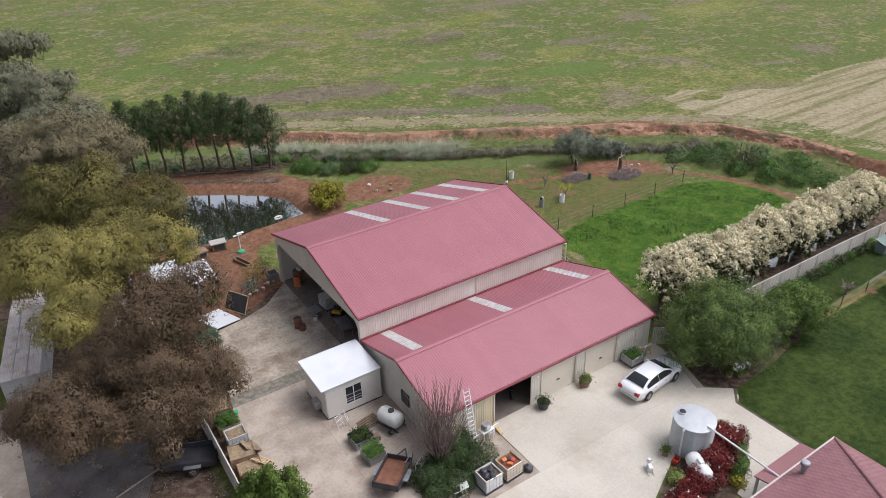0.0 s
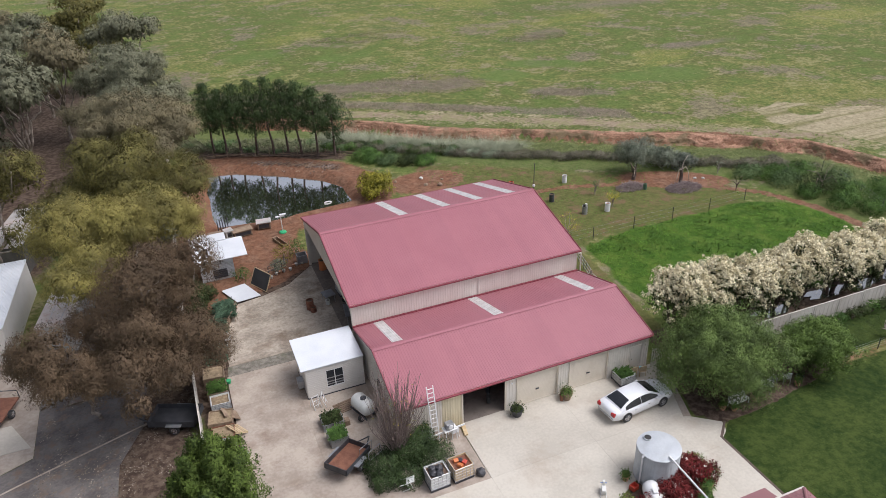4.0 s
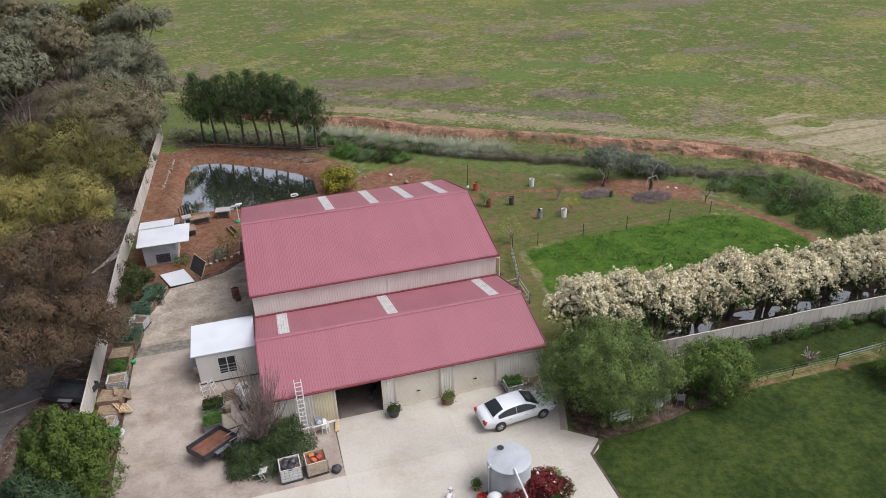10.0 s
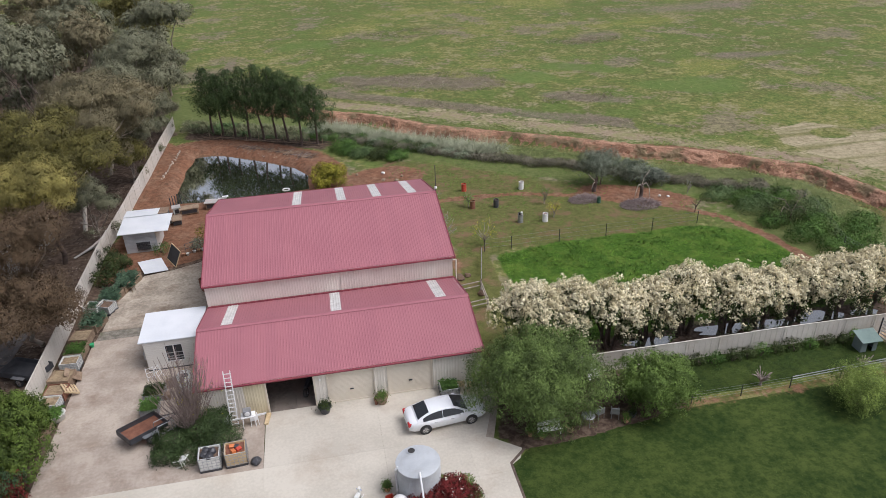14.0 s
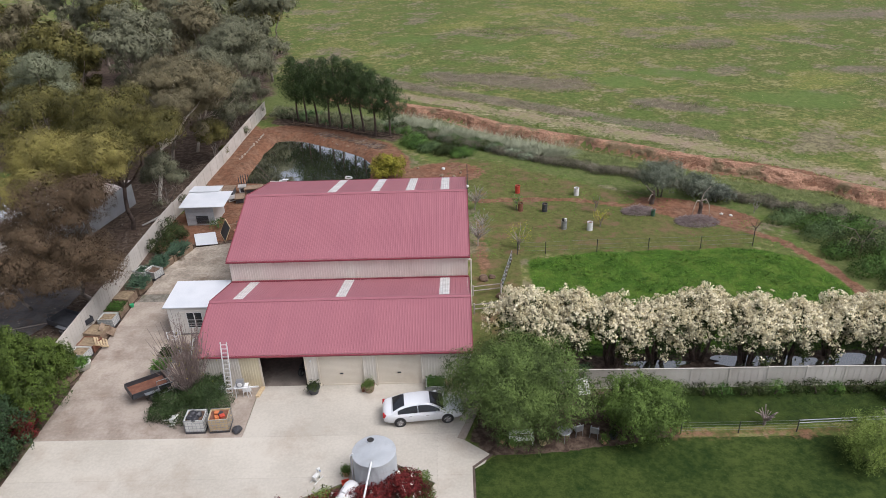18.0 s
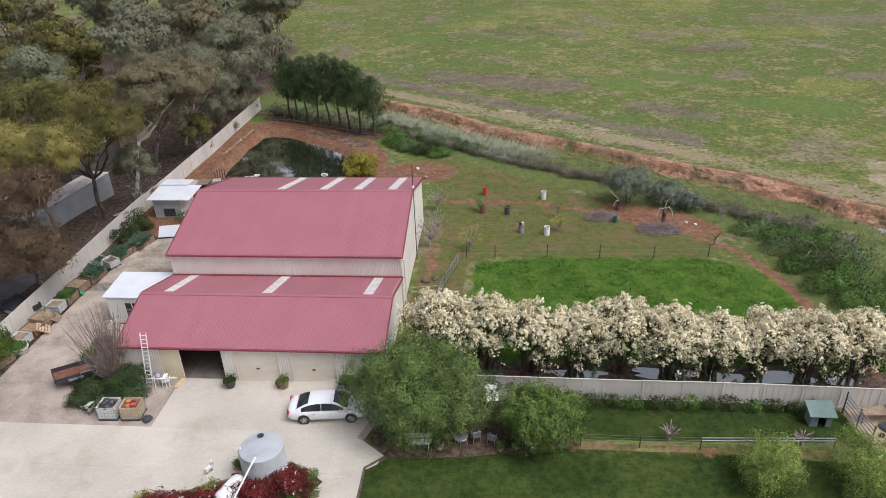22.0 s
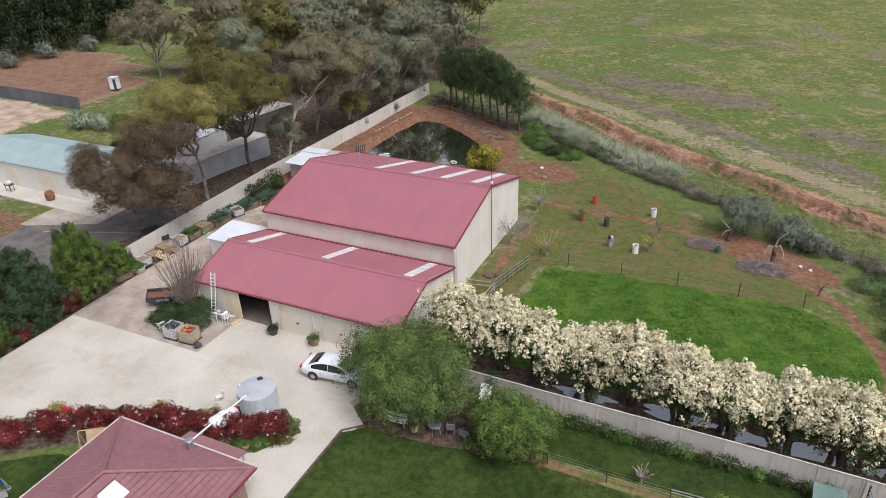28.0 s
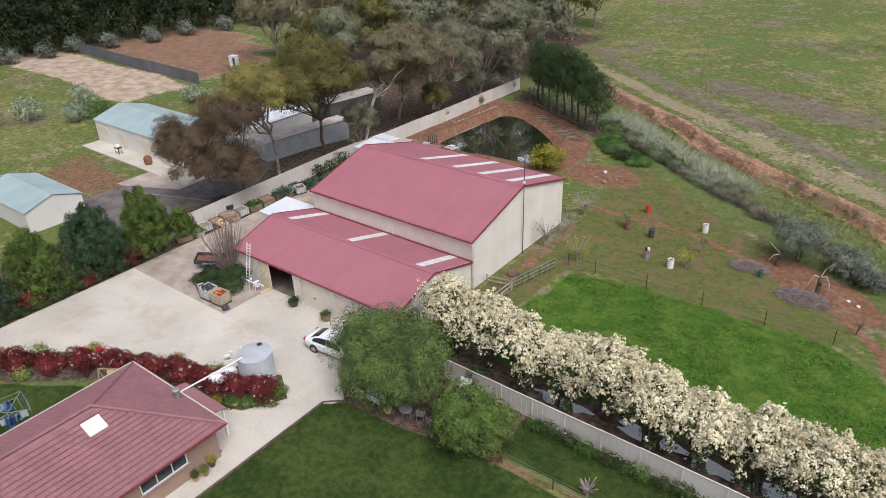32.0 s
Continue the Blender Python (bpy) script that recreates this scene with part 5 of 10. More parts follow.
tv, tf = tile_rows()
tile_me = bpy.data.meshes.new("roof_tile")
tile_me.from_pydata(tv, [], tf)
tile_me.materials.append(tile_red)
joined_v, joined_f, singles = [], [], 0
for side in ("east", "north", "west"):
    # each slope runs up from its eave; along is the eave's direction
    if side == "east":
        base = Matrix.Translation((HX1, HS, HE)) @ Matrix.Rotation(radians(90), 4, "Z") @ Matrix.Rotation(pitch, 4, "X")
        length, run = HY1 - HS, (HX1 - HX0) / 2
    elif side == "west":
        base = Matrix.Translation((HX0, HY1, HE)) @ Matrix.Rotation(radians(-90), 4, "Z") @ Matrix.Rotation(pitch, 4, "X")
        length, run = HY1 - HS, (HX1 - HX0) / 2
    else:
        base = Matrix.Translation((HX1, HY1, HE)) @ Matrix.Rotation(radians(180), 4, "Z") @ Matrix.Rotation(pitch, 4, "X")
        length, run = HX1 - HX0, (HX1 - HX0) / 2
    slope_len = math.hypot(run, HR - HE)
    for j in range(int(slope_len / TL)):
        inset = (j + 0.5) * TL * run / slope_len
        for i in range(int(length / TW)):
            u = i * TW + (TW / 2 if False else 0)
            c = u + TW / 2
            ok = {"east": c < length - inset, "west": c > inset, "north": inset < c < length - inset}[side]
            if not ok:
                continue
            m = base @ Matrix.Translation((u, j * TL, 0))
            if side == "east" and c > 15.2 and j % 1 == 0 and singles < 300 and c > length - 9.8:
                o = new("roof_tile", tile_me)
                o.parent, o.matrix_basis = house, m
                singles += 1
            else:
                k0 = len(joined_v)
                joined_v += [tuple(m @ Vector(p_)) for p_ in tv]
                joined_f += [tuple(k0 + q_ for q_ in f) for f in tf]
jm = bpy.data.meshes.new("roof_tiles")
jm.from_pydata(joined_v, [], joined_f)
jm.materials.append(tile_red_far)
jt = new("roof_tiles", jm)
jt.parent = house
tagged(jt, "courses of red concrete roof tiles", kind="stuff")
for p_, q_ in (((HX1, HY1, HE + 0.03), (HXR, HYR, HR + 0.06)), ((HX0, HY1, HE + 0.03), (HXR, HYR, HR + 0.06)), ((HXR, HYR, HR + 0.06), (HXR, HS, HR + 0.06))):
    P0, P1 = Vector(p_), Vector(q_)
    n = int((P1 - P0).length / 0.4)
    for k in range(min(n, 26)):
        bm = B()
        a, c = P0.lerp(P1, k / n), P0.lerp(P1, (k + 1.12) / n)
        tube(bm, a, c, 0.11, 0.095, 8)
        part("ridge_tile", bm, tile_red, house)
for p_, q_ in (((HX1 + 0.06, HS, HE - 0.02), (HX1 + 0.06, HY1 + 0.06, HE - 0.02)), ((HX0 - 0.08, HY1 + 0.10, HE + 0.02), (HX1 + 0.08, HY1 + 0.10, HE + 0.02)), ((HX0 - 0.10, HS, HE + 0.02), (HX0 - 0.10, HY1 + 0.08, HE + 0.02))):
    bm = B()
    bar(bm, p_, q_, 0.09, 0.09)
    part("gutter", bm, fence_cream if p_[1] > 0 or p_[0] < 30 else trim_red, house)
# low porch roof on the yard side
bm = B()
loft(bm, [[(28.7, HY1 + 0.1, 2.42), (32.9, HY1 + 0.1, 2.42), (32.9, HY1 + 0.1, 2.5), (28.7, HY1 + 0.1, 2.5)], [(28.7, HY1 + 1.1, 2.2), (32.9, HY1 + 1.1, 2.2), (32.9, HY1 + 1.1, 2.28), (28.7, HY1 + 1.1, 2.28)]])
part("porch_roof", bm, tile_red, house)
for x in (28.9, 32.7):
    bm = B()
    bx(bm, x - 0.06, HY1 + 0.9, -0.05, x + 0.06, HY1 + 1.02, 2.2)
    part("porch_post", bm, wall_white, house)
bm = B()
bx(bm, -0.5, -0.55, 0, 0.5, 0.55, 0.16, Matrix.Translation((HXR + 1.15, 6.9, HR - 1.15 * math.tan(pitch) + 0.06)) @ Matrix.Rotation(pitch, 4, "Y"))
part("skylight", bevel(bm, 0.03), white_paint, house, "square white roof skylight")
bm = B()
lathe(bm, [(0.15, 0), (0.15, 0.75), (0.22, 0.76), (0.24, 0.8), (0.24, 0.98), (0.2, 1.02), (0.05, 1.03)], 14, 30.4, 12.0, 2.62)
part("flue", bm, steel_grey, house, "grey metal roof flue")
pipe = thing("overflow_pipe", Matrix(), "long white pipe from the house gutter to the tank", "pipe")
bm = B()
tube(bm, (29.5, 12.55, 2.5), (29.75, 17.4, 2.35), 0.055)
part("pipe", bm, white_paint, pipe)

# ---- neighbouring buildings ----
def gable_shed(name, x0, x1, y0, y1, eave, ridge, along_x, roof_m, wall_m, label, z=0.0, doors=()):
    root = thing(name, pose(0, 0, z), label, "shed")
    bm = B()
    bx(bm, x0 + 0.15, y0 + 0.15, -0.4, x1 - 0.15, y1 - 0.15, eave - 0.03)
    part("wall", bm, wall_m, root)
    xm, ym = (x0 + x1) / 2, (y0 + y1) / 2
    n = 14
    if along_x:
        for ya, yb in ((y0, ym), (y1, ym)):
            roof_slope(root, x0, x1, ya, eave, yb, ridge, roof_m, "roof_sheet")
        for x in (x0 + 0.16, x1 - 0.16):
            bm = B()
            a = [bm.verts.new((x + d, yy, zz)) for d in (-0.03, 0.03) for yy, zz in ((y0 + 0.2, eave - 0.05), (y1 - 0.2, eave - 0.05), (ym, ridge - 0.08))]
            for f in ((0, 1, 2), (5, 4, 3), (0, 3, 4, 1), (1, 4, 5, 2), (2, 5, 3, 0)):
                bm.faces.new([a[i] for i in f])
            part("gable", bm, wall_m, root)
    for a, c in doors:
        bm = B()
        bx(bm, a, y0 + 0.08, 0.0, c, y0 + 0.14, 2.3)
        part("door", bm, door_cream, root)
    return root


gable_shed("green_roofed_shed", -28.5, -9.5, 38.9, 47.2, 3.0, 4.2, True, roof_teal, wall_white, "white shed with a pale green gable roof", doors=((-27.8, -25.2), (-23.2, -21.2), (-17.6, -14.8)))
gable_shed("small_green_shed", -17.5, -7.3, 19.8, 26.0, 2.3, 3.3, True, roof_teal, wall_white, "small shed with a pale green roof")


def skillion(name, pts, h0, h1, roof_m, wall_m, label, rz=0, x=0, y=0, w=4, d=12):
    root = thing(name, pose(x, y, 0, 0, 0, rz), label, "shed")
    bm = B()
    bx(bm, 0.1, 0.1, -0.3, w - 0.1, d - 0.1, h0 - 0.05)
    part("wall", bm, wall_m, root)
    n = round(w / 0.8)
    bm = B()
    ribbed(bm, 0.8, d, 0.1, 0.02, 0.03)
    s = part("roof_sheet", bm, roof_m, root)
    for i in range(n):
        m = pose(i * w / n, 0, h0 + (h1 - h0) * i / n, 0, 0, 0)
        if i == 0:
            s.matrix_basis = m
        else:
            again(s, m)
    return root


skillion("long_container", None, 2.45, 2.5, roof_rust_white, tank_steel, "long grey steel container shed under the gum trees", -9.5, -4.6, 46.6, 2.6, 12.6)
skillion("white_roof_shed", None, 3.0, 3.1, roof_white, wall_white, "neighbour's shed with a bright white roof", -3, -13.0, 47.0, 6.6, 11.0)
skillion("rusty_shed", None, 2.4, 2.5, roof_zinc, dark_void, "old shed with rust-streaked corrugated roof", -12, -10.2, 62.5, 3.5, 9.0)
oh = thing("outhouse", pose(-45.2, 75.0, 0, 0, 0, 20) @ Matrix.Diagonal((0.72, 0.72, 0.9, 1)), "small white outhouse at the edge of ploughed red soil", "outhouse")
bm = B()
bx(bm, -0.9, -0.8, 0, 0.9, 0.8, 2.1)
part("wall", bm, white_paint, oh)
bm = B()
bx(bm, -1.0, -0.95, 2.1, 1.0, 0.95, 2.2)
part("roof", bm, roof_white, oh)
bm = B()
bx(bm, 0.1, -0.86, 0.05, 0.75, -0.8, 1.9)
part("door", bm, steel_dark, oh)

# ---- plants ----
def leaf_mesh(name, centers, normals_up, size, aspect, droop, seed, material, parent, label="", jitter=1.0, blade=False, loose=0.4, kind=""):
    """One crown's leaves: each a small folded blade at its own place and turn, its face towards the light."""
    rs = np.random.RandomState(seed)
    n = len(centers)

    def unit(v):
        return v / (np.linalg.norm(v, axis=1)[:, None] + 1e-9)

    out = unit(normals_up + np.array([0, 0, 0.12]))
    face = unit(rs.normal(size=(n, 3)) * np.array([0.5, 0.5, 0.2]) + np.array([0, 0, 1.0])) if blade else unit(out + rs.normal(size=(n, 3)) * loose)
    d = np.tile([0.0, 0.0, 1.0], (n, 1)) + rs.normal(size=(n, 3)) * 0.6 if blade else rs.normal(size=(n, 3)) - np.array([0, 0, droop])
    d = unit(d - face * (d * face).sum(1)[:, None])
    a = np.cross(d, face)
    s = size * (0.6 + 0.8 * rs.rand(n, 1) * jitter)
    w = s * aspect
    base = centers
    mid = base + d * s * 0.5
    v = np.stack([base, mid + a * w * 0.5 - face * w * 0.12, base + d * s, mid - a * w * 0.5 - face * w * 0.12], 1).reshape(-1, 3)
    me_ = bpy.data.meshes.new(name)
    me_.vertices.add(4 * n)
    me_.vertices.foreach_set("co", v.astype(np.float32).ravel())
    me_.loops.add(4 * n)
    me_.loops.foreach_set("vertex_index", np.arange(4 * n, dtype=np.int32))
    me_.polygons.add(n)
    me_.polygons.foreach_set("loop_start", np.arange(0, 4 * n, 4, dtype=np.int32))
    me_.update(calc_edges=True)
    me_.polygons.foreach_set("use_smooth", np.ones(n, dtype=bool))
    nm = unit(out * (1.2 if blade else 1.0) + face * (0.5 if blade else 0.3))
    me_.normals_split_custom_set_from_vertices(np.repeat(nm, 4, 0).tolist())
    me_.materials.append(material)
    ob = new(name, me_)
    ob.parent = parent
    return tagged(ob, label, kind=kind) if label or kind else ob


def shell_points(rs, blobs, n, inner=0.55, under=0.35):
    """Points in a set of overlapping lobes, denser towards their skins, and the way out at each."""
    blobs = np.asarray(blobs, float)
    area = (blobs[:, 3] * blobs[:, 4] + blobs[:, 3] * blobs[:, 5] + blobs[:, 4] * blobs[:, 5])
    k = rs.choice(len(blobs), n, p=area / area.sum())
    u = rs.normal(size=(n, 3))
    u /= np.linalg.norm(u, axis=1)[:, None]
    low = (u[:, 2] < -0.2) & (rs.rand(n) > under)
    u[low, 2] *= -1
    r = inner + (1 - inner) * rs.rand(n, 1) ** 0.5
    r *= 1 + 0.14 * np.sin(u[:, :1] * 7 + k[:, None]) + 0.10 * np.sin(u[:, 1:2] * 11 + 2 * k[:, None]) + 0.08 * rs.normal(size=(n, 1))
    return blobs[k, :3] + u * blobs[k, 3:] * r, u


def clumped(rs, sp, u, m, rad, flat=0.8, up=0.3, lobe=0.5):
    """m leaves on the skin of a small rounded clump at each point, with the way out of the clump at each leaf."""
    n = len(sp) * m
    off = rs.normal(size=(n, 3))
    off /= np.linalg.norm(off, axis=1)[:, None]
    ru = np.repeat(u, m, 0)
    dot = (off * ru).sum(1)
    off = np.where((dot < -0.35)[:, None], off - 2 * dot[:, None] * ru, off)
    size_ = np.repeat(0.65 + 0.7 * rs.rand(len(sp)), m)[:, None]
    r = rad * size_ * (0.5 + 0.5 * rs.rand(n, 1) ** 0.4)
    return np.repeat(sp, m, 0) + off * r * np.array([1, 1, flat]), off * 0.7 + ru * lobe + np.array([0, 0, up])


def limbs(parent, material, paths, name="limb"):
    for i, (pts, r0, r1) in enumerate(paths):
        bm = B()
        n = len(pts) - 1
        for j in range(n):
            tube(bm, pts[j], pts[j + 1], r0 + (r1 - r0) * j / n, r0 + (r1 - r0) * (j + 1) / n, 7, j == n - 1)
        part("trunk" if i == 0 else name, bm, material, parent, smooth=True)


def wander(rs, p, q, n, amt):
    p, q = np.array(p, float), np.array(q, float)
    return [tuple(p + (q - p) * k / n + (rs.normal(size=3) * amt * math.sin(math.pi * k / n) if 0 < k < n else 0)) for k in range(n + 1)]


def gum(x, y, h, spread, material, label, seed, n=9000, lean=(0, 0), low=0.3, size=0.34, lobes=15, bark=None, group="gum trees along the boundary", domes=()):
    rs = np.random.RandomState(seed)
    t = thing("gum_tree", pose(x, y, gz(x, y) - 0.05, 0, 0, 0), label, "tree", group)
    fork = (lean[0] * 0.35, lean[1] * 0.35, h * max(low, 0.2) * 0.8)
    paths = [(wander(rs, (0, 0, -0.2), fork, 4, 0.14), 0.016 * h, 0.012 * h)]
    blobs = []
    # a few large domes held apart on their own limbs, with smaller heads budding from them and a thin skirt below
    main = 0 if domes else 4 + lobes // 6
    for i in range(main):
        a, rr = i * math.tau / (main - 1) + rs.normal() * 0.25, 0.0 if i == 0 else spread * (0.56 + 0.14 * rs.rand())
        s = spread * (0.34 + 0.1 * rs.rand()) * (1.0 if i else 1.15)
        hz = h - s * 0.7 if i == 0 else h * (0.62 + 0.26 * rs.rand()) - s * 0.3
        hz = max(hz, h * low + s * 0.4)
        c = (lean[0] + rr * math.cos(a), lean[1] + rr * math.sin(a), hz)
        blobs.append((*c, s, s, s * (0.62 + 0.16 * rs.rand())))
        paths.append((wander(rs, fork, (c[0], c[1], c[2] - s * 0.1), 5, 0.4), 0.010 * h, 0.004 * h))
        for _ in range(3):
            q, v, e = rs.rand() * math.tau, s * (0.36 + 0.2 * rs.rand()), 0.75 + 0.25 * rs.rand()
            blobs.append((c[0] + s * e * math.cos(q), c[1] + s * e * math.sin(q), c[2] + s * (0.35 - 0.8 * rs.rand()), v, v, v * 0.85))
    for i in range(main // 2):
        a, rr, v = rs.rand() * math.tau, spread * (0.35 + 0.45 * rs.rand()), spread * (0.15 + 0.08 * rs.rand())
        c = (lean[0] + rr * math.cos(a), lean[1] + rr * math.sin(a), h * (low + 0.12 * rs.rand()) + v)
        blobs.append((*c, v, v, v))
        paths.append((wander(rs, fork, c, 4, 0.3), 0.007 * h, 0.003 * h))
    for bx_, by_, bz_, s in domes:
        c = (bx_ - x, by_ - y, bz_)
        blobs.append((*c, s, s, s * 0.92))
        paths.append((wander(rs, fork, (c[0], c[1], c[2] - s * 0.1), 5, 0.4), 0.010 * h, 0.004 * h))
        for _ in range(4):
            q, v, e = rs.rand() * math.tau, s * (0.32 + 0.2 * rs.rand()), 0.8 + 0.3 * rs.rand()
            blobs.append((c[0] + s * e * math.cos(q), c[1] + s * e * math.sin(q), c[2] + s * (0.2 - 0.9 * rs.rand()), v, v, v * 0.9))
    limbs(t, bark or bark_gum, paths)
    # foliage sits in rounded clumps on the lobes, thick on top and thin below
    m = 26
    ns = int(n * (2.2 if n > 9000 else 2.4)) // m
    sp, u = shell_points(rs, blobs, ns, 0.86, 0.22)
    c, out = clumped(rs, sp, u, m, 0.38 * (spread / 5.0) ** 0.5 * (1.0 if n > 9000 else 1.35), 0.85, -0.05, 0.9)
    leaf_mesh("crown", c, out, size * (0.6 if n > 9000 else 0.62), 0.25 if n > 9000 else 0.34, 1.8, seed + 1, material, t, loose=0.35)
    sp, u = shell_points(rs, [(*b_[:3], b_[3] * 0.72, b_[4] * 0.72, b_[5] * 0.7) for b_ in blobs], n // 4, 0.7, 0.5)
    leaf_mesh("inner_crown", sp, u * np.array([1, 1, 0.3]) - np.array([0, 0, 0.1]), size * (1.15 if n > 9000 else 1.3), 0.45, 1.2, seed + 2, material, t, loose=0.7)
    return t


gum(4.0, 38.6, 11.6, 5.0, leaf_gum_brown, "dense gum tree with rusty brown foliage beside the fence", 11, 60000, (0.6, -3.0), 0.24, 0.23, domes=((4.2, 35.9, 10.0, 2.2), (7.5, 37.0, 10.2, 1.7), (5.6, 38.4, 9.4, 1.8), (2.1, 37.0, 8.0, 1.8), (2.6, 32.7, 6.2, 1.9), (4.9, 33.5, 5.4, 1.6), (7.5, 36.2, 4.3, 1.5), (6.1, 34.9, 6.6, 1.5), (0.9, 34.2, 5.6, 1.4), (3.6, 34.0, 7.8, 1.7), (4.0, 37.0, 5.4, 2.0), (1.2, 36.6, 4.8, 1.7), (5.9, 37.4, 5.4, 1.7)))
gum(-0.4, 37.4, 9.0, 3.6, leaf_gum_brown, "low gum tree with brown drooping foliage and a bare grey limb", 12, 15000, (-0.6, -2.0), 0.3, 0.23, domes=((-1.5, 34.2, 7.8, 1.7), (-0.1, 33.3, 6.6, 1.3), (-2.7, 34.9, 6.7, 1.3), (-1.4, 32.9, 6.2, 1.2)))
gum(2.2, 44.4, 13.4, 5.2, leaf_gum_yellow, "gum tree with a flat yellow-green crown", 13, 28000, (0.2, -1.4), 0.5, 0.28, domes=((0.4, 43.3, 11.0, 2.4), (6.2, 41.6, 11.6, 1.8), (3.6, 42.2, 11.2, 2.2), (1.6, 40.0, 9.9, 1.7), (0.2, 38.4, 9.7, 1.4)))
gum(2.3, 51.8, 14.6, 6.4, leaf_gum_olive, "tall olive-green gum tree with a dark forked trunk", 14, 44000, (1.7, -1.9), 0.42, 0.3, 20, bark_dark)
gum(2.3, 59.0, 14.2, 4.7, leaf_gum_brown_grey, "tall brown-green gum tree with bare white limbs", 15, 24000, (3.0, 3.8), 0.5, 0.32, 14, bark_white)
gum(0.4, 68.0, 14.2, 5.8, leaf_gum_brown_grey, "tall grey-brown gum tree", 16, 28000, (4.2, -1.0), 0.36, 0.32, 20)
gum(1.6, 74.5, 13.0, 4.8, leaf_gum_grey, "grey-green gum tree behind the fence", 17, 18000, (2.8, 1.0), 0.34, 0.32, bark=bark_pale)
gum(2.8, 84.5, 13.6, 5.6, leaf_gum_grey, "grey-green gum tree near the fence's far end", 18, 20000, (2.4, 1.0), 0.14, 0.36, 18)
gum(3.0, 95.0, 13.0, 5.6, leaf_gum_grey, "grey gum tree behind the pines", 19, 9000, (0, 0), 0.25, 0.4)
gum(-8.5, 60.5, 13.0, 4.8, leaf_gum_olive, "olive gum tree among neighbouring sheds", 20, 9000, (0, 0), 0.3)
gum(-13.9, 71.0, 13.6, 4.6, leaf_gum_pale, "pale silvery gum tree in the shelter belt", 21, 9000, (0, 0), 0.3, 0.38)
gum(-21.5, 77.0, 13.0, 5.0, leaf_gum_olive, "olive gum tree in the shelter belt", 22, 8000, (0, 0), 0.3, 0.38)
gum(-44.0, 84.0, 13.5, 6.4, leaf_gum_brown_grey, "wide brown-green gum tree", 23, 9000, (0, 0), 0.25, 0.4, 18)
for k, (x, y, h, m_) in enumerate([(4.4, 56.0, 6.5, leaf_gum_grey), (4.9, 71.0, 5.5, leaf_gum_olive), (5.0, 79.5, 5.5, leaf_gum_grey), (5.6, 88.0, 6.0, leaf_gum_grey)]):
    gum(x, y, h, 2.2, m_, "young gum tree crowding the boundary fence", 150 + k, 6000, (0.3, 0), 0.12, 0.22, 10, group="young gums at the fence")
far_gums = [(-8, 86, 15), (-17, 83, 14), (-5, 100, 15), (-14, 98, 16), (-24, 92, 15), (-33, 86, 14), (-8, 113, 16), (-20, 110, 16), (-32, 104, 15), (-42, 98, 15), (-2, 124, 15), (-16, 126, 16), (-30, 122, 16), (-46, 114, 16), (-60, 126, 16), (4, 108, 12), (-4, 138, 15), (-24, 142, 16), (-44, 140, 16)]
far_src = [gum(*far_gums[k][:2], far_gums[k][2], 5.6, m_, "grey-green gum tree in the far shelter belt", 30 + k, 4200, (0, 0), 0.3, 0.6, 14, group="far gum trees") for k, m_ in enumerate((leaf_gum_grey, leaf_gum_olive, leaf_gum_brown_grey))]
rs = np.random.RandomState(5)
for k, (x, y, h) in enumerate(far_gums[3:]):
    copy_thing(far_src[k % 3], pose(x, y, gz(x, y) - 0.05, 0, 0, rs.rand() * 360))


def pine(x, y, h, seed, rad=2.75, clear=0.33):
    rs = np.random.RandomState(seed)
    clear += 0.03 * rs.normal()
    t = thing("pine_tree", pose(x, y, gz(x, y) - 0.05), "dark green pine with a bare lower trunk beside the pond", "tree", "row of pines by the pond")
    limbs(t, bark_dark, [(wander(rs, (0, 0, -0.2), (rs.normal() * 0.25, rs.normal() * 0.25, h * 0.95), 5, 0.07), 0.17, 0.04)])
    pts, out = [], []
    whorls = 13
    for k in range(whorls):
        g = k / whorls
        r = rad * min(1.0, 0.6 + 2.6 * g) * (1 - g ** 1.35) ** 0.9 + 0.1
        for j in range(7):
            a = k * 1.1 + j * math.tau / 7 + rs.normal() * 0.35
            ln = r * (0.62 + 0.5 * rs.rand())
            for q in np.linspace(0.35, 1.0, max(2, int(ln / 0.38))):
                pts.append((math.cos(a) * ln * q, math.sin(a) * ln * q, h * (clear + (1 - clear) * g) + ln * (0.1 + 0.55 * q * q)))
                out.append((math.cos(a) * 0.7, math.sin(a) * 0.7, 0.55))
    pts.append((0, 0, h * 0.99))
    out.append((0, 0, 1.0))
    c, out = clumped(rs, np.array(pts), np.array(out), 24, 0.42, 0.95, 0.0)
    leaf_mesh("crown", c, out, 0.24, 0.26, -1.4, seed + 1, leaf_pine, t, loose=0.5)
    return t


for k, (x, y, h) in enumerate([(12.5, 86.4, 8.2), (13.9, 85.2, 7.6), (15.6, 84.3, 8.2), (17.5, 83.1, 8.6), (19.4, 82.0, 9.0), (21.1, 80.9, 8.8), (22.6, 80.0, 8.5), (24.3, 78.6, 8.0), (26.3, 77.9, 7.0)]):
    pine(x, y, h * 1.1, 60 + k)


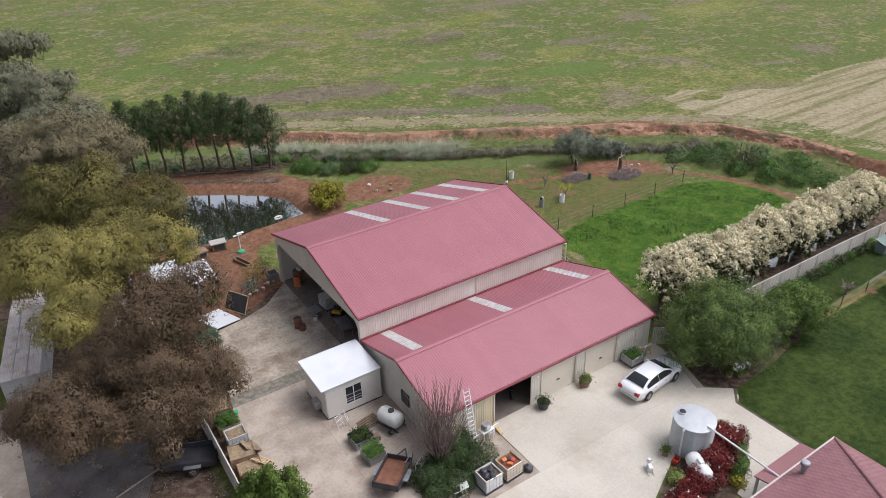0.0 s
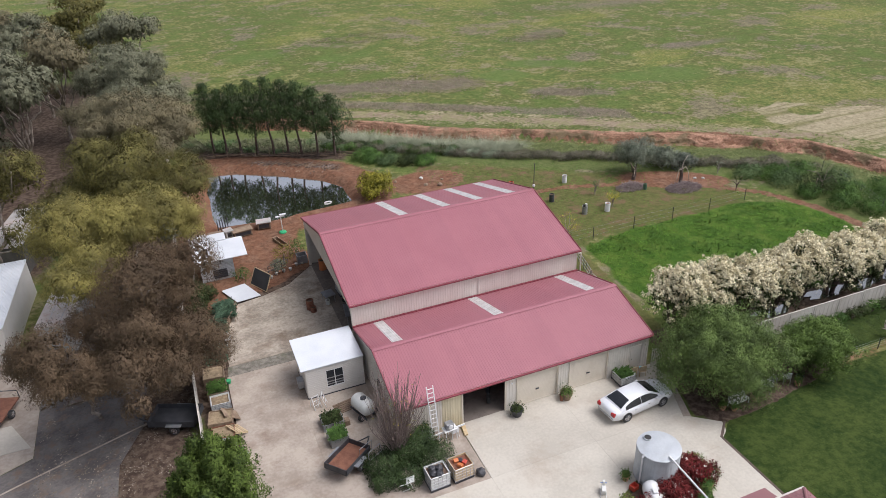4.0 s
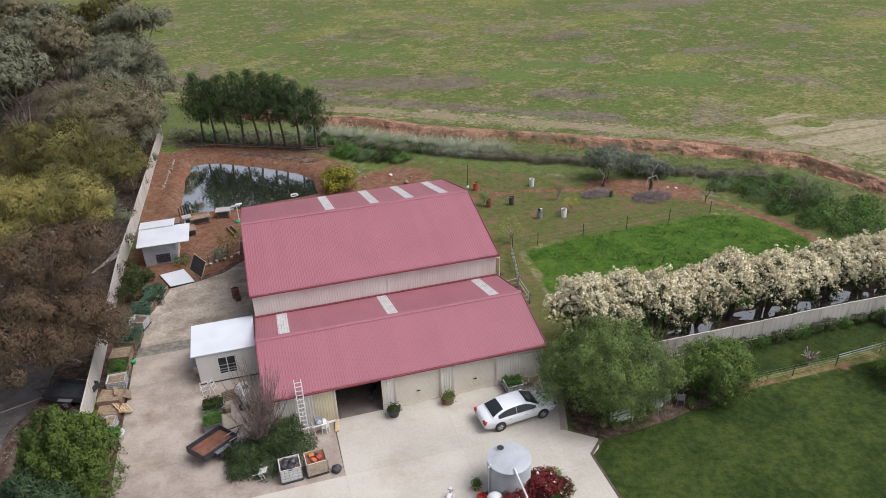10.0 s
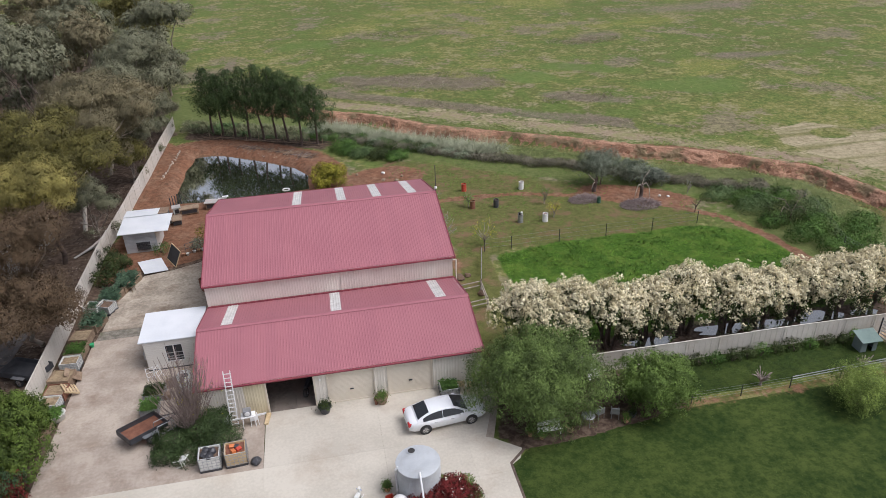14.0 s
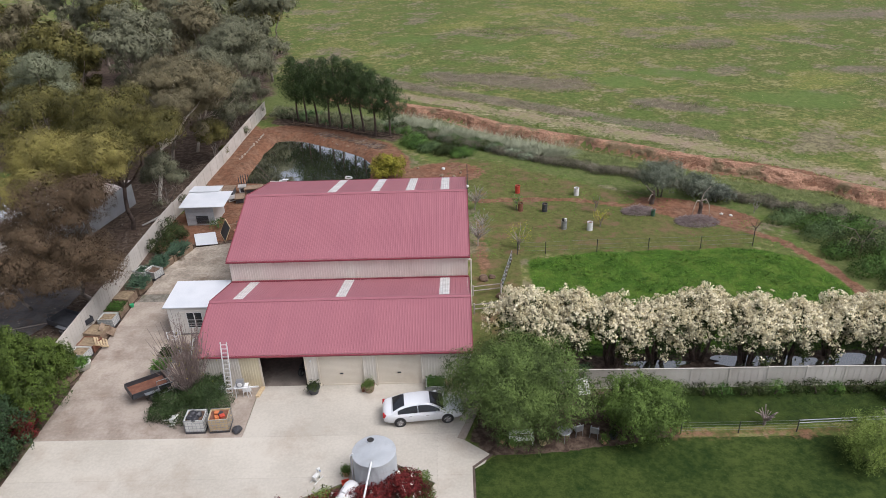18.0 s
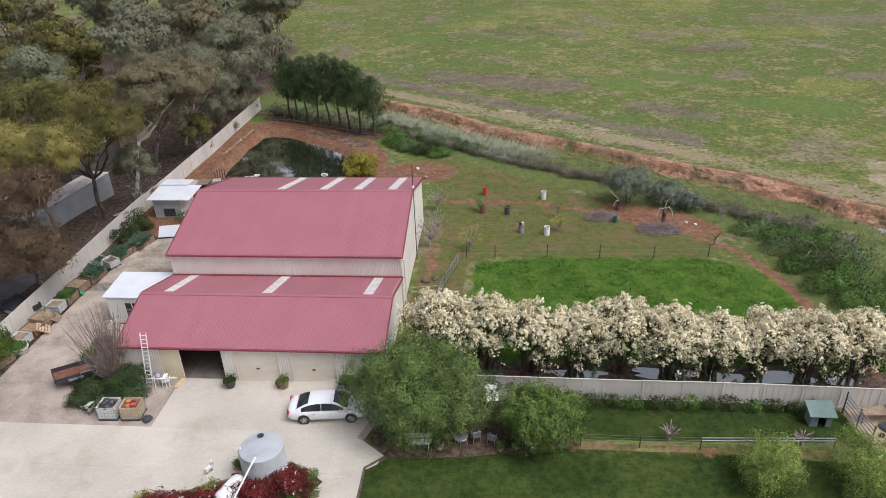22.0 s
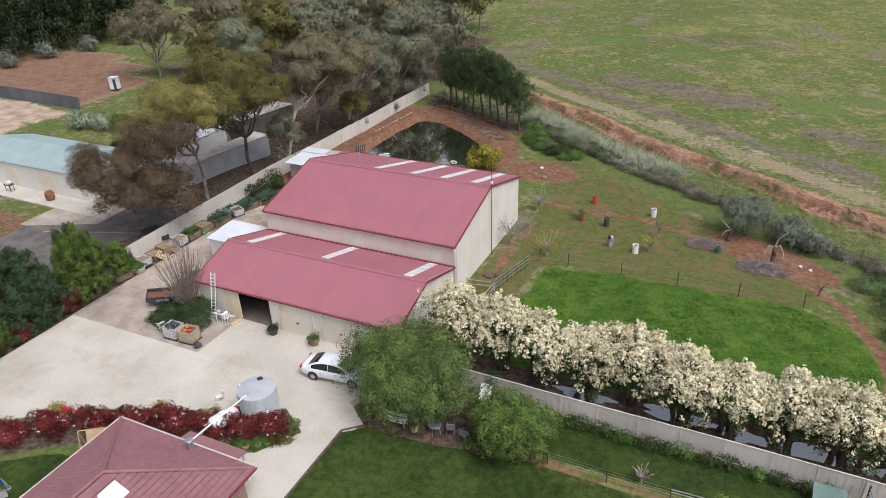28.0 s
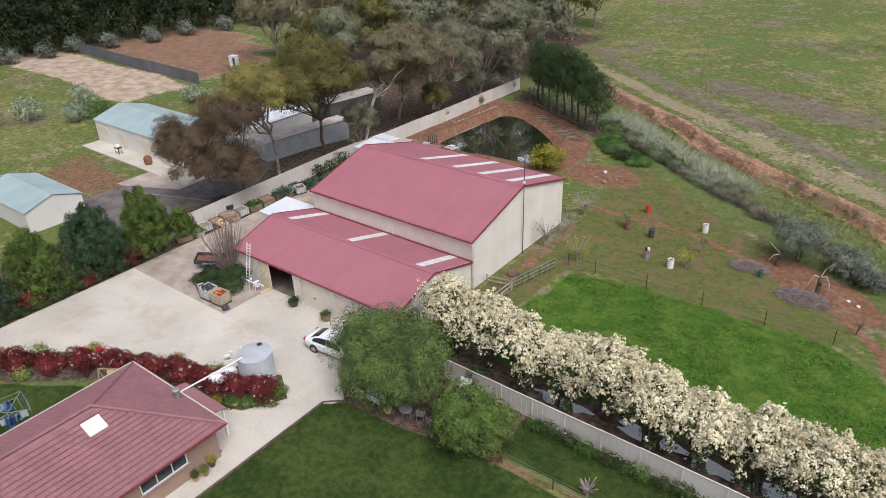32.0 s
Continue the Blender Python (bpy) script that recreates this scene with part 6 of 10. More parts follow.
def conifer(x, y, h, r, material, seed, label, name="conifer", n=26000, group="conifers along the fence", foot=0.5):
    rs = np.random.RandomState(seed)
    t = thing(name, pose(x, y, gz(x, y) - 0.05), label, "tree", group)
    limbs(t, bark_dark, [(wander(rs, (0, 0, -0.2), (0, 0, h * 0.7), 3, 0.05), 0.14, 0.05)])
    # several upright spires grown together, egg-shaped as a whole
    k_ = h / 6.0 if h > 8 else 1.0
    per = 32
    m = n // per
    nj = 11
    ang = np.arange(nj) * 2.399 + rs.rand()
    off = np.sqrt((np.arange(nj) + 0.15) / nj) * r * 0.6
    top = h * (1.0 - 0.42 * (off / (r * 0.6)) ** 1.4 * (0.55 + 0.6 * rs.rand(nj)))
    j = rs.randint(nj, size=m)
    f = rs.rand(m) ** 0.85
    a = rs.rand(m) * math.tau
    prof = r * 0.47 * np.clip(1.05 - f ** 1.5, 0.05, 1) * np.minimum(1, 0.62 + 2.4 * f) * (0.86 + 0.18 * np.sin(a * 3 + f * 12 + j) + 0.12 * rs.normal(size=m))
    rad = prof * (0.8 + 0.2 * rs.rand(m) ** 0.5)
    c = np.stack([np.cos(ang[j]) * off[j] + np.cos(a) * rad, np.sin(ang[j]) * off[j] + np.sin(a) * rad, foot + (top[j] - foot) * f * 0.97], 1)
    u = np.stack([np.cos(a) * 0.8, np.sin(a) * 0.8, 0.5 + 0.3 * f], 1)
    c, out = clumped(rs, c, u, per, 0.25 * k_ * (1.0 if k_ == 1 else 1.5), 1.5, 0.0)
    leaf_mesh("crown", c, out, (0.17 if k_ == 1 else 0.3) * k_, 0.34, -1.4, seed + 1, material, t, loose=0.5)
    return t


conifer(6.1, 25.0, 6.8, 3.2, leaf_conifer, 80, "bushy yellow-green conifer at the corner of the yard", n=40000)
conifer(5.2, 20.2, 6.7, 3.8, leaf_conifer_dark, 81, "dark blue-green conifer beside the driveway", n=46000)
conifer(5.1, 15.0, 6.3, 3.3, leaf_conifer, 82, "yellow-green conifer beside the driveway", n=36000)
conifer(5.4, 10.2, 6.2, 3.1, leaf_conifer_dark, 83, "dark green conifer beside the driveway")
conifer(5.4, 5.6, 6.0, 3.0, leaf_conifer, 84, "yellow-green conifer beside the driveway")
conifer(6.4, 28.6, 3.4, 1.5, leaf_conifer, 85, "low yellow-green conifer beside the fence", n=9000, foot=0.1)


def bush(name, x, y, blobs, material, seed, label, n, size=0.2, aspect=0.4, droop=0.1, stems=4, bark=bark_dark, z=None, group="", cat="shrub", spray=10, sd=0.14, inner=0.6):
    rs = np.random.RandomState(seed)
    t = thing(name, pose(x, y, (gz(x, y) if z is None else z) - 0.03), label, cat, group)
    if stems:
        limbs(t, bark, [(wander(rs, (rs.normal() * 0.12, rs.normal() * 0.12, -0.1), blobs[i % len(blobs)][:3], 3, 0.12), 0.028 * blobs[0][5] + 0.035, 0.02) for i in range(stems)], "stem")
    m = n // spray
    c, u = shell_points(rs, blobs, m, inner)
    c, out = clumped(rs, c, u, spray, sd * 1.9, 0.9, 0.05)
    c[:, 2] = np.maximum(c[:, 2], 0.02)
    leaf_mesh("foliage", c, out, size, aspect, droop, seed + 1, material, t)
    return t


def lobes_for(rs, rx, ry, h, n, z0=0.0):
    out = []
    for i in range(n):
        a, q = i * 2.399, math.sqrt((i + 0.5) / n) * 0.72
        s = 0.42 + 0.16 * rs.rand()
        zc = z0 + (h - z0) * (0.62 - 0.30 * q * q + 0.08 * rs.normal())
        out.append((rx * q * math.cos(a), ry * q * math.sin(a), zc, rx * s, ry * s, (h - z0) * 0.36 * (0.9 + 0.3 * rs.rand())))
        if i % 2:
            out.append((rx * q * 1.15 * math.cos(a), ry * q * 1.15 * math.sin(a), z0 + (h - z0) * 0.3, rx * s * 0.9, ry * s * 0.9, (h - z0) * 0.3))
    return out



def knobs(rs, blobs, n, f=0.42):
    """Smaller lobes budding from larger ones."""
    out = list(blobs)
    for b_ in blobs:
        for _ in range(n):
            u = rs.normal(size=3)
            u /= np.linalg.norm(u)
            u[2] = abs(u[2]) * 0.9 - 0.25
            s = f * (0.7 + 0.6 * rs.rand())
            out.append((b_[0] + u[0] * b_[3] * 0.85, b_[1] + u[1] * b_[4] * 0.85, b_[2] + u[2] * b_[5] * 0.85, b_[3] * s, b_[4] * s, b_[5] * s))
    return out


rs = np.random.RandomState(7)
bush("pepper_tree", 38.5, 23.0, knobs(rs, lobes_for(rs, 3.9, 3.4, 5.4, 19, 0.5)[::1], 3, 0.36), leaf_willow, 101, "broad feathery green tree overhanging the garden bed", 116000, 0.135, 0.32, 1.2, 5, cat="tree", spray=40, sd=0.23, inner=0.82)
bush("round_shrub", 45.8, 22.0, knobs(rs, lobes_for(rs, 2.45, 2.2, 3.5, 11, 0.2), 4), leaf_bush, 102, "dense rounded green shrub at the lawn's edge", 42000, 0.13, 0.42, 0.3, 4, spray=28, sd=0.16, inner=0.82)
bush("yellow_shrub", 27.0, 63.6, lobes_for(rs, 2.0, 1.9, 2.7, 9, 0.3), leaf_yellow, 103, "yellow-green shrub beside the pond", 7000, 0.2, 0.45)
for k, (x, y, r, h) in enumerate([(58.1, 19.2, 1.7, 2.9), (63.2, 19.2, 2.0, 3.0)]):
    bush("garden_shrub", x, y, lobes_for(rs, r, r, h, 9, 0.2), leaf_bright, 110 + k, "bright light-green feathery garden shrub", 19000, 0.12, 0.24, 0.2, 3, group="shrubs on the lawn")
bush("olive_tree", 56.2, 57.0, lobes_for(rs, 2.2, 2.0, 4.0, 11, 1.3), leaf_olive, 112, "silver-grey olive tree beside the creek scrub", 16000, 0.17, 0.28, cat="tree", z=-0.5, spray=16, sd=0.18, inner=0.8)
bush("olive_shrub", 60.2, 57.0, lobes_for(rs, 2.0, 1.5, 2.5, 8, 0.3), leaf_olive, 113, "silver-grey shrub beside the creek", 6500, 0.2, 0.3, z=-0.5)
bush("saltbush", 61.8, 55.4, lobes_for(rs, 1.5, 1.2, 2.0, 6, 0.2), leaf_silver, 114, "low silver-grey saltbush beside the creek", 4000, 0.2, 0.3, z=-0.5)
bush("creeping_juniper", 17.1, 24.9, [(-1.6, 0.4, 0.4, 1.2, 1.0, 0.6), (0.2, 0.8, 0.6, 1.3, 1.1, 0.8), (1.2, -0.3, 0.5, 1.2, 1.0, 0.7), (-0.4, -0.9, 0.35, 1.3, 0.9, 0.5), (0.9, 1.2, 0.7, 1.0, 0.8, 0.8), (-1.9, -0.7, 0.3, 0.9, 0.8, 0.45)], leaf_juniper, 115, "dark green spreading juniper between the trailer and the shed", 24000, 0.17, 0.2, -0.8, 6)
bush("garden_shrub", 42.9, 26.3, lobes_for(rs, 0.7, 0.6, 1.7, 4, 0.1), leaf_conifer_dark, 116, "small dark conifer shrub against the fence", 1800, 0.16, 0.3, 0, 1)

# bare twiggy shrub
tw = thing("bare_shrub", pose(16.6, 26.1, 0.0), "leafless many-stemmed grey shrub", "shrub")
rs = np.random.RandomState(9)
bm = B()
for k in range(120):
    a, s = rs.rand() * math.tau, 0.3 + 1.9 * rs.rand()
    top = (math.cos(a) * s, math.sin(a) * s, 3.2 + 2.9 * rs.rand())
    pts = wander(rs, (math.cos(a) * 0.15, math.sin(a) * 0.15, 0.0), top, 5, 0.07)
    for j in range(5):
        tube(bm, pts[j], pts[j + 1], 0.036 - 0.0055 * j, 0.036 - 0.0055 * (j + 1), 4, False)
    for _ in range(5):
        j = rs.randint(2, 5)
        q = np.array(pts[j]) + rs.normal(size=3) * 0.2 + np.array([0, 0, 0.5])
        tube(bm, pts[j], tuple(q), 0.013, 0.006, 3, False)
part("stem", bm, bark_twig, tw)
c = rs.normal(size=(160, 3)) * np.array([0.7, 0.7, 0.7]) + np.array([0.5, 0, 3.4])
leaf_mesh("last_leaves", c, np.zeros((160, 3)), 0.1, 0.5, 0.2, 3, leaf_yellow, tw)

# ---- white-flowering hedge ----
def flowering_tree(x, y, seed, h, r):
    rs = np.random.RandomState(seed)
    t = thing("flowering_hedge_tree", pose(x, y, gz(x, y) - 0.03), "tall hedge shrub covered in cream-white flower heads", "tree", "flowering hedge above the garden fence")
    blobs = []
    for i in range(9):
        a, q = i * 2.399 + seed, math.sqrt((i + 0.5) / 9)
        s = 0.62 + 0.2 * rs.rand()
        blobs.append((r * 0.86 * q * math.cos(a), 1.25 * q * math.sin(a), h * (0.70 - 0.15 * q * q + 0.04 * rs.normal()), r * (0.40 + 0.2 * rs.rand()) * s / 0.7, 0.95 * s / 0.7, h * (0.19 + 0.1 * rs.rand())))
    for i in range(2):
        blobs.append((r * 0.95 * (rs.rand() * 2 - 1), -1.25 + 0.5 * rs.rand(), h * (0.32 + 0.2 * rs.rand()), 0.6, 0.5, 0.8))
    # sprays hanging down towards the fence
    for i in range(3):
        hx_, top_ = r * (rs.rand() * 1.8 - 0.9), h * 0.5
        for j in range(2 + rs.randint(3)):
            blobs.append((hx_ + 0.12 * rs.normal(), -1.3 - 0.08 * j + 0.1 * rs.normal(), top_ - 0.55 * j, 0.36 - 0.04 * j, 0.32, 0.42))
    limbs(t, bark_dark, [(wander(rs, (0.35 * math.cos(k * 1.3), 0.25 * math.sin(k * 1.3), -0.1), (r * 0.5 * math.cos(k * 1.3), 0.6 * math.sin(k * 1.3), h * 0.62), 3, 0.12), 0.13, 0.06) for k in range(8)], "stem")
    c, u = shell_points(rs, [(*b_[:3], b_[3] * 0.84, b_[4] * 0.84, b_[5] * 0.84) for b_ in blobs], 600, 0.5, 0.6)
    c = np.repeat(c, 8, 0) + rs.normal(size=(4800, 3)) * 0.15
    leaf_mesh("foliage", c, np.repeat(u, 8, 0) * 0.5, 0.20, 0.5, 0.1, seed + 1, leaf_hedge, t)
    # flower heads: each a small dome of florets
    c, u = shell_points(rs, blobs, 2900, 0.94, 0.5)
    keep = (u[:, 2] > -0.45) & (rs.rand(len(u)) < -0.06 + 1.15 * (0.5 + 0.5 * np.sin(c[:, 0] * 3.1 + seed) * np.sin(c[:, 2] * 2.7 + seed * 2)) + 0.4 * u[:, 2] + 1.1 * (np.minimum(c[:, 2] / h, 0.7) - 0.62))
    keep &= (c[:, 2] > h * 0.46) | (rs.rand(len(u)) < 0.35)
    c, u = c[keep], u[keep]
    m = 12
    off = rs.normal(size=(len(c) * m, 3))
    off /= np.linalg.norm(off, axis=1)[:, None]
    up = np.repeat(u * 0.85 + np.array([0, 0, 0.2]), m, 0)
    off += up * 0.8
    off /= np.linalg.norm(off, axis=1)[:, None]
    rad = np.repeat(0.09 + 0.11 * rs.rand(len(c)), m)[:, None]
    leaf_mesh("blossom", np.repeat(c, m, 0) + off * rad, off * 2.4, 0.105, 0.95, 0.0, seed + 2, flower_cream, t, "clusters of cream-white blossom")
    return t


hx = 39.4
for k in range(10):
    flowering_tree(hx, 28.7 + 0.25 * math.sin(k * 2.1), 200 + k, 5.7 + 0.4 * math.sin(k * 1.7) - 0.08 * k + (0.6 if k == 0 else 0), 1.98)
    hx += 3.03 + 0.2 * math.sin(k * 3.3)

flowering_tree(70.6, 20.6, 240, 2.9, 1.3)

# ---- red photinia hedge with white roses ----
ph = [(12.2, 7.6), (14.0, 8.9), (16.0, 10.3), (18.0, 11.8), (20.2, 13.2), (22.6, 14.3), (25.0, 15.2), (27.4, 15.9), (29.6, 16.5), (31.2, 17.3)]
for k, (x, y) in enumerate(ph):
    h = 1.25 + 0.2 * math.sin(k * 2.3)
    t = bush("photinia_shrub", x, y, lobes_for(np.random.RandomState(300 + k), 1.45, 1.05, h, 6, 0.05), leaf_photinia, 300 + k, "dark red-leaved photinia shrub in the driveway bed", 5000, 0.12, 0.5, 0.0, 3, group="red hedge beside the driveway", sd=0.1)
    rs = np.random.RandomState(400 + k)
    c, u = shell_points(rs, lobes_for(np.random.RandomState(300 + k), 1.52, 1.12, h + 0.06, 6, 0.05), 34, 1.0)
    c = np.repeat(c, 8, 0) + rs.normal(size=(272, 3)) * 0.045
    leaf_mesh("rose_bloom", c, np.repeat(u, 8, 0), 0.07, 0.9, 0, 3, rose_white, t, "scattered white roses", kind="stuff")
for k, (x, y, s, m_) in enumerate([(17.0, 13.1, 0.5, leaf_yellow), (13.6, 10.6, 0.5, leaf_bright), (23.5, 15.9, 0.55, leaf_yellow), (32.2, 18.0, 0.6, leaf_bush), (32.6, 17.0, 0.5, leaf_bush), (26.9, 16.9, 0.5, leaf_bright), (31.2, 15.9, 0.35, leaf_weed), (31.9, 16.4, 0.35, leaf_weed), (30.4, 15.3, 0.4, leaf_weed), (29.6, 14.8, 0.35, leaf_yellow), (15.6, 8.4, 0.6, leaf_bright)]):
    bush("bed_plant", x, y, [(0, 0, s * 0.6, s, s, s * 0.7), (s * 0.4, 0.1, s * 0.4, s * 0.6, s * 0.6, s * 0.5)], m_, 420 + k, "leafy green plant in the driveway bed", 500, 0.2, 0.25, -0.1, 0, group="bed plants", spray=5)

for k, (x, y, h) in enumerate([(6.9, 22.6, 1.9), (6.6, 18.4, 1.2), (6.4, 13.6, 1.7)]):
    bush("photinia_shrub", x, y, lobes_for(np.random.RandomState(330 + k), 0.9, 0.9, h, 6, 0.05), leaf_photinia, 330 + k, "dark red-leaved photinia shrub between the conifers", 3600, 0.12, 0.5, 0.0, 3, group="red shrubs under the conifers", sd=0.1)
for k in range(9):
    y = 8.4 + 1.75 * k
    bush("hedge_shrub", 7.0, y, [(0, 0, 0.3, 0.55, 0.9, 0.38), (0.1, 0.5, 0.25, 0.45, 0.6, 0.3)], leaf_hedge, 350 + k, "low dark green shrub under the conifers", 1500, 0.13, 0.5, 0.0, 0, group="low shrubs beside the driveway", sd=0.1)

# ---- car ----
def wheel(parent, x, y, side, r=0.335):
    bm = B()
    lathe(bm, [(r * 0.62, -0.1), (r * 0.92, -0.11), (r, -0.07), (r, 0.07), (r * 0.92, 0.11), (r * 0.62, 0.1)], 22)
    bmesh.ops.transform(bm, matrix=pose(x, y, r, 90), verts=bm.verts)
    ty = part("wheel", bm, tyre_black, parent)
    bm = B()
    lathe(bm, [(0.03, 0.07), (r * 0.55, 0.085), (r * 0.64, 0.105), (r * 0.66, 0.1)], 20)
    for k in range(5):
        bx(bm, -0.03, 0.0, 0.09, 0.03, r * 0.6, 0.115, pose(0, 0, 0, 0, 0, 72 * k))
    bmesh.ops.transform(bm, matrix=pose(x, y, r, 90 if side < 0 else -90), verts=bm.verts)
    part("rim", bm, chrome, ty, "silver alloy rim")
    return ty


car = thing("sedan_car", pose(32.33, 23.73, 0.02, 0, 0, 5.7), "white four-door sedan parked on the concrete", "car")
bm = B()
rings = []
for x, w, zl, zb in ((-2.56, 0.62, 0.42, 0.72), (-2.5, 0.80, 0.32, 0.90), (-2.2, 0.90, 0.25, 1.0), (-1.6, 0.935, 0.22, 1.01), (-0.8, 0.945, 0.22, 0.97), (0.4, 0.945, 0.22, 0.95), (1.1, 0.94, 0.22, 0.94), (1.7, 0.925, 0.22, 0.88), (2.2, 0.88, 0.24, 0.80), (2.5, 0.74, 0.3, 0.70), (2.6, 0.55, 0.38, 0.60)):
    rings.append([(x, -w * 0.86, zl), (x, -w, zl + 0.14), (x, -w * 1.0, zb - 0.22), (x, -w * 0.965, zb - 0.07), (x, -w * 0.85, zb), (x, 0, zb + 0.035), (x, w * 0.85, zb), (x, w * 0.965, zb - 0.07), (x, w, zb - 0.22), (x, w, zl + 0.14), (x, w * 0.86, zl)])
loft(bm, rings)
bmesh.ops.subdivide_edges(bm, edges=[e for e in bm.edges if abs(e.verts[0].co.x - e.verts[1].co.x) > 0.2], cuts=1, smooth=0.6)
body = part("body", bm, car_white, car, "glossy white body", True)
def lerp_at(x, table):
    for (x0, v0), (x1, v1) in zip(table, table[1:]):
        if x <= x1:
            return v0 + (v1 - v0) * (x - x0) / (x1 - x0)
    return table[-1][1]


def roof_z(x):
    return lerp_at(x, [(-2.05, 0.985), (-1.75, 1.15), (-1.4, 1.31), (-1.05, 1.41), (-0.6, 1.465), (-0.1, 1.48), (0.3, 1.455), (0.6, 1.37), (1.0, 1.16), (1.42, 0.94)])


def half_w(x):
    return 0.87 - 0.44 * max(0.0, roof_z(x) - 0.96)


cabin_x = np.linspace(-2.05, 1.42, 26)
bm = B()
loft(bm, [[(x, -0.87, 0.88), (x, -0.88, 0.95), (x, -half_w(x), roof_z(x) - 0.05), (x, -half_w(x) * 0.88, roof_z(x)), (x, 0, roof_z(x) + 0.03), (x, half_w(x) * 0.88, roof_z(x)), (x, half_w(x), roof_z(x) - 0.05), (x, 0.88, 0.95), (x, 0.87, 0.88)] for x in cabin_x])
part("roof", bm, car_white, car, smooth=True)


def screen(x0, x1, name):
    bm = B()
    xs = np.linspace(x0, x1, 8)
    for xa, xb in zip(xs, xs[1:]):
        for i in range(6):
            sa_, sb_ = -1 + i / 3, -1 + (i + 1) / 3
            bm.faces.new([bm.verts.new((x, half_w(x) * 0.84 * q, roof_z(x) + 0.03 * (1 - abs(q) * 0.84) + 0.012)) for x, q in ((xa, sa_), (xb, sa_), (xb, sb_), (xa, sb_))])
    bmesh.ops.remove_doubles(bm, verts=bm.verts, dist=0.001)
    part(name, bm, car_glass, car, "dark tinted glass", True)


screen(-1.92, -1.18, "rear_window")
screen(0.44, 1.30, "windscreen")
for s_ in (-1, 1):
    for x0, x1 in ((-1.62, -0.36), (-0.33, 1.02)):
        bm = B()
        xs = np.linspace(x0, x1, 9)
        for xa, xb in zip(xs, xs[1:]):
            q = []
            for x, f in ((xa, 0.06), (xb, 0.06), (xb, 0.93), (xa, 0.93)):
                q.append(bm.verts.new((x, s_ * (0.88 + (half_w(x) - 0.88) * f + 0.010), 0.95 + (roof_z(x) - 1.0) * f)))
            bm.faces.new(q if s_ < 0 else q[::-1])
        bmesh.ops.remove_doubles(bm, verts=bm.verts, dist=0.001)
        part("side_window", bm, car_glass, car, "dark tinted glass", True)
    bm = B()
    bx(bm, -2.57, s_ * 0.66 - 0.15, 0.68, -2.34, s_ * 0.66 + 0.17, 0.92)
    part("tail_lamp", bevel(bm, 0.03), lamp_red, car, "red tail lamp")
    bm = B()
    bx(bm, 2.3, s_ * 0.62 - 0.15, 0.58, 2.53, s_ * 0.62 + 0.15, 0.72)
    part("headlight", bevel(bm, 0.03), chrome, car)
    bm = B()
    bx(bm, 0.75, s_ * 0.98 - 0.08, 0.93, 0.95, s_ * 0.98 + 0.08, 1.06)
    part("mirror", bevel(bm, 0.03), car_white, car)
    for x in (-1.5, 1.5):
        bm = B()
        lathe(bm, [(0.05, -0.012), (0.385, -0.012), (0.385, 0.012), (0.05, 0.012)], 22)
        bmesh.ops.transform(bm, matrix=pose(x, s_ * 0.945, 0.36, 90), verts=bm.verts)
        part("wheel_arch", bm, tyre_black, car)
        wheel(car, x, s_ * 0.87, s_)
    for x in (-0.95, 0.15):
        bm = B()
        bx(bm, x, s_ * 0.955 - 0.015, 0.76, x + 0.2, s_ * 0.955 + 0.015, 0.79)
        part("door_handle", bm, chrome, car)
bm = B()
bx(bm, -2.585, -0.28, 0.62, -2.545, 0.28, 0.72)
part("number_plate", bm, white_plastic, car, "plain pale number plate")


# ---- tanks, bins, planters ----
def cage_bin(x, y, rz, h, label, fill, shell=None, group="cut-down cage containers", z=0.02):
    t = thing("cage_container", pose(x, y, z, 0, 0, rz), label, "container", group)
    shell = shell or white_plastic
    bm = B()
    for a in ((-0.52, -0.6, -0.48, 0.6), (0.48, -0.6, 0.52, 0.6), (-0.52, -0.6, 0.52, -0.56), (-0.52, 0.56, 0.52, 0.6)):
        bx(bm, a[0], a[1], 0.12, a[2], a[3], h)
    part("liner", bm, shell, t)
    bm = B()
    for zz in np.linspace(0.2, h, 5):
        for p_, q_ in (((-0.54, -0.62), (0.54, -0.62)), ((0.54, -0.62), (0.54, 0.62)), ((0.54, 0.62), (-0.54, 0.62)), ((-0.54, 0.62), (-0.54, -0.62))):
            tube(bm, (*p_, zz), (*q_, zz), 0.013 if zz < h else 0.02, seg=5)
    for k in range(6):
        u = -0.54 + 1.08 * k / 5
        v = -0.62 + 1.24 * k / 5
        for p_ in ((u, -0.62), (u, 0.62), (-0.54, v), (0.54, v)):
            tube(bm, (*p_, 0.12), (*p_, h), 0.012, seg=5)
    part("cage", bm, steel_grey, t)
    bm = B()
    bx(bm, -0.56, -0.64, 0.08, 0.56, 0.64, 0.13)
    for xx in (-0.5, 0, 0.5):
        bx(bm, xx - 0.06, -0.62, 0, xx + 0.06, 0.62, 0.08)
    part("pallet", bm, steel_dark, t)
    if fill is not None:
        bm = B()
        bmesh.ops.create_grid(bm, x_segments=8, y_segments=8, size=1.0)
        for v_ in bm.verts:
            v_.co = Vector((v_.co.x * 0.48, v_.co.y * 0.56, h - 0.12 + 0.07 * noise.noise(v_.co * 2.3 + Vector((x, y, 0)))))
        part("fill", bm, fill, t)
    return t


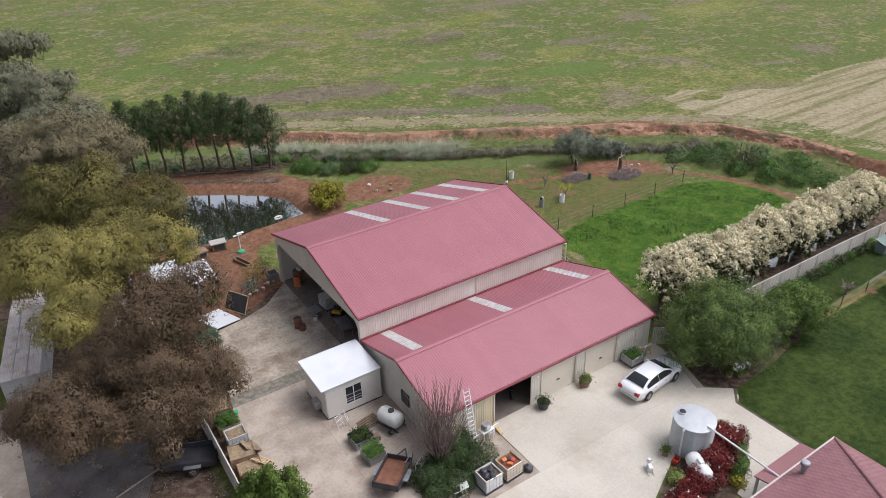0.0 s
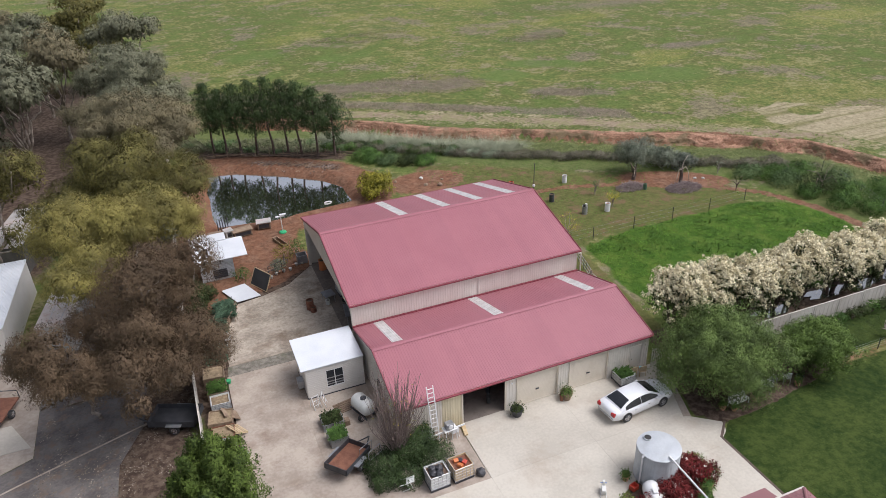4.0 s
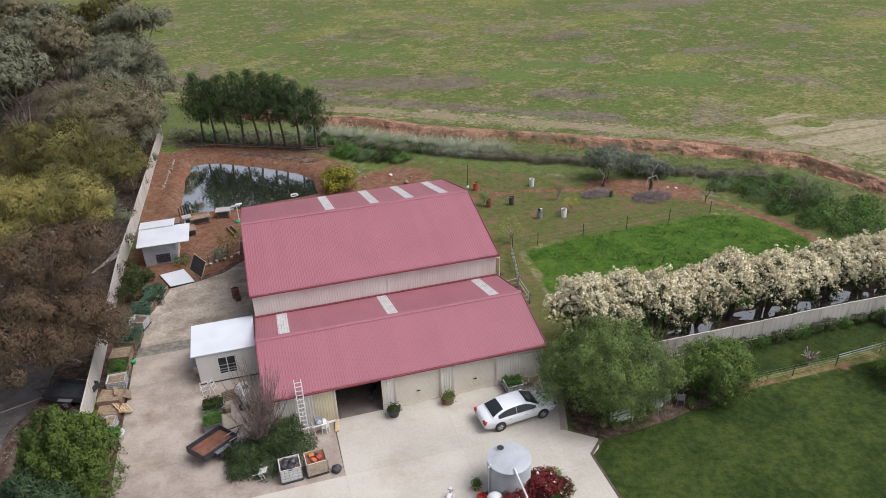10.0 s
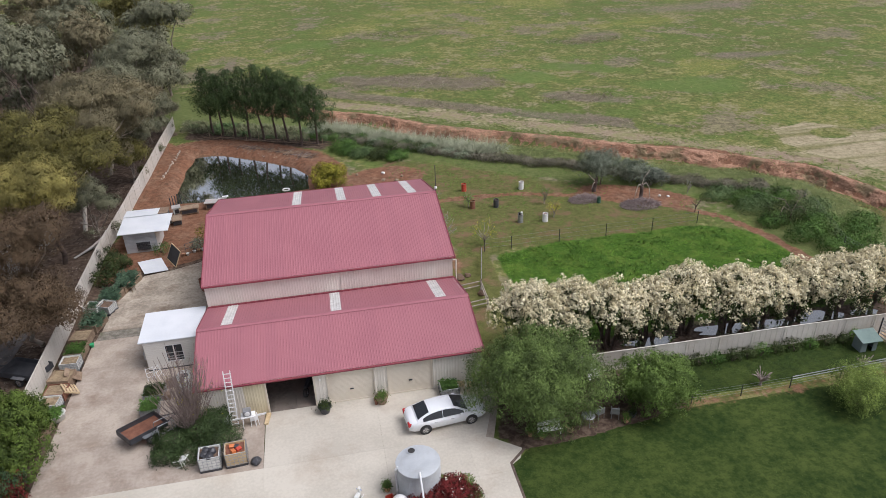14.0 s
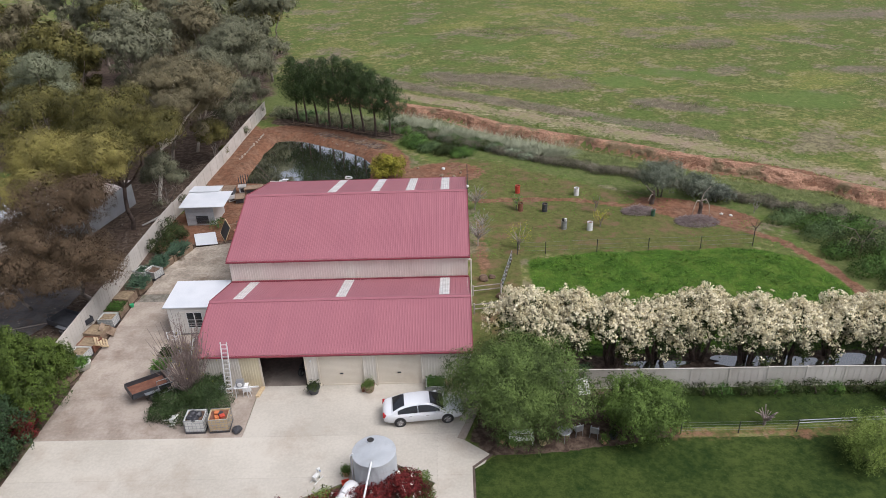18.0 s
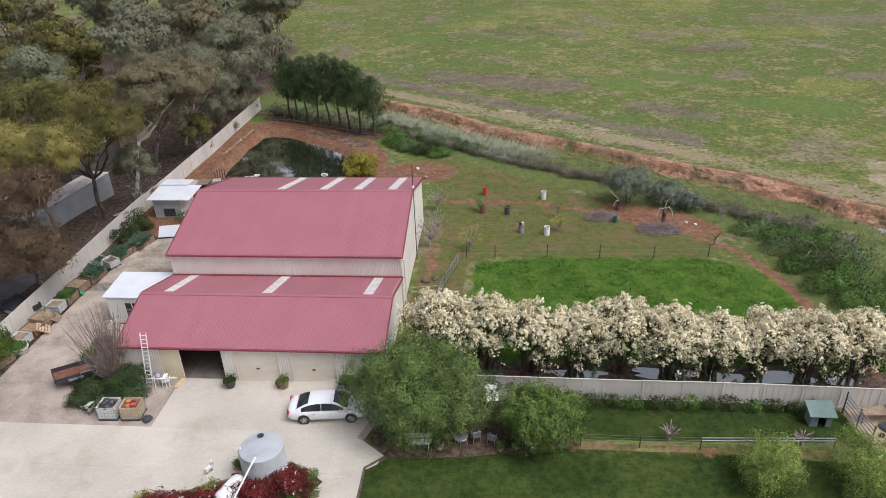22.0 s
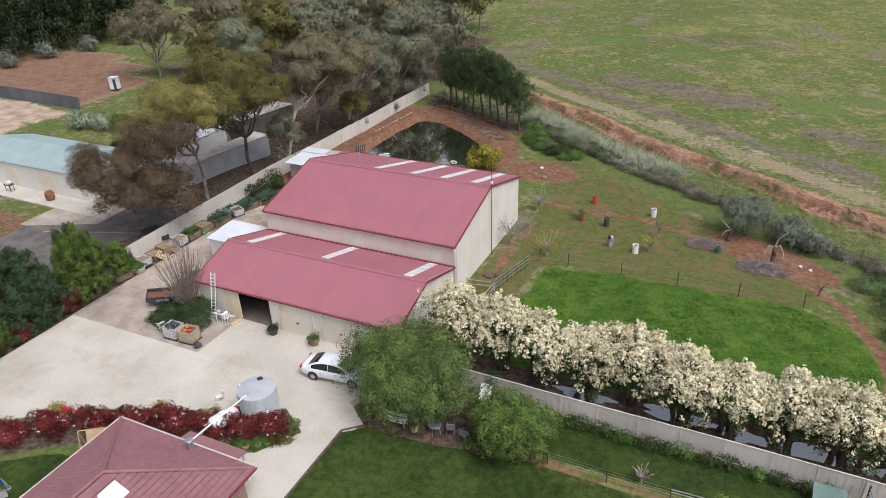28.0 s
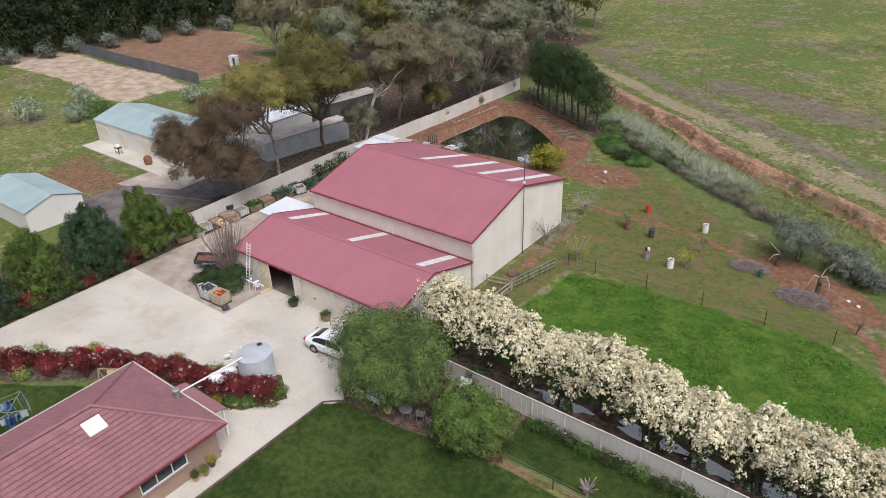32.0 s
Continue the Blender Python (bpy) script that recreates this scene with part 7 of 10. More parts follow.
def greens(x, y, rx, ry, z, material, seed, label, n=700, h=0.35, name="potted_greens", group="planter greens", size=0.2):
    rs = np.random.RandomState(seed)
    t = thing(name, pose(x, y, z), label, "plant", group)
    c = np.stack([(rs.rand(n) * 2 - 1) * rx, (rs.rand(n) * 2 - 1) * ry, rs.rand(n) ** 1.5 * h * (0.5 + 0.5 * np.sin(rs.rand(n) * 6))], 1)
    c[:, 2] = np.abs(c[:, 2])
    leaf_mesh("leafage", c, np.tile([0, 0, 0.7], (n, 1)), size, 0.4, 0, seed + 1, material, t, kind="stuff")
    return t


def bag(x, y, z, r, seed, name="rubbish_bag", label="full black plastic rubbish bag"):
    bm = B()
    bmesh.ops.create_icosphere(bm, subdivisions=3, radius=r)
    for v_ in bm.verts:
        v_.co *= 1 + 0.35 * noise.noise(v_.co * 4 / r * 0.35 + Vector((seed, 0, 0)))
        v_.co.z = max(v_.co.z * 0.75, -r * 0.55) + r * 0.55
    ob = finish(name, bm, poly_black, None, "", True)
    ob.matrix_basis = pose(x, y, z)
    return tagged(ob, label, "bag")


cage_bin(17.95, 22.95, 92, 1.05, "cut-down white cage container full of black bags", soil)
for k, (dx, dy) in enumerate(((-0.25, -0.15), (0.18, 0.1), (0.05, -0.3), (-0.2, 0.2))):
    bag(17.95 + dx, 22.95 + dy, 0.92, 0.24, k * 3.1)
cage_bin(19.45, 23.0, 94, 1.05, "cut-down cage container with orange-stained liner and scraps", rust, timber_pale)
for k, (dx, dy, m_) in enumerate(((-0.2, 0.2, orange_paint), (0.2, -0.1, red_paint), (0.05, 0.1, poly_black), (-0.1, -0.25, orange_paint))):
    bm = B()
    bx(bm, -0.16, -0.12, 0, 0.16, 0.12, 0.16)
    ob = finish("plastic_tub", bevel(bm, 0.03, 2), m_)
    ob.matrix_basis = pose(19.45 + dx, 23.0 + dy, 0.95, 10, 8, 40 * k)
    tagged(ob, "small coloured plastic tub thrown in a bin", "tub", "tubs in the bin")
bag(20.55, 22.55, 0.02, 0.3, 5.5)


def planter_box(x, y, rz, lx, ly, h, material, fill, label, group="raised planters along the fence", z=0.01):
    t = thing("raised_planter", pose(x, y, z, 0, 0, rz), label, "planter", group)
    n = max(2, int(h / 0.2))
    for k in range(n):
        z0, z1 = h * k / n + 0.005, h * (k + 1) / n - 0.005
        for a in ((-lx / 2, -ly / 2, lx / 2, -ly / 2 + 0.04), (-lx / 2, ly / 2 - 0.04, lx / 2, ly / 2), (-lx / 2, -ly / 2 + 0.04, -lx / 2 + 0.04, ly / 2 - 0.04), (lx / 2 - 0.04, -ly / 2 + 0.04, lx / 2, ly / 2 - 0.04)):
            bm = B()
            bx(bm, a[0], a[1], z0, a[2], a[3], z1)
            part("board", bm, material, t)
    bm = B()
    bmesh.ops.create_grid(bm, x_segments=8, y_segments=8, size=1.0)
    for v_ in bm.verts:
        v_.co = Vector((v_.co.x * (lx / 2 - 0.04), v_.co.y * (ly / 2 - 0.04), h - 0.08 + 0.06 * noise.noise(v_.co * 2 + Vector((x, y, 1)))))
    part("soil", bm, fill, t)
    return t


# along the west fence, from the far end towards the driveway
planter_box(8.85, 46.2, 68, 2.5, 1.25, 0.65, timber, soil, "grey timber planter crowded with dark leafy vegetables")
planter_box(8.0, 44.0, 68, 1.9, 1.25, 0.65, timber, soil, "grey timber planter crowded with dark leafy vegetables")
greens(8.85, 46.2, 0.75, 1.15, 0.55, leaf_kale, 500, "dark blue-green leafy vegetables filling a planter", 2200, 0.5, size=0.26)
greens(8.0, 44.0, 0.7, 0.95, 0.55, leaf_kale, 501, "dark blue-green leafy vegetables in a planter", 1600, 0.4, size=0.26)
cage_bin(8.0, 42.3, 66, 0.75, "cut-down white cage planter with dry soil", soil)
cage_bin(7.0, 42.4, 72, 0.7, "cut-down white cage planter with plants", soil)
greens(7.0, 42.4, 0.4, 0.5, 0.6, leaf_kale, 502, "grey-green leaves in a cage planter", 400, 0.3)
planter_box(7.5, 40.2, 75, 1.8, 1.3, 0.7, timber, soil, "dark timber planter of blue-green vegetables")
greens(7.5, 40.2, 0.75, 0.85, 0.6, leaf_kale, 503, "blue-green leafy vegetables in a planter", 1600, 0.5, size=0.24)
planter_box(7.05, 38.3, 84, 1.4, 1.4, 0.65, timber, straw_fill, "square timber planter filled with dry soil")
planter_box(7.1, 36.5, 86, 1.4, 1.3, 0.65, timber, soil, "dark timber planter with bright green plants")
greens(7.1, 36.5, 0.6, 0.65, 0.58, leaf_weed, 504, "bright green herbs in a planter", 900, 0.35)
cage_bin(7.15, 34.9, 88, 0.8, "cut-down white cage planter with dry soil", straw_fill)
planter_box(6.95, 33.3, 80, 1.3, 1.5, 0.7, timber, straw_fill, "weathered timber planter filled with soil")
planter_box(6.95, 31.9, 84, 1.2, 1.4, 0.6, rust, straw_fill, "rusty steel-framed planter with straw")
cage_bin(6.95, 30.5, 84, 0.75, "cut-down white cage planter with soil", straw_fill)
tubm = thing("wash_tub", pose(7.4, 29.4, 0.01), "white oval tub planted with green herbs", "planter")
bm = B()
lathe(bm, [(0.40, 0), (0.55, 0.05), (0.62, 0.5), (0.66, 0.52), (0.6, 0.53), (0.55, 0.45)], 20)
bmesh.ops.scale(bm, vec=(1.2, 0.9, 1), verts=bm.verts)
part("tub", bm, white_plastic, tubm, smooth=True)
greens(7.3, 29.4, 0.6, 0.5, 0.5, leaf_weed, 505, "green herbs spilling from a tub", 700, 0.4)
planter_box(6.9, 28.0, 75, 1.5, 1.1, 0.5, timber, soil, "low weathered timber planter beside a conifer")
pl = thing("pallet", pose(7.75, 32.0, 0.35, 0, 32, 30), "pale timber pallet leaning on a planter", "pallet")
for k in range(5):
    bm = B()
    bx(bm, -0.5 + k * 0.21, -0.55, 0.10, -0.36 + k * 0.21, 0.55, 0.12)
    part("deck_board", bm, timber_pale, pl)
for yy in (-0.5, 0, 0.5):
    bm = B()
    bx(bm, -0.5, yy - 0.04, 0.0, 0.5, yy + 0.04, 0.098)
    part("bearer", bm, timber_pale, pl)
bm = B()
bx(bm, -0.6, -0.5, 0, 0.6, 0.5, 0.03)
ob = finish("plywood_sheet", bm, timber)
ob.matrix_basis = pose(7.6, 33.6, 0.45, 0, 38, 10)
tagged(ob, "weathered board propped against a planter", "board")
bm = B()
lathe(bm, [(0.12, 0), (0.17, 0.25), (0.18, 0.26), (0.1, 0.24)], 12)
ob = finish("plastic_bucket", bm, green_plastic)
ob.matrix_basis = pose(7.95, 37.4, 0.02)
tagged(ob, "small bright green bucket beside a planter", "bucket")
bm = B()
for p_, q_ in (((-0.2, -0.2, 0), (-0.15, -0.15, 0.5)), ((0.2, -0.2, 0), (0.15, -0.15, 0.5)), ((-0.2, 0.2, 0), (-0.15, 0.15, 0.85)), ((0.2, 0.2, 0), (0.15, 0.15, 0.85))):
    tube(bm, p_, q_, 0.025, seg=6)
bx(bm, -0.22, -0.22, 0.45, 0.22, 0.22, 0.5)
bx(bm, -0.2, 0.12, 0.6, 0.2, 0.16, 0.85)
ob = finish("garden_chair", bm, timber)
ob.matrix_basis = pose(9.4, 45.2, 0.02, 0, 0, 60)
tagged(ob, "small old wooden chair on the concrete", "chair")
for k, (x, y, r) in enumerate(((6.7, 50.2, 1.0), (6.8, 46.6, 0.8), (7.7, 49.5, 0.75), (6.9, 48.3, 0.8))):
    bush("citrus_shrub", x, y, [(0, 0, r, r, r, r * 0.9), (0.3, 0.2, r * 0.6, r * 0.7, r * 0.7, r * 0.6)], leaf_hedge, 510 + k, "dark green shrub beside the fence", 1400, 0.14, 0.5, group="shrubs by the chook shed")

# beside the office
planter_box(13.6, 30.35, 0, 1.35, 1.2, 0.55, steel_grey, soil, "grey bin planter full of leafy greens", "planters beside the office")
greens(13.6, 30.35, 0.6, 0.55, 0.5, leaf_hedge, 520, "dark green leafy plants in a planter", 800, 0.4)
planter_box(13.55, 28.75, 4, 1.15, 1.15, 0.6, steel_grey, soil, "grey bin planter full of leafy greens", "planters beside the office")
greens(13.55, 28.75, 0.52, 0.52, 0.55, leaf_weed, 521, "bright green leafy plants in a planter", 800, 0.45)
bm = B()
bx(bm, 14.15, 29.75, 0.0, 14.65, 30.2, 0.4)
ob = finish("wooden_crate", bevel(bm, 0.02), timber)
tagged(ob, "small dark crate beside a planter", "crate")
pt = thing("spray_tank", pose(15.75, 30.4, 0.02, 0, 0, 20), "white plastic spray tank on a low steel frame", "tank")
bm = B()
lathe(bm, [(0.2, -0.85), (0.42, -0.78), (0.55, -0.6), (0.55, 0.6), (0.42, 0.78), (0.2, 0.85)], 18)
bmesh.ops.transform(bm, matrix=pose(0, 0, 0.85, 90), verts=bm.verts)
part("tank", bm, white_plastic, pt, smooth=True)
bm = B()
lathe(bm, [(0.2, 0), (0.2, 0.1), (0.17, 0.12)], 14, 0, -0.1, 1.36)
part("lid", bm, steel_dark, pt)
for a in (-0.4, 0.4):
    bm = B()
    bx(bm, a - 0.04, -0.9, 0.25, a + 0.04, 0.9, 0.33)
    part("rail", bm, steel_dark, pt)
for a in (-0.5, 0.5):
    wheel(pt, a, -0.45, -1, 0.25)
bm = B()
for k in range(6):
    bx(bm, -0.7, -0.5 + 0.18 * k, 0.0, 0.7, -0.38 + 0.18 * k, 0.06)
ob = finish("timber_grate", bm, timber)
ob.matrix_basis = pose(14.8, 31.6, 0.02, 0, 0, 10)
tagged(ob, "slatted timber grate lying by the office", "grate")
for x0, rz in ((13.0, 20), (13.45, 70)):
    sl = thing("white_trestle", pose(x0, 32.4, 0.02, 0, 0, rz), "small white folding frame standing by the office", "trestle", "trestles by the office")
    for a in (-0.25, 0.25):
        bm = B()
        tube(bm, (a, -0.3, 0), (a, 0, 0.95), 0.02, seg=6)
        tube(bm, (a, 0.3, 0), (a, 0, 0.95), 0.02, seg=6)
        part("leg", bm, white_paint, sl)
    for zz in (0.3, 0.6, 0.9):
        bm = B()
        tube(bm, (-0.25, -0.3 + zz * 0.31, zz), (0.25, -0.3 + zz * 0.31, zz), 0.018, seg=6)
        part("rung", bm, white_paint, sl)

# box trailer, tipped down at the tail
tr = thing("box_trailer", pose(13.55, 26.35, 0.62, 0, 6, 41), "dark steel box trailer with a rusty brown floor", "trailer")
bm = B()
bx(bm, -1.25, -0.75, 0.0, 1.25, 0.75, 0.05)
part("floor", bm, rust, tr)
for a in ((-1.28, -0.78, 1.28, -0.74), (-1.28, 0.74, 1.28, 0.78), (-1.28, -0.78, -1.24, 0.78), (1.24, -0.78, 1.28, 0.78)):
    bm = B()
    bx(bm, a[0], a[1], -0.02, a[2], a[3], 0.38)
    part("side_panel", bm, steel_dark, tr)
for s_ in (-1, 1):
    bm = B()
    bx(bm, -0.5, s_ * 0.92 - 0.14, 0.12, 0.5, s_ * 0.92 + 0.14, 0.16)
    part("mudguard", bm, steel_grey, tr)
    w_ = wheel(tr, 0.0, s_ * 0.93, s_, 0.3)
    w_.matrix_basis = pose(0, 0, -0.5)
bm = B()
tube(bm, (1.25, -0.5, 0.0), (2.4, 0, 0.0), 0.04)
tube(bm, (1.25, 0.5, 0.0), (2.4, 0, 0.0), 0.04)
part("drawbar", bm, steel_dark, tr)
fr = thing("steel_trestle", pose(14.9, 26.2, 0.0, 0, 0, 30), "bent blue-grey pipe frame leaning on the trailer", "frame")
for a, c in (((-0.6, -0.5, 0), (-0.5, -0.4, 1.3)), ((0.6, -0.5, 0), (0.5, -0.4, 1.3)), ((-0.5, -0.4, 1.3), (0.5, -0.4, 1.3)), ((-0.6, 0.5, 0), (-0.5, 0.3, 1.2)), ((0.6, 0.5, 0), (0.5, 0.3, 1.2)), ((-0.5, 0.3, 1.2), (0.5, 0.3, 1.2)), ((-0.55, -0.45, 0.7), (0.55, -0.45, 0.7))):
    bm = B()
    tube(bm, a, c, 0.022, seg=6)
    part("bar", bm, steel_grey, fr)


def plastic_chair(x, y, rz, material, label, tip=0, z=0.02, group="outdoor chairs"):
    t = thing("outdoor_chair", pose(x, y, z, tip, 0, rz), label, "chair", group)
    bm = B()
    bx(bm, -0.25, -0.25, 0.4, 0.25, 0.25, 0.44)
    part("seat", bevel(bm, 0.015), material, t)
    bm = B()
    bx(bm, -0.25, 0.22, 0.42, 0.25, 0.26, 0.9)
    part("backrest", bevel(bm, 0.015), material, t)
    for a in (-0.22, 0.22):
        for c in (-0.22, 0.22):
            bm = B()
            tube(bm, (a * 1.1, c * 1.1, 0), (a, c, 0.42), 0.022, seg=6)
            part("leg", bm, material, t)
        bm = B()
        bx(bm, a - 0.02, -0.22, 0.62, a + 0.02, 0.24, 0.65)
        part("armrest", bm, material, t)
    return t


plastic_chair(15.9, 23.4, 70, white_plastic, "white plastic chair lying on its back", 70, 0.25)
plastic_chair(34.6, 26.2, 170, timber_pale, "pale wooden chair holding a blue bowl")
plastic_chair(33.95, 26.35, 170, timber_pale, "pale wooden chair beside the planter")
bm = B()
lathe(bm, [(0.1, 0), (0.2, 0.1), (0.22, 0.12), (0.16, 0.1)], 14)
ob = finish("bowl", bm, cyan_paint)
ob.matrix_basis = pose(34.6, 26.2, 0.46)
tagged(ob, "light blue plastic bowl on a chair", "bowl")
cage_bin(33.1, 26.15, 90, 0.7, "cage container planted with bright green herbs", soil)
greens(33.1, 26.15, 0.55, 0.45, 0.62, leaf_weed, 530, "bright green herbs in a cage container", 900, 0.4)

# ladder, sawhorse and drum in front of the wall
ld = thing("ladder", Matrix.Translation((19.15, 25.95, 0.02)) @ Matrix.Rotation(radians(-13), 4, "X"), "aluminium ladder leaning against the shed roof", "ladder")
for a in (-0.21, 0.21):
    bm = B()
    bx(bm, a - 0.03, -0.02, 0, a + 0.03, 0.03, 3.95)
    part("stile", bm, white_paint, ld)
for k in range(13):
    bm = B()
    bx(bm, -0.2, -0.015, 0.25 + 0.29 * k, 0.2, 0.02, 0.29 + 0.29 * k)
    part("rung", bm, white_paint, ld)
st = thing("work_stand", pose(20.05, 26.0, 0.02, 0, 0, 5), "white wooden stand with a grey box on top", "stand")
for a in (-0.35, 0.35):
    for c in (-0.22, 0.22):
        bm = B()
        tube(bm, (a * 1.1, c * 1.1, 0), (a, c, 0.8), 0.028, seg=6)
        part("leg", bm, white_paint, st)
bm = B()
bx(bm, -0.45, -0.28, 0.8, 0.45, 0.28, 0.84)
part("top", bm, white_paint, st)
bm = B()
bx(bm, -1.0, 0.05, 0.55, 1.1, 0.12, 0.65)
part("rail", bm, white_paint, st)
bm = B()
bx(bm, -0.28, -0.2, 0.84, 0.22, 0.22, 1.3)
part("box", bevel(bm, 0.03), steel_grey, st)
bm = B()
lathe(bm, [(0.02, 0), (0.16, 0.0), (0.17, 0.03), (0.08, 0.05), (0.02, 0.04)], 16)
bmesh.ops.transform(bm, matrix=pose(-0.02, -0.21, 1.1, 90), verts=bm.verts)
part("dial", bm, white_paint, st)


def drum(x, y, material, label, h=0.86, r=0.27, z=None, top=soil, group="drums in the orchard", open_top=True):
    t = thing("drum", pose(x, y, gz(x, y) if z is None else z), label, "drum", group)
    bm = B()
    prof = [(r, 0), (r + 0.012, 0.02), (r, 0.04), (r, h * 0.33), (r + 0.014, h * 0.35), (r, h * 0.37), (r, h * 0.64), (r + 0.014, h * 0.66), (r, h * 0.68), (r, h - 0.03), (r + 0.014, h), (r - 0.03, h), (r - 0.03, h - 0.12)]
    lathe(bm, prof, 20)
    part("shell", bm, material, t)
    bm = B()
    lathe(bm, [(r - 0.04, h - 0.14), (r - 0.035, h - 0.115), (0.05, h - 0.1)], 16)
    part("fill", bm, top, t)
    return t


drum(18.55, 26.2, steel_grey, "dull grey steel drum against the wall", group="yard drums", z=0.02)


drum(18.55, 26.05, steel_grey, "dented grey steel drum beside the ladder", 0.85, 0.29, 0.02, group="yard drums")


def pot_plant(x, y, r, h, pot_m, leaf_m, seed, label, leaf_n=260, name="pot_plant", group="pot plants", z=0.02, lh=0.5):
    t = thing(name, pose(x, y, z), label, "pot plant", group)
    bm = B()
    lathe(bm, [(r * 0.7, 0), (r, h * 0.9), (r * 1.08, h * 0.92), (r * 1.08, h), (r * 0.9, h), (r * 0.88, h * 0.85)], 16)
    part("pot", bm, pot_m, t)
    rs = np.random.RandomState(seed)
    c = rs.normal(size=(leaf_n, 3)) * np.array([r * 0.55, r * 0.55, lh * 0.3]) + np.array([0, 0, h + lh * 0.35])
    leaf_mesh("leafage", c, np.tile([0, 0, 0.5], (leaf_n, 1)), 0.16, 0.35, 0.1, seed, leaf_m, t, kind="stuff")
    return t


pot_plant(24.85, 26.15, 0.42, 0.5, steel_dark, leaf_hedge, 540, "dark tyre tub with straggly plants by the door")
pot_plant(28.6, 26.2, 0.4, 0.55, timber, leaf_bush, 541, "half-barrel tub with a leafy green plant")
pot_plant(28.2, 26.15, 0.14, 0.5, rust, leaf_hedge, 542, "small rusty pot beside the tub", 20, lh=0.1)
pot_plant(28.0, 18.7, 0.22, 0.35, terracotta, leaf_bush, 543, "terracotta pot with green leaves beside the tank")
bm = B()
for a in ((-0.22, -0.18, 0.22, -0.15), (-0.22, 0.15, 0.22, 0.18), (-0.22, -0.15, -0.19, 0.15), (0.19, -0.15, 0.22, 0.15)):
    bx(bm, a[0], a[1], 0, a[2], a[3], 0.3)
bx(bm, -0.22, -0.18, 0, 0.22, 0.18, 0.03)
ob = finish("milk_crate", bm, red_paint)
ob.matrix_basis = pose(28.05, 17.95, 0.02, 0, 0, 15)
tagged(ob, "red plastic crate beside the water tank", "crate")
rk = thing("rocking_toy", pose(26.3, 18.4, 0.02, 0, 0, 60), "small white toy rocker on the concrete", "toy")
bm = B()
loft(bm, [[(x, y, 0.02 + 0.06 * abs(x) ** 2) for y in (0.14, 0.18)] + [(x, y, 0.06 + 0.06 * abs(x) ** 2) for y in (0.18, 0.14)] for x in (-0.4, -0.2, 0, 0.2, 0.4)])
loft(bm, [[(x, y, 0.02 + 0.06 * abs(x) ** 2) for y in (-0.18, -0.14)] + [(x, y, 0.06 + 0.06 * abs(x) ** 2) for y in (-0.14, -0.18)] for x in (-0.4, -0.2, 0, 0.2, 0.4)])
part("rocker", bm, white_plastic, rk)
bm = B()
bx(bm, -0.25, -0.12, 0.25, 0.2, 0.12, 0.42)
bx(bm, 0.15, -0.07, 0.35, 0.35, 0.07, 0.7)
for a in (-0.2, 0.15):
    bx(bm, a, -0.15, 0.04, a + 0.05, 0.15, 0.28)
part("body", bevel(bm, 0.02), white_plastic, rk)
bm = B()
tube(bm, (0.25, -0.18, 0.55), (0.25, 0.18, 0.55), 0.02)
part("handle", bm, blue_paint, rk)

tank = thing("water_tank", pose(29.8, 18.35, 0.02), "round pale grey corrugated rainwater tank", "water tank")
bm = B()
prof = [(1.22, 0)]
for k in range(26):
    zz = 0.04 + k * 0.08
    prof += [(1.225, zz), (1.24, zz + 0.04)]
prof += [(1.225, 2.14), (1.25, 2.16), (1.25, 2.2), (1.2, 2.22)]
lathe(bm, prof, 48)
part("wall", bm, tank_steel, tank)
bm = B()
lathe(bm, [(1.24, 2.2), (1.24, 2.225), (0.7, 2.31), (0.05, 2.36)], 48)
part("lid", bm, tank_steel, tank)
bm = B()
lathe(bm, [(0.24, 2.30), (0.24, 2.37), (0.2, 2.375)], 18, -0.25, 0.72)
hatch = part("hatch_rim", bm, tank_steel, tank)
# solid black disc painted as the darkness inside the open hatch
bm = B()
lathe(bm, [(0.2, 2.32), (0.2, 2.38), (0.02, 2.381)], 18, -0.25, 0.72)
part("hatch_hole", bm, tyre_black, hatch, "black disc standing in for the dark inside of the open hatch")
bm = B()
tube(bm, (-1.3, -0.25, 0.15), (-1.3, -0.25, 2.1), 0.05)
tube(bm, (-1.3, -0.25, 2.1), (-1.15, -0.2, 2.25), 0.07)
part("overflow", bm, white_paint, tank)
lp = thing("gas_cylinder", pose(28.3, 16.55, 0.02, 0, 0, 68), "long white gas cylinder lying on feet beside the hedge", "gas cylinder")
bm = B()
lathe(bm, [(0.02, -1.05), (0.25, -1.0), (0.42, -0.85), (0.48, -0.65), (0.48, 0.65), (0.42, 0.85), (0.25, 1.0), (0.02, 1.05)], 22)
bmesh.ops.transform(bm, matrix=pose(0, 0, 0.62, 0, 90), verts=bm.verts)
part("vessel", bm, white_paint, lp, smooth=True)
for a in (-0.6, 0.6):
    bm = B()
    bx(bm, a - 0.06, -0.3, 0, a + 0.06, 0.3, 0.25)
    part("foot", bm, white_paint, lp)
bm = B()
bx(bm, -0.2, -0.14, 1.06, 0.2, 0.14, 1.2)
part("valve_cover", bevel(bm, 0.03), white_paint, lp)
bm = B()
prism(bm, [(20.95, 25.75), (21.2, 25.75), (21.38, 26.75), (21.1, 26.78)], 0.0, 0.16)
ob = finish("kerb_ramp", bevel(bm, 0.02), timber_pale)
tagged(ob, "pale timber kerb wedge beside the open bay", "kerb")

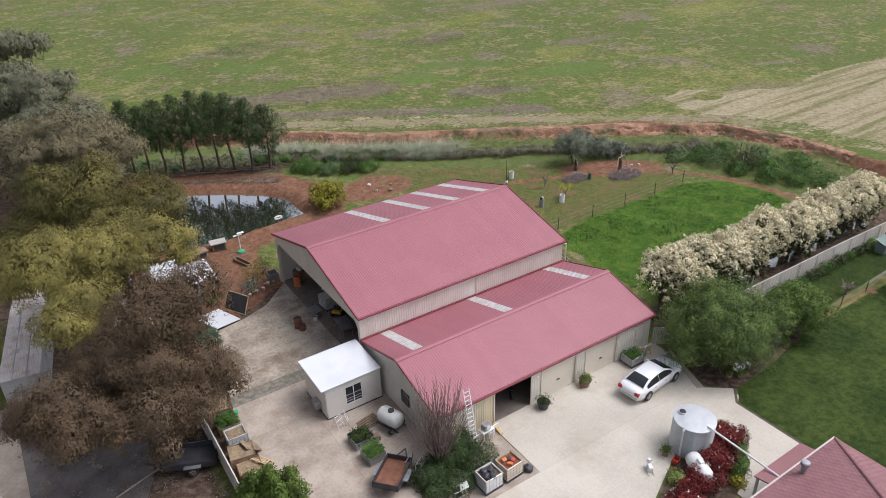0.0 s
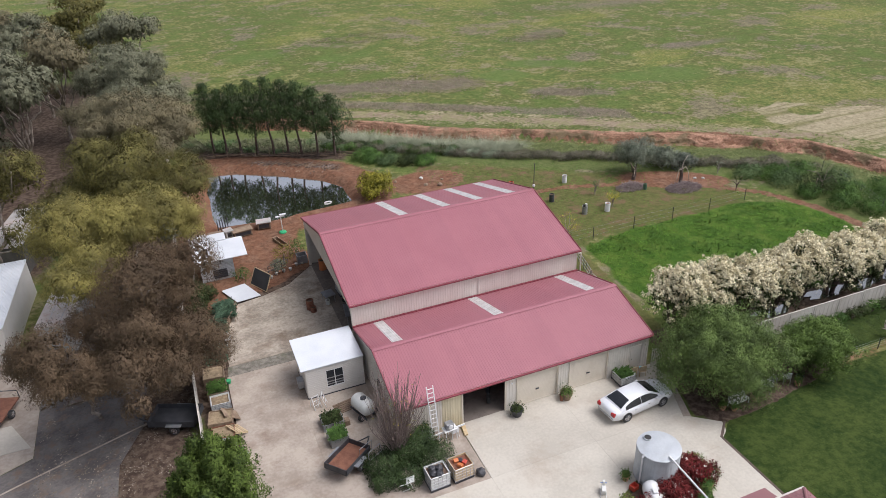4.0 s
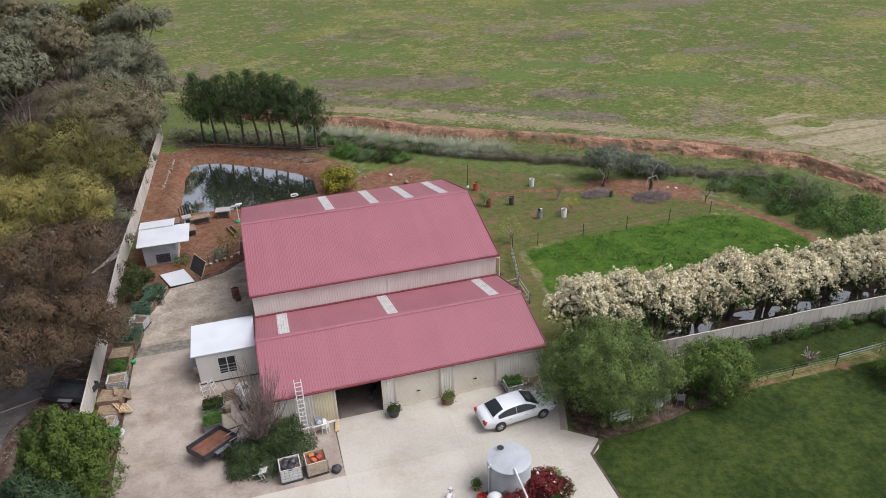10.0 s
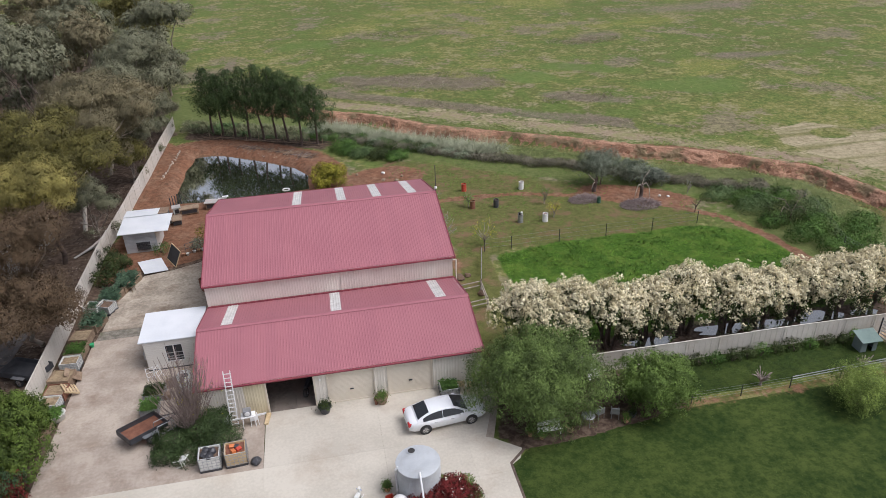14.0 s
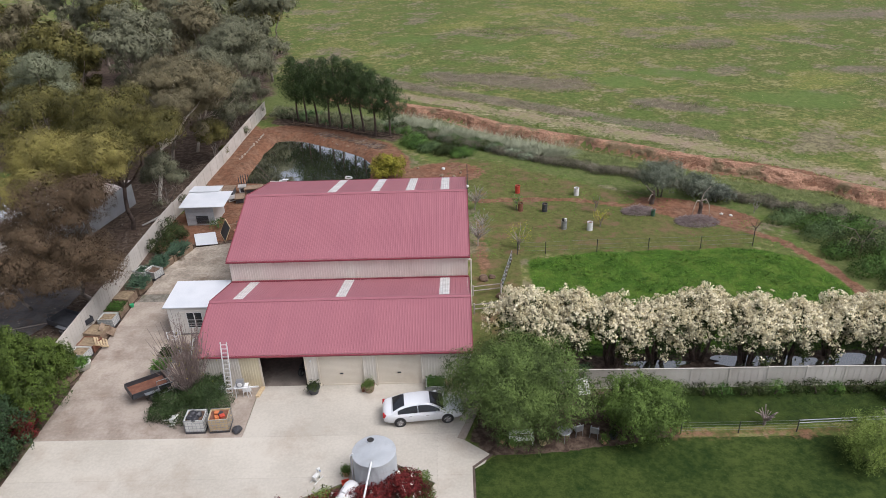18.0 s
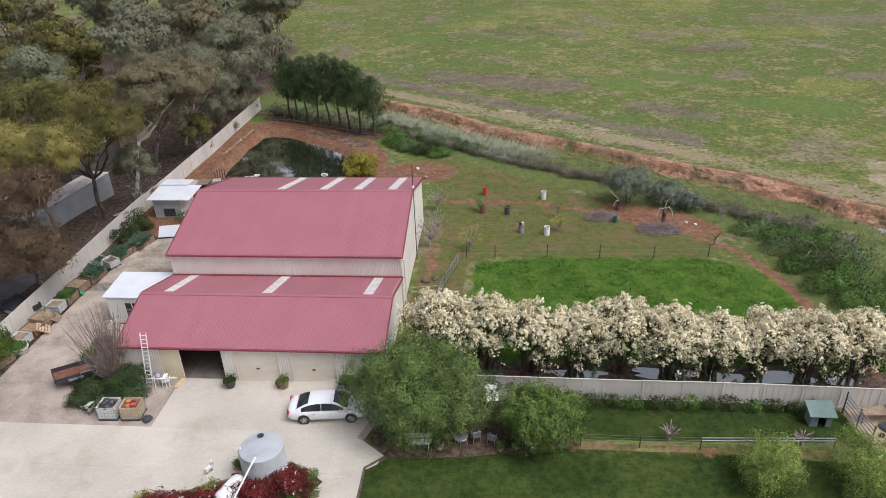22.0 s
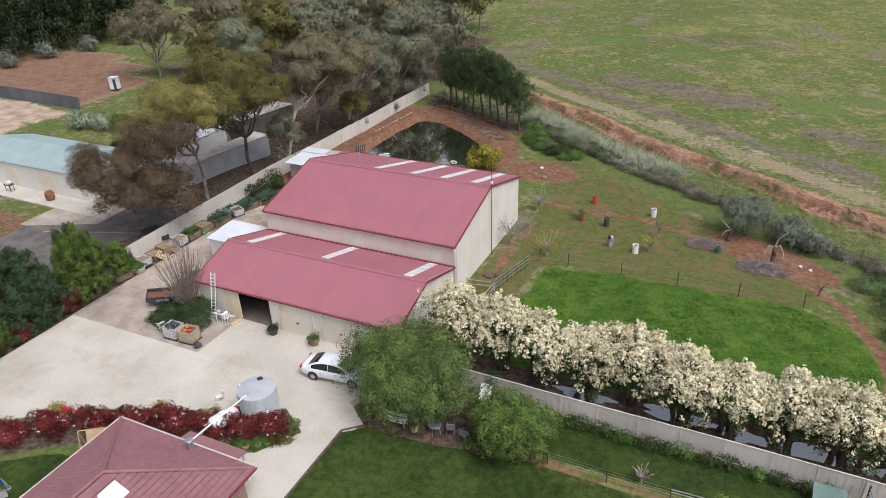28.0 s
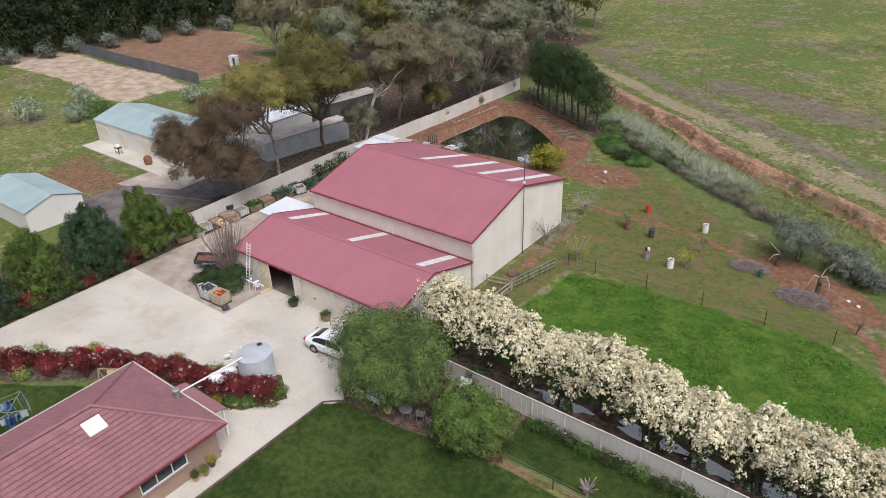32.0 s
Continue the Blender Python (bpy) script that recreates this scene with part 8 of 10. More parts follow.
# ---- inside and in front of the open shed ----
drum(17.9, 50.2, orange_paint, "orange-red steel drum inside the shed", 0.95, 0.32, 0.03, group="yard drums")
bm = B()
bx(bm, -0.3, -0.25, 0, 0.3, 0.25, 0.35)
ob = finish("plastic_box", bevel(bm, 0.05, 2), white_plastic)
ob.matrix_basis = pose(18.6, 51.0, 1.0, 0, 0, 20)
tagged(ob, "white plastic box on a shed shelf", "box")
bm = B()
bx(bm, 18.0, 50.7, 0.03, 20.5, 51.4, 0.96)
ob = finish("work_bench", bm, timber)
tagged(ob, "rough timber workbench along the shed wall", "bench")
cage_bin(18.6, 45.6, 5, 1.1, "full translucent cage container in the shed", None, white_plastic, z=0.03)
bm = B()
bx(bm, -0.48, -0.58, 0.15, 0.48, 0.58, 1.12)
ob = finish("liner_bladder", bevel(bm, 0.08, 2), white_plastic)
ob.matrix_basis = pose(18.6, 45.6, 0.03, 0, 0, 5)
tagged(ob, "cloudy plastic bladder inside a cage container", "container")
cage_bin(19.8, 47.6, 12, 1.1, "cage container stacked in the dim shed", soil, z=0.03)


def trestle_table(x, y, rz, lx, ly, h, material, label, z=0.02):
    t = thing("trestle_table", pose(x, y, z, 0, 0, rz), label, "table", "shed tables")
    bm = B()
    bx(bm, -lx / 2, -ly / 2, h - 0.04, lx / 2, ly / 2, h)
    part("tabletop", bevel(bm, 0.01), material, t)
    for a in (-lx / 2 + 0.15, lx / 2 - 0.15):
        for c in (-ly / 2 + 0.08, ly / 2 - 0.08):
            bm = B()
            tube(bm, (a * 1.05, c * 1.1, 0), (a, c, h - 0.04), 0.025, seg=6)
            part("leg", bm, steel_grey, t)
    return t


trestle_table(17.1, 44.9, 10, 0.95, 1.1, 0.7, steel_grey, "small grey metal table outside the shed")
trestle_table(18.1, 41.7, -8, 1.0, 1.9, 0.75, steel_grey, "long grey folding table inside the shed door", 0.03)
drum(16.9, 44.4, white_plastic, "white bucket under a metal table", 0.4, 0.18, 0.02, group="yard drums")
drum(15.4, 44.3, rust, "rusty fire drum with an open side", 0.85, 0.3, 0.02, group="yard drums")
drum(15.55, 43.8, rust, "short rusty drum beside the fire drum", 0.45, 0.24, 0.02, group="yard drums")
mw = thing("ride_on_mower", pose(18.9, 44.1, 0.03, 0, 0, 40), "yellow ride-on mower parked inside the shed", "mower")
bm = B()
loft(bm, [[(x, -w, 0.35), (x, w, 0.35), (x, w * 0.9, z), (x, -w * 0.9, z)] for x, w, z in ((0.25, 0.3, 0.85), (0.7, 0.3, 0.82), (1.05, 0.22, 0.6))])
part("bonnet", bevel(bm, 0.03), yellow_paint, mw)
bm = B()
bx(bm, -0.75, -0.38, 0.4, 0.0, 0.38, 0.62)
part("rear_body", bevel(bm, 0.04), yellow_paint, mw)
bm = B()
bx(bm, -0.45, -0.24, 0.62, 0.0, 0.24, 0.74)
bx(bm, -0.5, -0.24, 0.7, -0.4, 0.24, 1.05)
part("seat", bevel(bm, 0.03), tyre_black, mw)
bm = B()
lathe(bm, [(0.2, 0), (0.23, 0.02), (0.2, 0.04)], 14)
bmesh.ops.transform(bm, matrix=pose(0.25, 0, 1.0, 0, -30), verts=bm.verts)
part("steering_wheel", bm, tyre_black, mw)
bm = B()
bx(bm, -0.2, -0.55, 0.12, 0.5, 0.55, 0.28)
part("cutting_deck", bevel(bm, 0.04), steel_dark, mw)
for x, r in ((-0.5, 0.27), (0.8, 0.2)):
    for s_ in (-1, 1):
        wheel(mw, x, s_ * 0.42, s_, r)
for k, (x, y, sx, sy, h, m_) in enumerate(((22.0, 50.4, 1.4, 0.8, 1.3, steel_dark), (24.5, 50.2, 1.8, 1.0, 1.6, timber), (27.5, 50.0, 2.0, 1.2, 1.4, steel_grey), (22.5, 38.0, 1.6, 1.0, 1.2, timber), (24.3, 33.0, 1.0, 0.8, 1.5, steel_dark), (23.4, 31.0, 1.6, 0.7, 1.0, timber), (20.0, 34.5, 1.8, 0.9, 1.3, steel_grey))):
    t = thing("storage_rack", pose(x, y, 0.03), "dim storage rack with stacked gear inside a shed", "rack", "shed racks")
    for a in (-sx / 2, sx / 2):
        for c in (-sy / 2, sy / 2):
            bm = B()
            bx(bm, a - 0.03, c - 0.03, 0, a + 0.03, c + 0.03, h)
            part("upright", bm, steel_dark, t)
    for zz in (0.3, h * 0.65, h):
        bm = B()
        bx(bm, -sx / 2, -sy / 2, zz - 0.03, sx / 2, sy / 2, zz)
        part("shelf", bm, m_, t)
bk = thing("parked_motorbike", pose(23.9, 28.6, 0.03, 0, 0, 70), "dark motorbike standing inside the open bay", "motorbike")
for x in (-0.65, 0.65):
    wheel(bk, x, 0, -1, 0.31)
bm = B()
loft(bm, [[(x, -w, z0), (x, w, z0), (x, w, z1), (x, -w, z1)] for x, w, z0, z1 in ((-0.7, 0.08, 0.7, 0.8), (-0.2, 0.14, 0.45, 0.8), (0.2, 0.15, 0.45, 0.95), (0.5, 0.06, 0.75, 0.95))])
part("body", bevel(bm, 0.03), steel_dark, bk)
bm = B()
tube(bm, (0.5, -0.35, 1.05), (0.5, 0.35, 1.05), 0.02)
part("handlebar", bm, chrome, bk)

# sheets on the apron
bm = B()
prism(bm, [(9.0, 50.1), (11.0, 50.5), (12.0, 47.95), (10.0, 47.7)], 0.12, 0.16)
ob = finish("roofing_sheet", bm, roof_white)
tagged(ob, "flat white sheet lying on low blocks", "sheet")
for k, (x, y) in enumerate(((9.5, 49.8), (10.8, 50.1), (11.4, 48.3), (10.3, 48.2))):
    bm = B()
    bx(bm, x - 0.15, y - 0.1, gz(x, y) - 0.05, x + 0.15, y + 0.1, 0.12)
    ob = finish("block", bm, concrete_old)
    tagged(ob, "concrete block under a white sheet", "block", "blocks under the sheet")
bl = thing("black_panel", Matrix.Translation((12.45, 48.7, 0.03)) @ Matrix.Rotation(radians(-62), 4, "Z") @ Matrix.Rotation(radians(62), 4, "X"), "black framed panel leaning near the white sheet", "panel")
bm = B()
bx(bm, -2.0, 0.0, -0.02, 0.2, 1.5, 0.02)
part("panel", bm, black_sheet, bl)
for a in ((-2.03, -0.03, 0.23, 0.03), (-2.03, 1.47, 0.23, 1.53), (-2.03, 0, -1.97, 1.5), (0.17, 0, 0.23, 1.5)):
    bm = B()
    bx(bm, a[0], a[1], -0.03, a[2], a[3], 0.035)
    part("frame", bm, timber_pale, bl)
bm = B()
tube(bm, (-0.9, 1.3, -0.03), (-0.9, 1.9, -1.2), 0.03, seg=6)
part("prop", bm, timber, bl)
# pots along the dirt edge
rs = np.random.RandomState(17)
for k in range(9):
    x, y = 12.9 + k * 0.42 + rs.rand() * 0.2, 50.4 + k * 0.18 + rs.rand() * 0.4
    bm = B()
    lathe(bm, [(0.1, 0), (0.15, 0.22), (0.16, 0.23), (0.12, 0.2)], 12)
    ob = finish("plant_pot", bm, white_plastic if k % 3 else terracotta)
    ob.matrix_basis = pose(x, y, gz(x, y) + 0.01)
    tagged(ob, "small pale plant pot on the dirt edge", "pot", "pots on the dirt edge")
mg = thing("mesh_panel", pose(13.2, 50.8, gz(13.2, 50.8), 0, 0, 25), "upright wire mesh panel at the yard edge", "panel")
for p_, q_ in (((0, 0, 0), (0, 0, 1.1)), ((1.4, 0, 0), (1.4, 0, 1.1)), ((0, 0, 1.1), (1.4, 0, 1.1)), ((0, 0, 0.1), (1.4, 0, 0.1)), ((0, 0, 0.6), (1.4, 0, 0.6)), ((0.7, 0, 0), (0.7, 0, 1.1))):
    bm = B()
    tube(bm, p_, q_, 0.025, seg=6)
    part("bar", bm, steel_dark, mg)
for k, (x, y, rx, h, m_) in enumerate(((15.0, 52.6, 0.8, 1.7, leaf_yellow), (16.3, 54.0, 0.6, 1.4, leaf_weed), (10.9, 51.8, 0.7, 0.7, leaf_weed), (14.2, 51.6, 0.5, 0.9, leaf_scrub))):
    bush("yard_shrub", x, y, [(0, 0, h * 0.65, rx, rx, h * 0.4)], m_, 560 + k, "thin straggly shrub on the dirt edge", 600, 0.14, 0.35, 0.1, 4, bark_grey, group="straggly shrubs", spray=4, sd=0.2)
wb = thing("grey_bin", pose(16.5, 52.4, gz(16.5, 52.4)), "grey box bin beside the shed corner", "bin")
bm = B()
for a in ((-0.45, -0.4, 0.45, -0.36), (-0.45, 0.36, 0.45, 0.4), (-0.45, -0.36, -0.41, 0.36), (0.41, -0.36, 0.45, 0.36)):
    bx(bm, a[0], a[1], 0, a[2], a[3], 0.8)
part("box", bm, steel_grey, wb)
tro = thing("timber_trough", pose(15.4, 57.2, gz(15.4, 57.2), 0, 0, 108), "long dark timber feed trough", "trough")
for a in ((-1.1, -0.25, 1.1, -0.2), (-1.1, 0.2, 1.1, 0.25), (-1.1, -0.2, -1.05, 0.2), (1.05, -0.2, 1.1, 0.2)):
    bm = B()
    bx(bm, a[0], a[1], 0, a[2], a[3], 0.3)
    part("board", bm, timber, tro)
pl = thing("solar_lamp", pose(16.1, 59.6, gz(16.1, 59.6)), "white pole light with a green base by the pond", "lamp")
bm = B()
tube(bm, (0, 0, 0), (0, 0, 1.9), 0.05)
part("pole", bm, white_paint, pl)
bm = B()
bx(bm, -0.5, -0.09, 1.75, 0.35, 0.09, 1.85)
bx(bm, -0.1, -0.15, 1.95, 0.55, 0.15, 2.0)
part("head", bevel(bm, 0.02), white_paint, pl)
bm = B()
lathe(bm, [(0.38, 0), (0.34, 0.14), (0.1, 0.2)], 14)
part("base", bm, green_plastic, pl)
for k, (x, y, rz, sx, sy, h, m_) in enumerate(((12.3, 60.8, 8, 1.8, 0.9, 0.8, timber), (14.6, 61.6, -6, 1.3, 0.9, 0.9, timber), (11.4, 58.4, 10, 0.8, 1.3, 0.7, steel_dark), (8.0, 60.2, 4, 1.6, 1.6, 0.8, timber_pale), (9.7, 60.4, 0, 1.1, 1.3, 0.9, fence_grey), (11.0, 61.0, 12, 0.7, 0.7, 0.9, white_plastic), (8.7, 58.4, 0, 2.0, 1.0, 0.8, timber), (10.4, 58.6, 30, 0.8, 0.8, 0.5, white_plastic))):
    t = thing("poultry_hutch", pose(x, y, gz(x, y), 0, 0, rz), "small weathered hutch beside the pond", "hutch", "hutches by the pond")
    bm = B()
    bx(bm, -sx / 2, -sy / 2, 0.1, sx / 2, sy / 2, h * 0.85)
    part("body", bevel(bm, 0.02), m_, t)
    bm = B()
    bx(bm, -sx / 2 - 0.1, -sy / 2 - 0.1, h * 0.85, sx / 2 + 0.1, sy / 2 + 0.1, h * 0.85 + 0.05)
    part("lid", bm, roof_zinc if k % 2 else timber, t)
    for a in (-sx / 2 + 0.06, sx / 2 - 0.06):
        bm = B()
        bx(bm, a - 0.05, -sy / 2, -0.05, a + 0.05, sy / 2, 0.1)
        part("skid", bm, timber, t)
    bm = B()
    bx(bm, -sx / 2 + 0.15, -sy / 2 - 0.02, 0.2, sx / 2 - 0.15, -sy / 2 + 0.0, h * 0.7)
    part("mesh_front", bm, steel_dark, t)
fl = thing("pond_float", pose(22.2, 65.6, -0.84), "white curved float at the pond's edge", "float")
for k in range(1):
    bm = B()
    for j in range(7):
        a0, a1 = j * 0.4, (j + 1) * 0.4
        tube(bm, (0.4 * math.cos(a0) + k * 0.8, 0.1, 0.16 * math.sin(a0)), (0.4 * math.cos(a1) + k * 0.8, 0.1, 0.16 * math.sin(a1)), 0.08, seg=8)
    part("hoop", bm, white_plastic, fl)
# branches laid on the pond's far bank and the brush fence under the pines
rs = np.random.RandomState(21)
for k in range(70):
    f = rs.rand() ** 0.7
    x, y = 16.5 + 9.2 * f + rs.normal() * 0.4, 79.9 - 6.4 * f + rs.normal() * 0.25
    bm = B()
    a = rs.normal() * 0.45 + 0.75
    ln = 0.8 + rs.rand() * 1.5
    p0 = Vector((x - ln * 0.5 * math.cos(a), y - ln * 0.5 * math.sin(a), 0))
    p1 = Vector((x + ln * 0.5 * math.cos(a), y + ln * 0.5 * math.sin(a), 0))
    p0.z, p1.z = gz(p0.x, p0.y) + 0.05, gz(p1.x, p1.y) + 0.08 + 0.12 * rs.rand()
    mid = p0.lerp(p1, 0.5) + Vector((rs.normal() * 0.08, 0, 0.04))
    tube(bm, p0, mid, 0.05, 0.04, 6)
    tube(bm, mid, p1, 0.04, 0.02, 6)
    ob = finish("branch", bm, (bark_dark, timber, bark_dark, bark_twig, timber)[k % 5])
    tagged(ob, "dead branch laid down the pond bank", "branch", "branches on the pond bank")
for k in range(60):
    f = k / 59
    x, y = 12.4 + 16.4 * f, 84.4 - 7.6 * f + rs.normal() * 0.15
    bm = B()
    ln = 1.2 + rs.rand() * 0.8
    zz = gz(x, y) + 0.1 + rs.rand() * 0.45
    tube(bm, (x - ln / 2, y + ln * 0.22, zz), (x + ln / 2, y - ln * 0.22, zz + rs.normal() * 0.1), 0.045, 0.03, 5)
    ob = finish("fence_log", bm, bark_dark if k % 2 else timber)
    tagged(ob, "rough log stacked in a low brush fence", "log", "brush fence under the pines")
for k in range(11):
    x, y = 12.2 + 1.64 * k, 84.6 - 0.76 * k
    bm = B()
    tube(bm, (x, y, gz(x, y) - 0.2), (x, y, gz(x, y) + 0.9), 0.06, 0.05, 6)
    ob = finish("fence_stake", bm, timber)
    tagged(ob, "rough wooden stake of a brush fence", "stake", "brush fence stakes")
for k in range(26):
    f = k / 25
    x, y = 8.0 + 0.8 * f + rs.normal() * 0.1, 71.5 + 9.0 * f
    bm = B()
    bmesh.ops.create_icosphere(bm, subdivisions=2, radius=0.09 + 0.06 * rs.rand())
    for v_ in bm.verts:
        v_.co *= 1 + 0.4 * noise.noise(v_.co * 5 + Vector((k, 0, 0)))
    ob = finish("stone", bm, concrete_mid, None, "", False)
    ob.matrix_basis = pose(x, y, gz(x, y) + 0.04, 0, 0, rs.rand() * 360)
    tagged(ob, "pale stone in a row along the bank", "stone", "stones along the pond bank")
# open drain pipes by the fence end of the pond yard
for k in range(5):
    x, y = 10.2 + 0.25 * k, 62.6 + 0.1 * k
    bm = B()
    tube(bm, (x, y, gz(x, y) - 0.2), (x, y, gz(x, y) + 1.1 + 0.1 * (k % 2)), 0.05, seg=7)
    ob = finish("garden_stake", bm, steel_dark)
    tagged(ob, "dark stake standing at the pond edge", "stake", "stakes at the pond edge")

# ---- orchard ----
drum(41.5, 59.15, red_paint, "rusty red steel drum in the orchard grass")
drum(47.7, 58.1, white_paint, "white-painted steel drum in the orchard grass")
drum(43.85, 54.3, steel_dark, "dark steel drum in the orchard grass")
drum(41.4, 54.5, rust, "brown rusty drum with a sapling")
drum(45.2, 50.0, steel_grey, "pale blue-white drum holding black and white pots")
drum(47.6, 49.5, white_paint, "white drum planter with a rusty rim", top=rust)
for k, (dx, m_) in enumerate(((-0.1, tyre_black), (0.12, white_plastic))):
    bm = B()
    lathe(bm, [(0.09, 0), (0.13, 0.3), (0.1, 0.31)], 12)
    ob = finish("plant_pot", bm, m_)
    ob.matrix_basis = pose(45.2 + dx, 50.0, gz(45.2, 50) + 0.78)
    tagged(ob, "small plastic pot standing in a drum", "pot", "pots in the drum")


drum(54.4, 52.4, green_dull, "dull green steel bin beside a heap of prunings", 0.62, 0.2)


def sapling(x, y, h, r, material, seed, label, n=350, bark=bark_grey, name="sapling", group="orchard saplings", twigs=10, sz=0.14):
    rs = np.random.RandomState(seed)
    t = thing(name, pose(x, y, gz(x, y) - 0.03), label, "tree", group)
    paths = [(wander(rs, (0, 0, -0.1), (0.05, 0.05, h * 0.45), 3, 0.05), 0.03 + 0.012 * h, 0.03)]
    ends = []
    for k in range(twigs):
        a = k * 2.4
        e = (math.cos(a) * r * (0.5 + 0.5 * rs.rand()), math.sin(a) * r * (0.5 + 0.5 * rs.rand()), h * (0.6 + 0.4 * rs.rand()))
        ends.append(e)
        paths.append((wander(rs, (0.05, 0.05, h * (0.2 + 0.25 * rs.rand())), e, 3, 0.08), 0.02 + 0.006 * h, 0.008))
    limbs(t, bark, paths, "branch")
    if n:
        c = np.array(ends)[rs.randint(0, len(ends), n)] * (0.75 + 0.3 * rs.rand(n, 1)) + rs.normal(size=(n, 3)) * 0.16
        leaf_mesh("leafage", c, np.zeros((n, 3)), sz, 0.4, 0.2, seed + 1, material, t, kind="stuff")
    return t


sapling(41.0, 54.9, 1.7, 0.5, leaf_weed, 600, "leafy green sapling beside a drum", 400)
sapling(48.7, 50.2, 1.7, 0.6, leaf_yellow, 601, "small yellow-green citrus sapling", 420)
sapling(48.9, 53.7, 1.9, 0.4, leaf_bush, 602, "thin sapling with a few leaves", 160)
sapling(40.4, 45.7, 2.4, 1.3, leaf_yellow, 603, "young fruit tree with sparse yellow leaves", 420, twigs=16)
sapling(36.7, 54.4, 2.6, 1.3, leaf_silver, 604, "pale grey fig tree with bare branches", 320, twigs=22)
sapling(36.7, 46.6, 2.8, 1.5, leaf_silver, 605, "pale bare fruit tree against the shed wall", 160, twigs=26)
sapling(37.2, 49.6, 2.2, 1.0, leaf_silver, 606, "pale bare shrub against the shed wall", 120, twigs=18)
sapling(62.6, 47.6, 1.8, 0.7, leaf_scrub, 607, "small bare stick of a tree", 0, bark_dark, twigs=6)
sapling(64.5, 52.5, 1.6, 0.5, leaf_scrub, 608, "small bare sapling on red dirt", 30, bark_grey, twigs=6)
sapling(33.0, 55.8, 1.4, 0.9, leaf_weed, 609, "low green shrub behind the shed", 500)


def brush_pile(x, y, rx, ry, h, n, seed):
    rs = np.random.RandomState(seed)
    bm = B()
    for k in range(n):
        a, q = rs.rand() * math.tau, rs.rand() ** 0.5
        cx, cy, cz = math.cos(a) * q * rx, math.sin(a) * q * ry, h * (1 - q * 0.8) * rs.rand()
        d = Vector((rs.normal(), rs.normal(), rs.normal() * 0.3)).normalized() * (0.35 + 0.5 * rs.rand())
        tube(bm, Vector((cx, cy, max(cz, 0.05))) - d * 0.5, Vector((cx, cy, max(cz, 0.05))) + d * 0.5, 0.018, 0.008, 4, False)
    ob = finish("twig_heap", bm, dead_twig)
    ob.matrix_basis = pose(x, y, gz(x, y) - 0.03)
    return tagged(ob, "heap of dead grey prunings on red dirt", "brush pile", "brush piles", "stuff")


brush_pile(58.2, 50.6, 2.1, 1.3, 0.9, 900, 31)
brush_pile(53.2, 53.4, 1.7, 1.0, 0.9, 600, 32)
dead = thing("dead_tree", pose(58.9, 52.1, gz(58.9, 52.1)), "dead twisted white-limbed tree in a brush heap", "tree")
limbs(dead, bark_dark, [([(0, 0, -0.1), (0.05, 0, 0.9), (0.0, 0.05, 1.7)], 0.22, 0.16)])
limbs(dead, bark_pale, [([(0, 0, 1.6), (-0.45, -0.1, 1.75), (-0.65, -0.2, 1.2), (-0.8, -0.25, 0.4)], 0.055, 0.03), ([(0, 0, 1.6), (0.4, -0.1, 1.9), (0.75, -0.2, 1.3), (0.85, -0.3, 0.4)], 0.055, 0.03), ([(0, 0, 1.6), (0.2, 0.1, 2.4), (0.8, 0.2, 3.1)], 0.05, 0.02)], "limb")
dead2 = thing("dead_tree", pose(55.0, 55.3, gz(55, 55.3)), "short dead stump with a bare white limb", "tree")
limbs(dead2, bark_dark, [([(0, 0, -0.1), (0.1, 0, 0.7), (0.15, 0.1, 1.5)], 0.25, 0.15)])
limbs(dead2, bark_pale, [([(0.1, 0, 1.2), (-0.5, -0.2, 1.8), (-0.9, -0.4, 2.3)], 0.05, 0.02), ([(0.1, 0, 1.1), (-0.3, -0.5, 1.2), (-0.6, -0.8, 0.7)], 0.045, 0.02)], "limb")
for k, (x, y, r) in enumerate(((37.0, 40.4, 0.42), (37.7, 40.7, 0.28), (38.2, 37.6, 0.35), (61.2, 52.4, 0.16), (62.0, 52.0, 0.16), (33.2, 64.0, 0.25), (34.6, 63.2, 0.3), (35.4, 64.6, 0.2), (33.4, 66.0, 0.22), (30.4, 66.4, 0.18))):
    bm = B()
    bmesh.ops.create_icosphere(bm, subdivisions=2, radius=r)
    for v_ in bm.verts:
        v_.co *= 1 + 0.4 * noise.noise(v_.co * 3 / r * 0.4 + Vector((k * 2.0, 0, 0)))
        v_.co.z *= 0.7
    ob = finish("boulder", bm, soil if k < 3 else white_plastic if k in (3, 4, 8) else timber)
    ob.matrix_basis = pose(x, y, gz(x, y) + r * 0.35, 0, 0, 40 * k)
    tagged(ob, "brown rock on the paddock ground" if k < 3 else "pale lump lying on the dirt", "rock", "rocks")


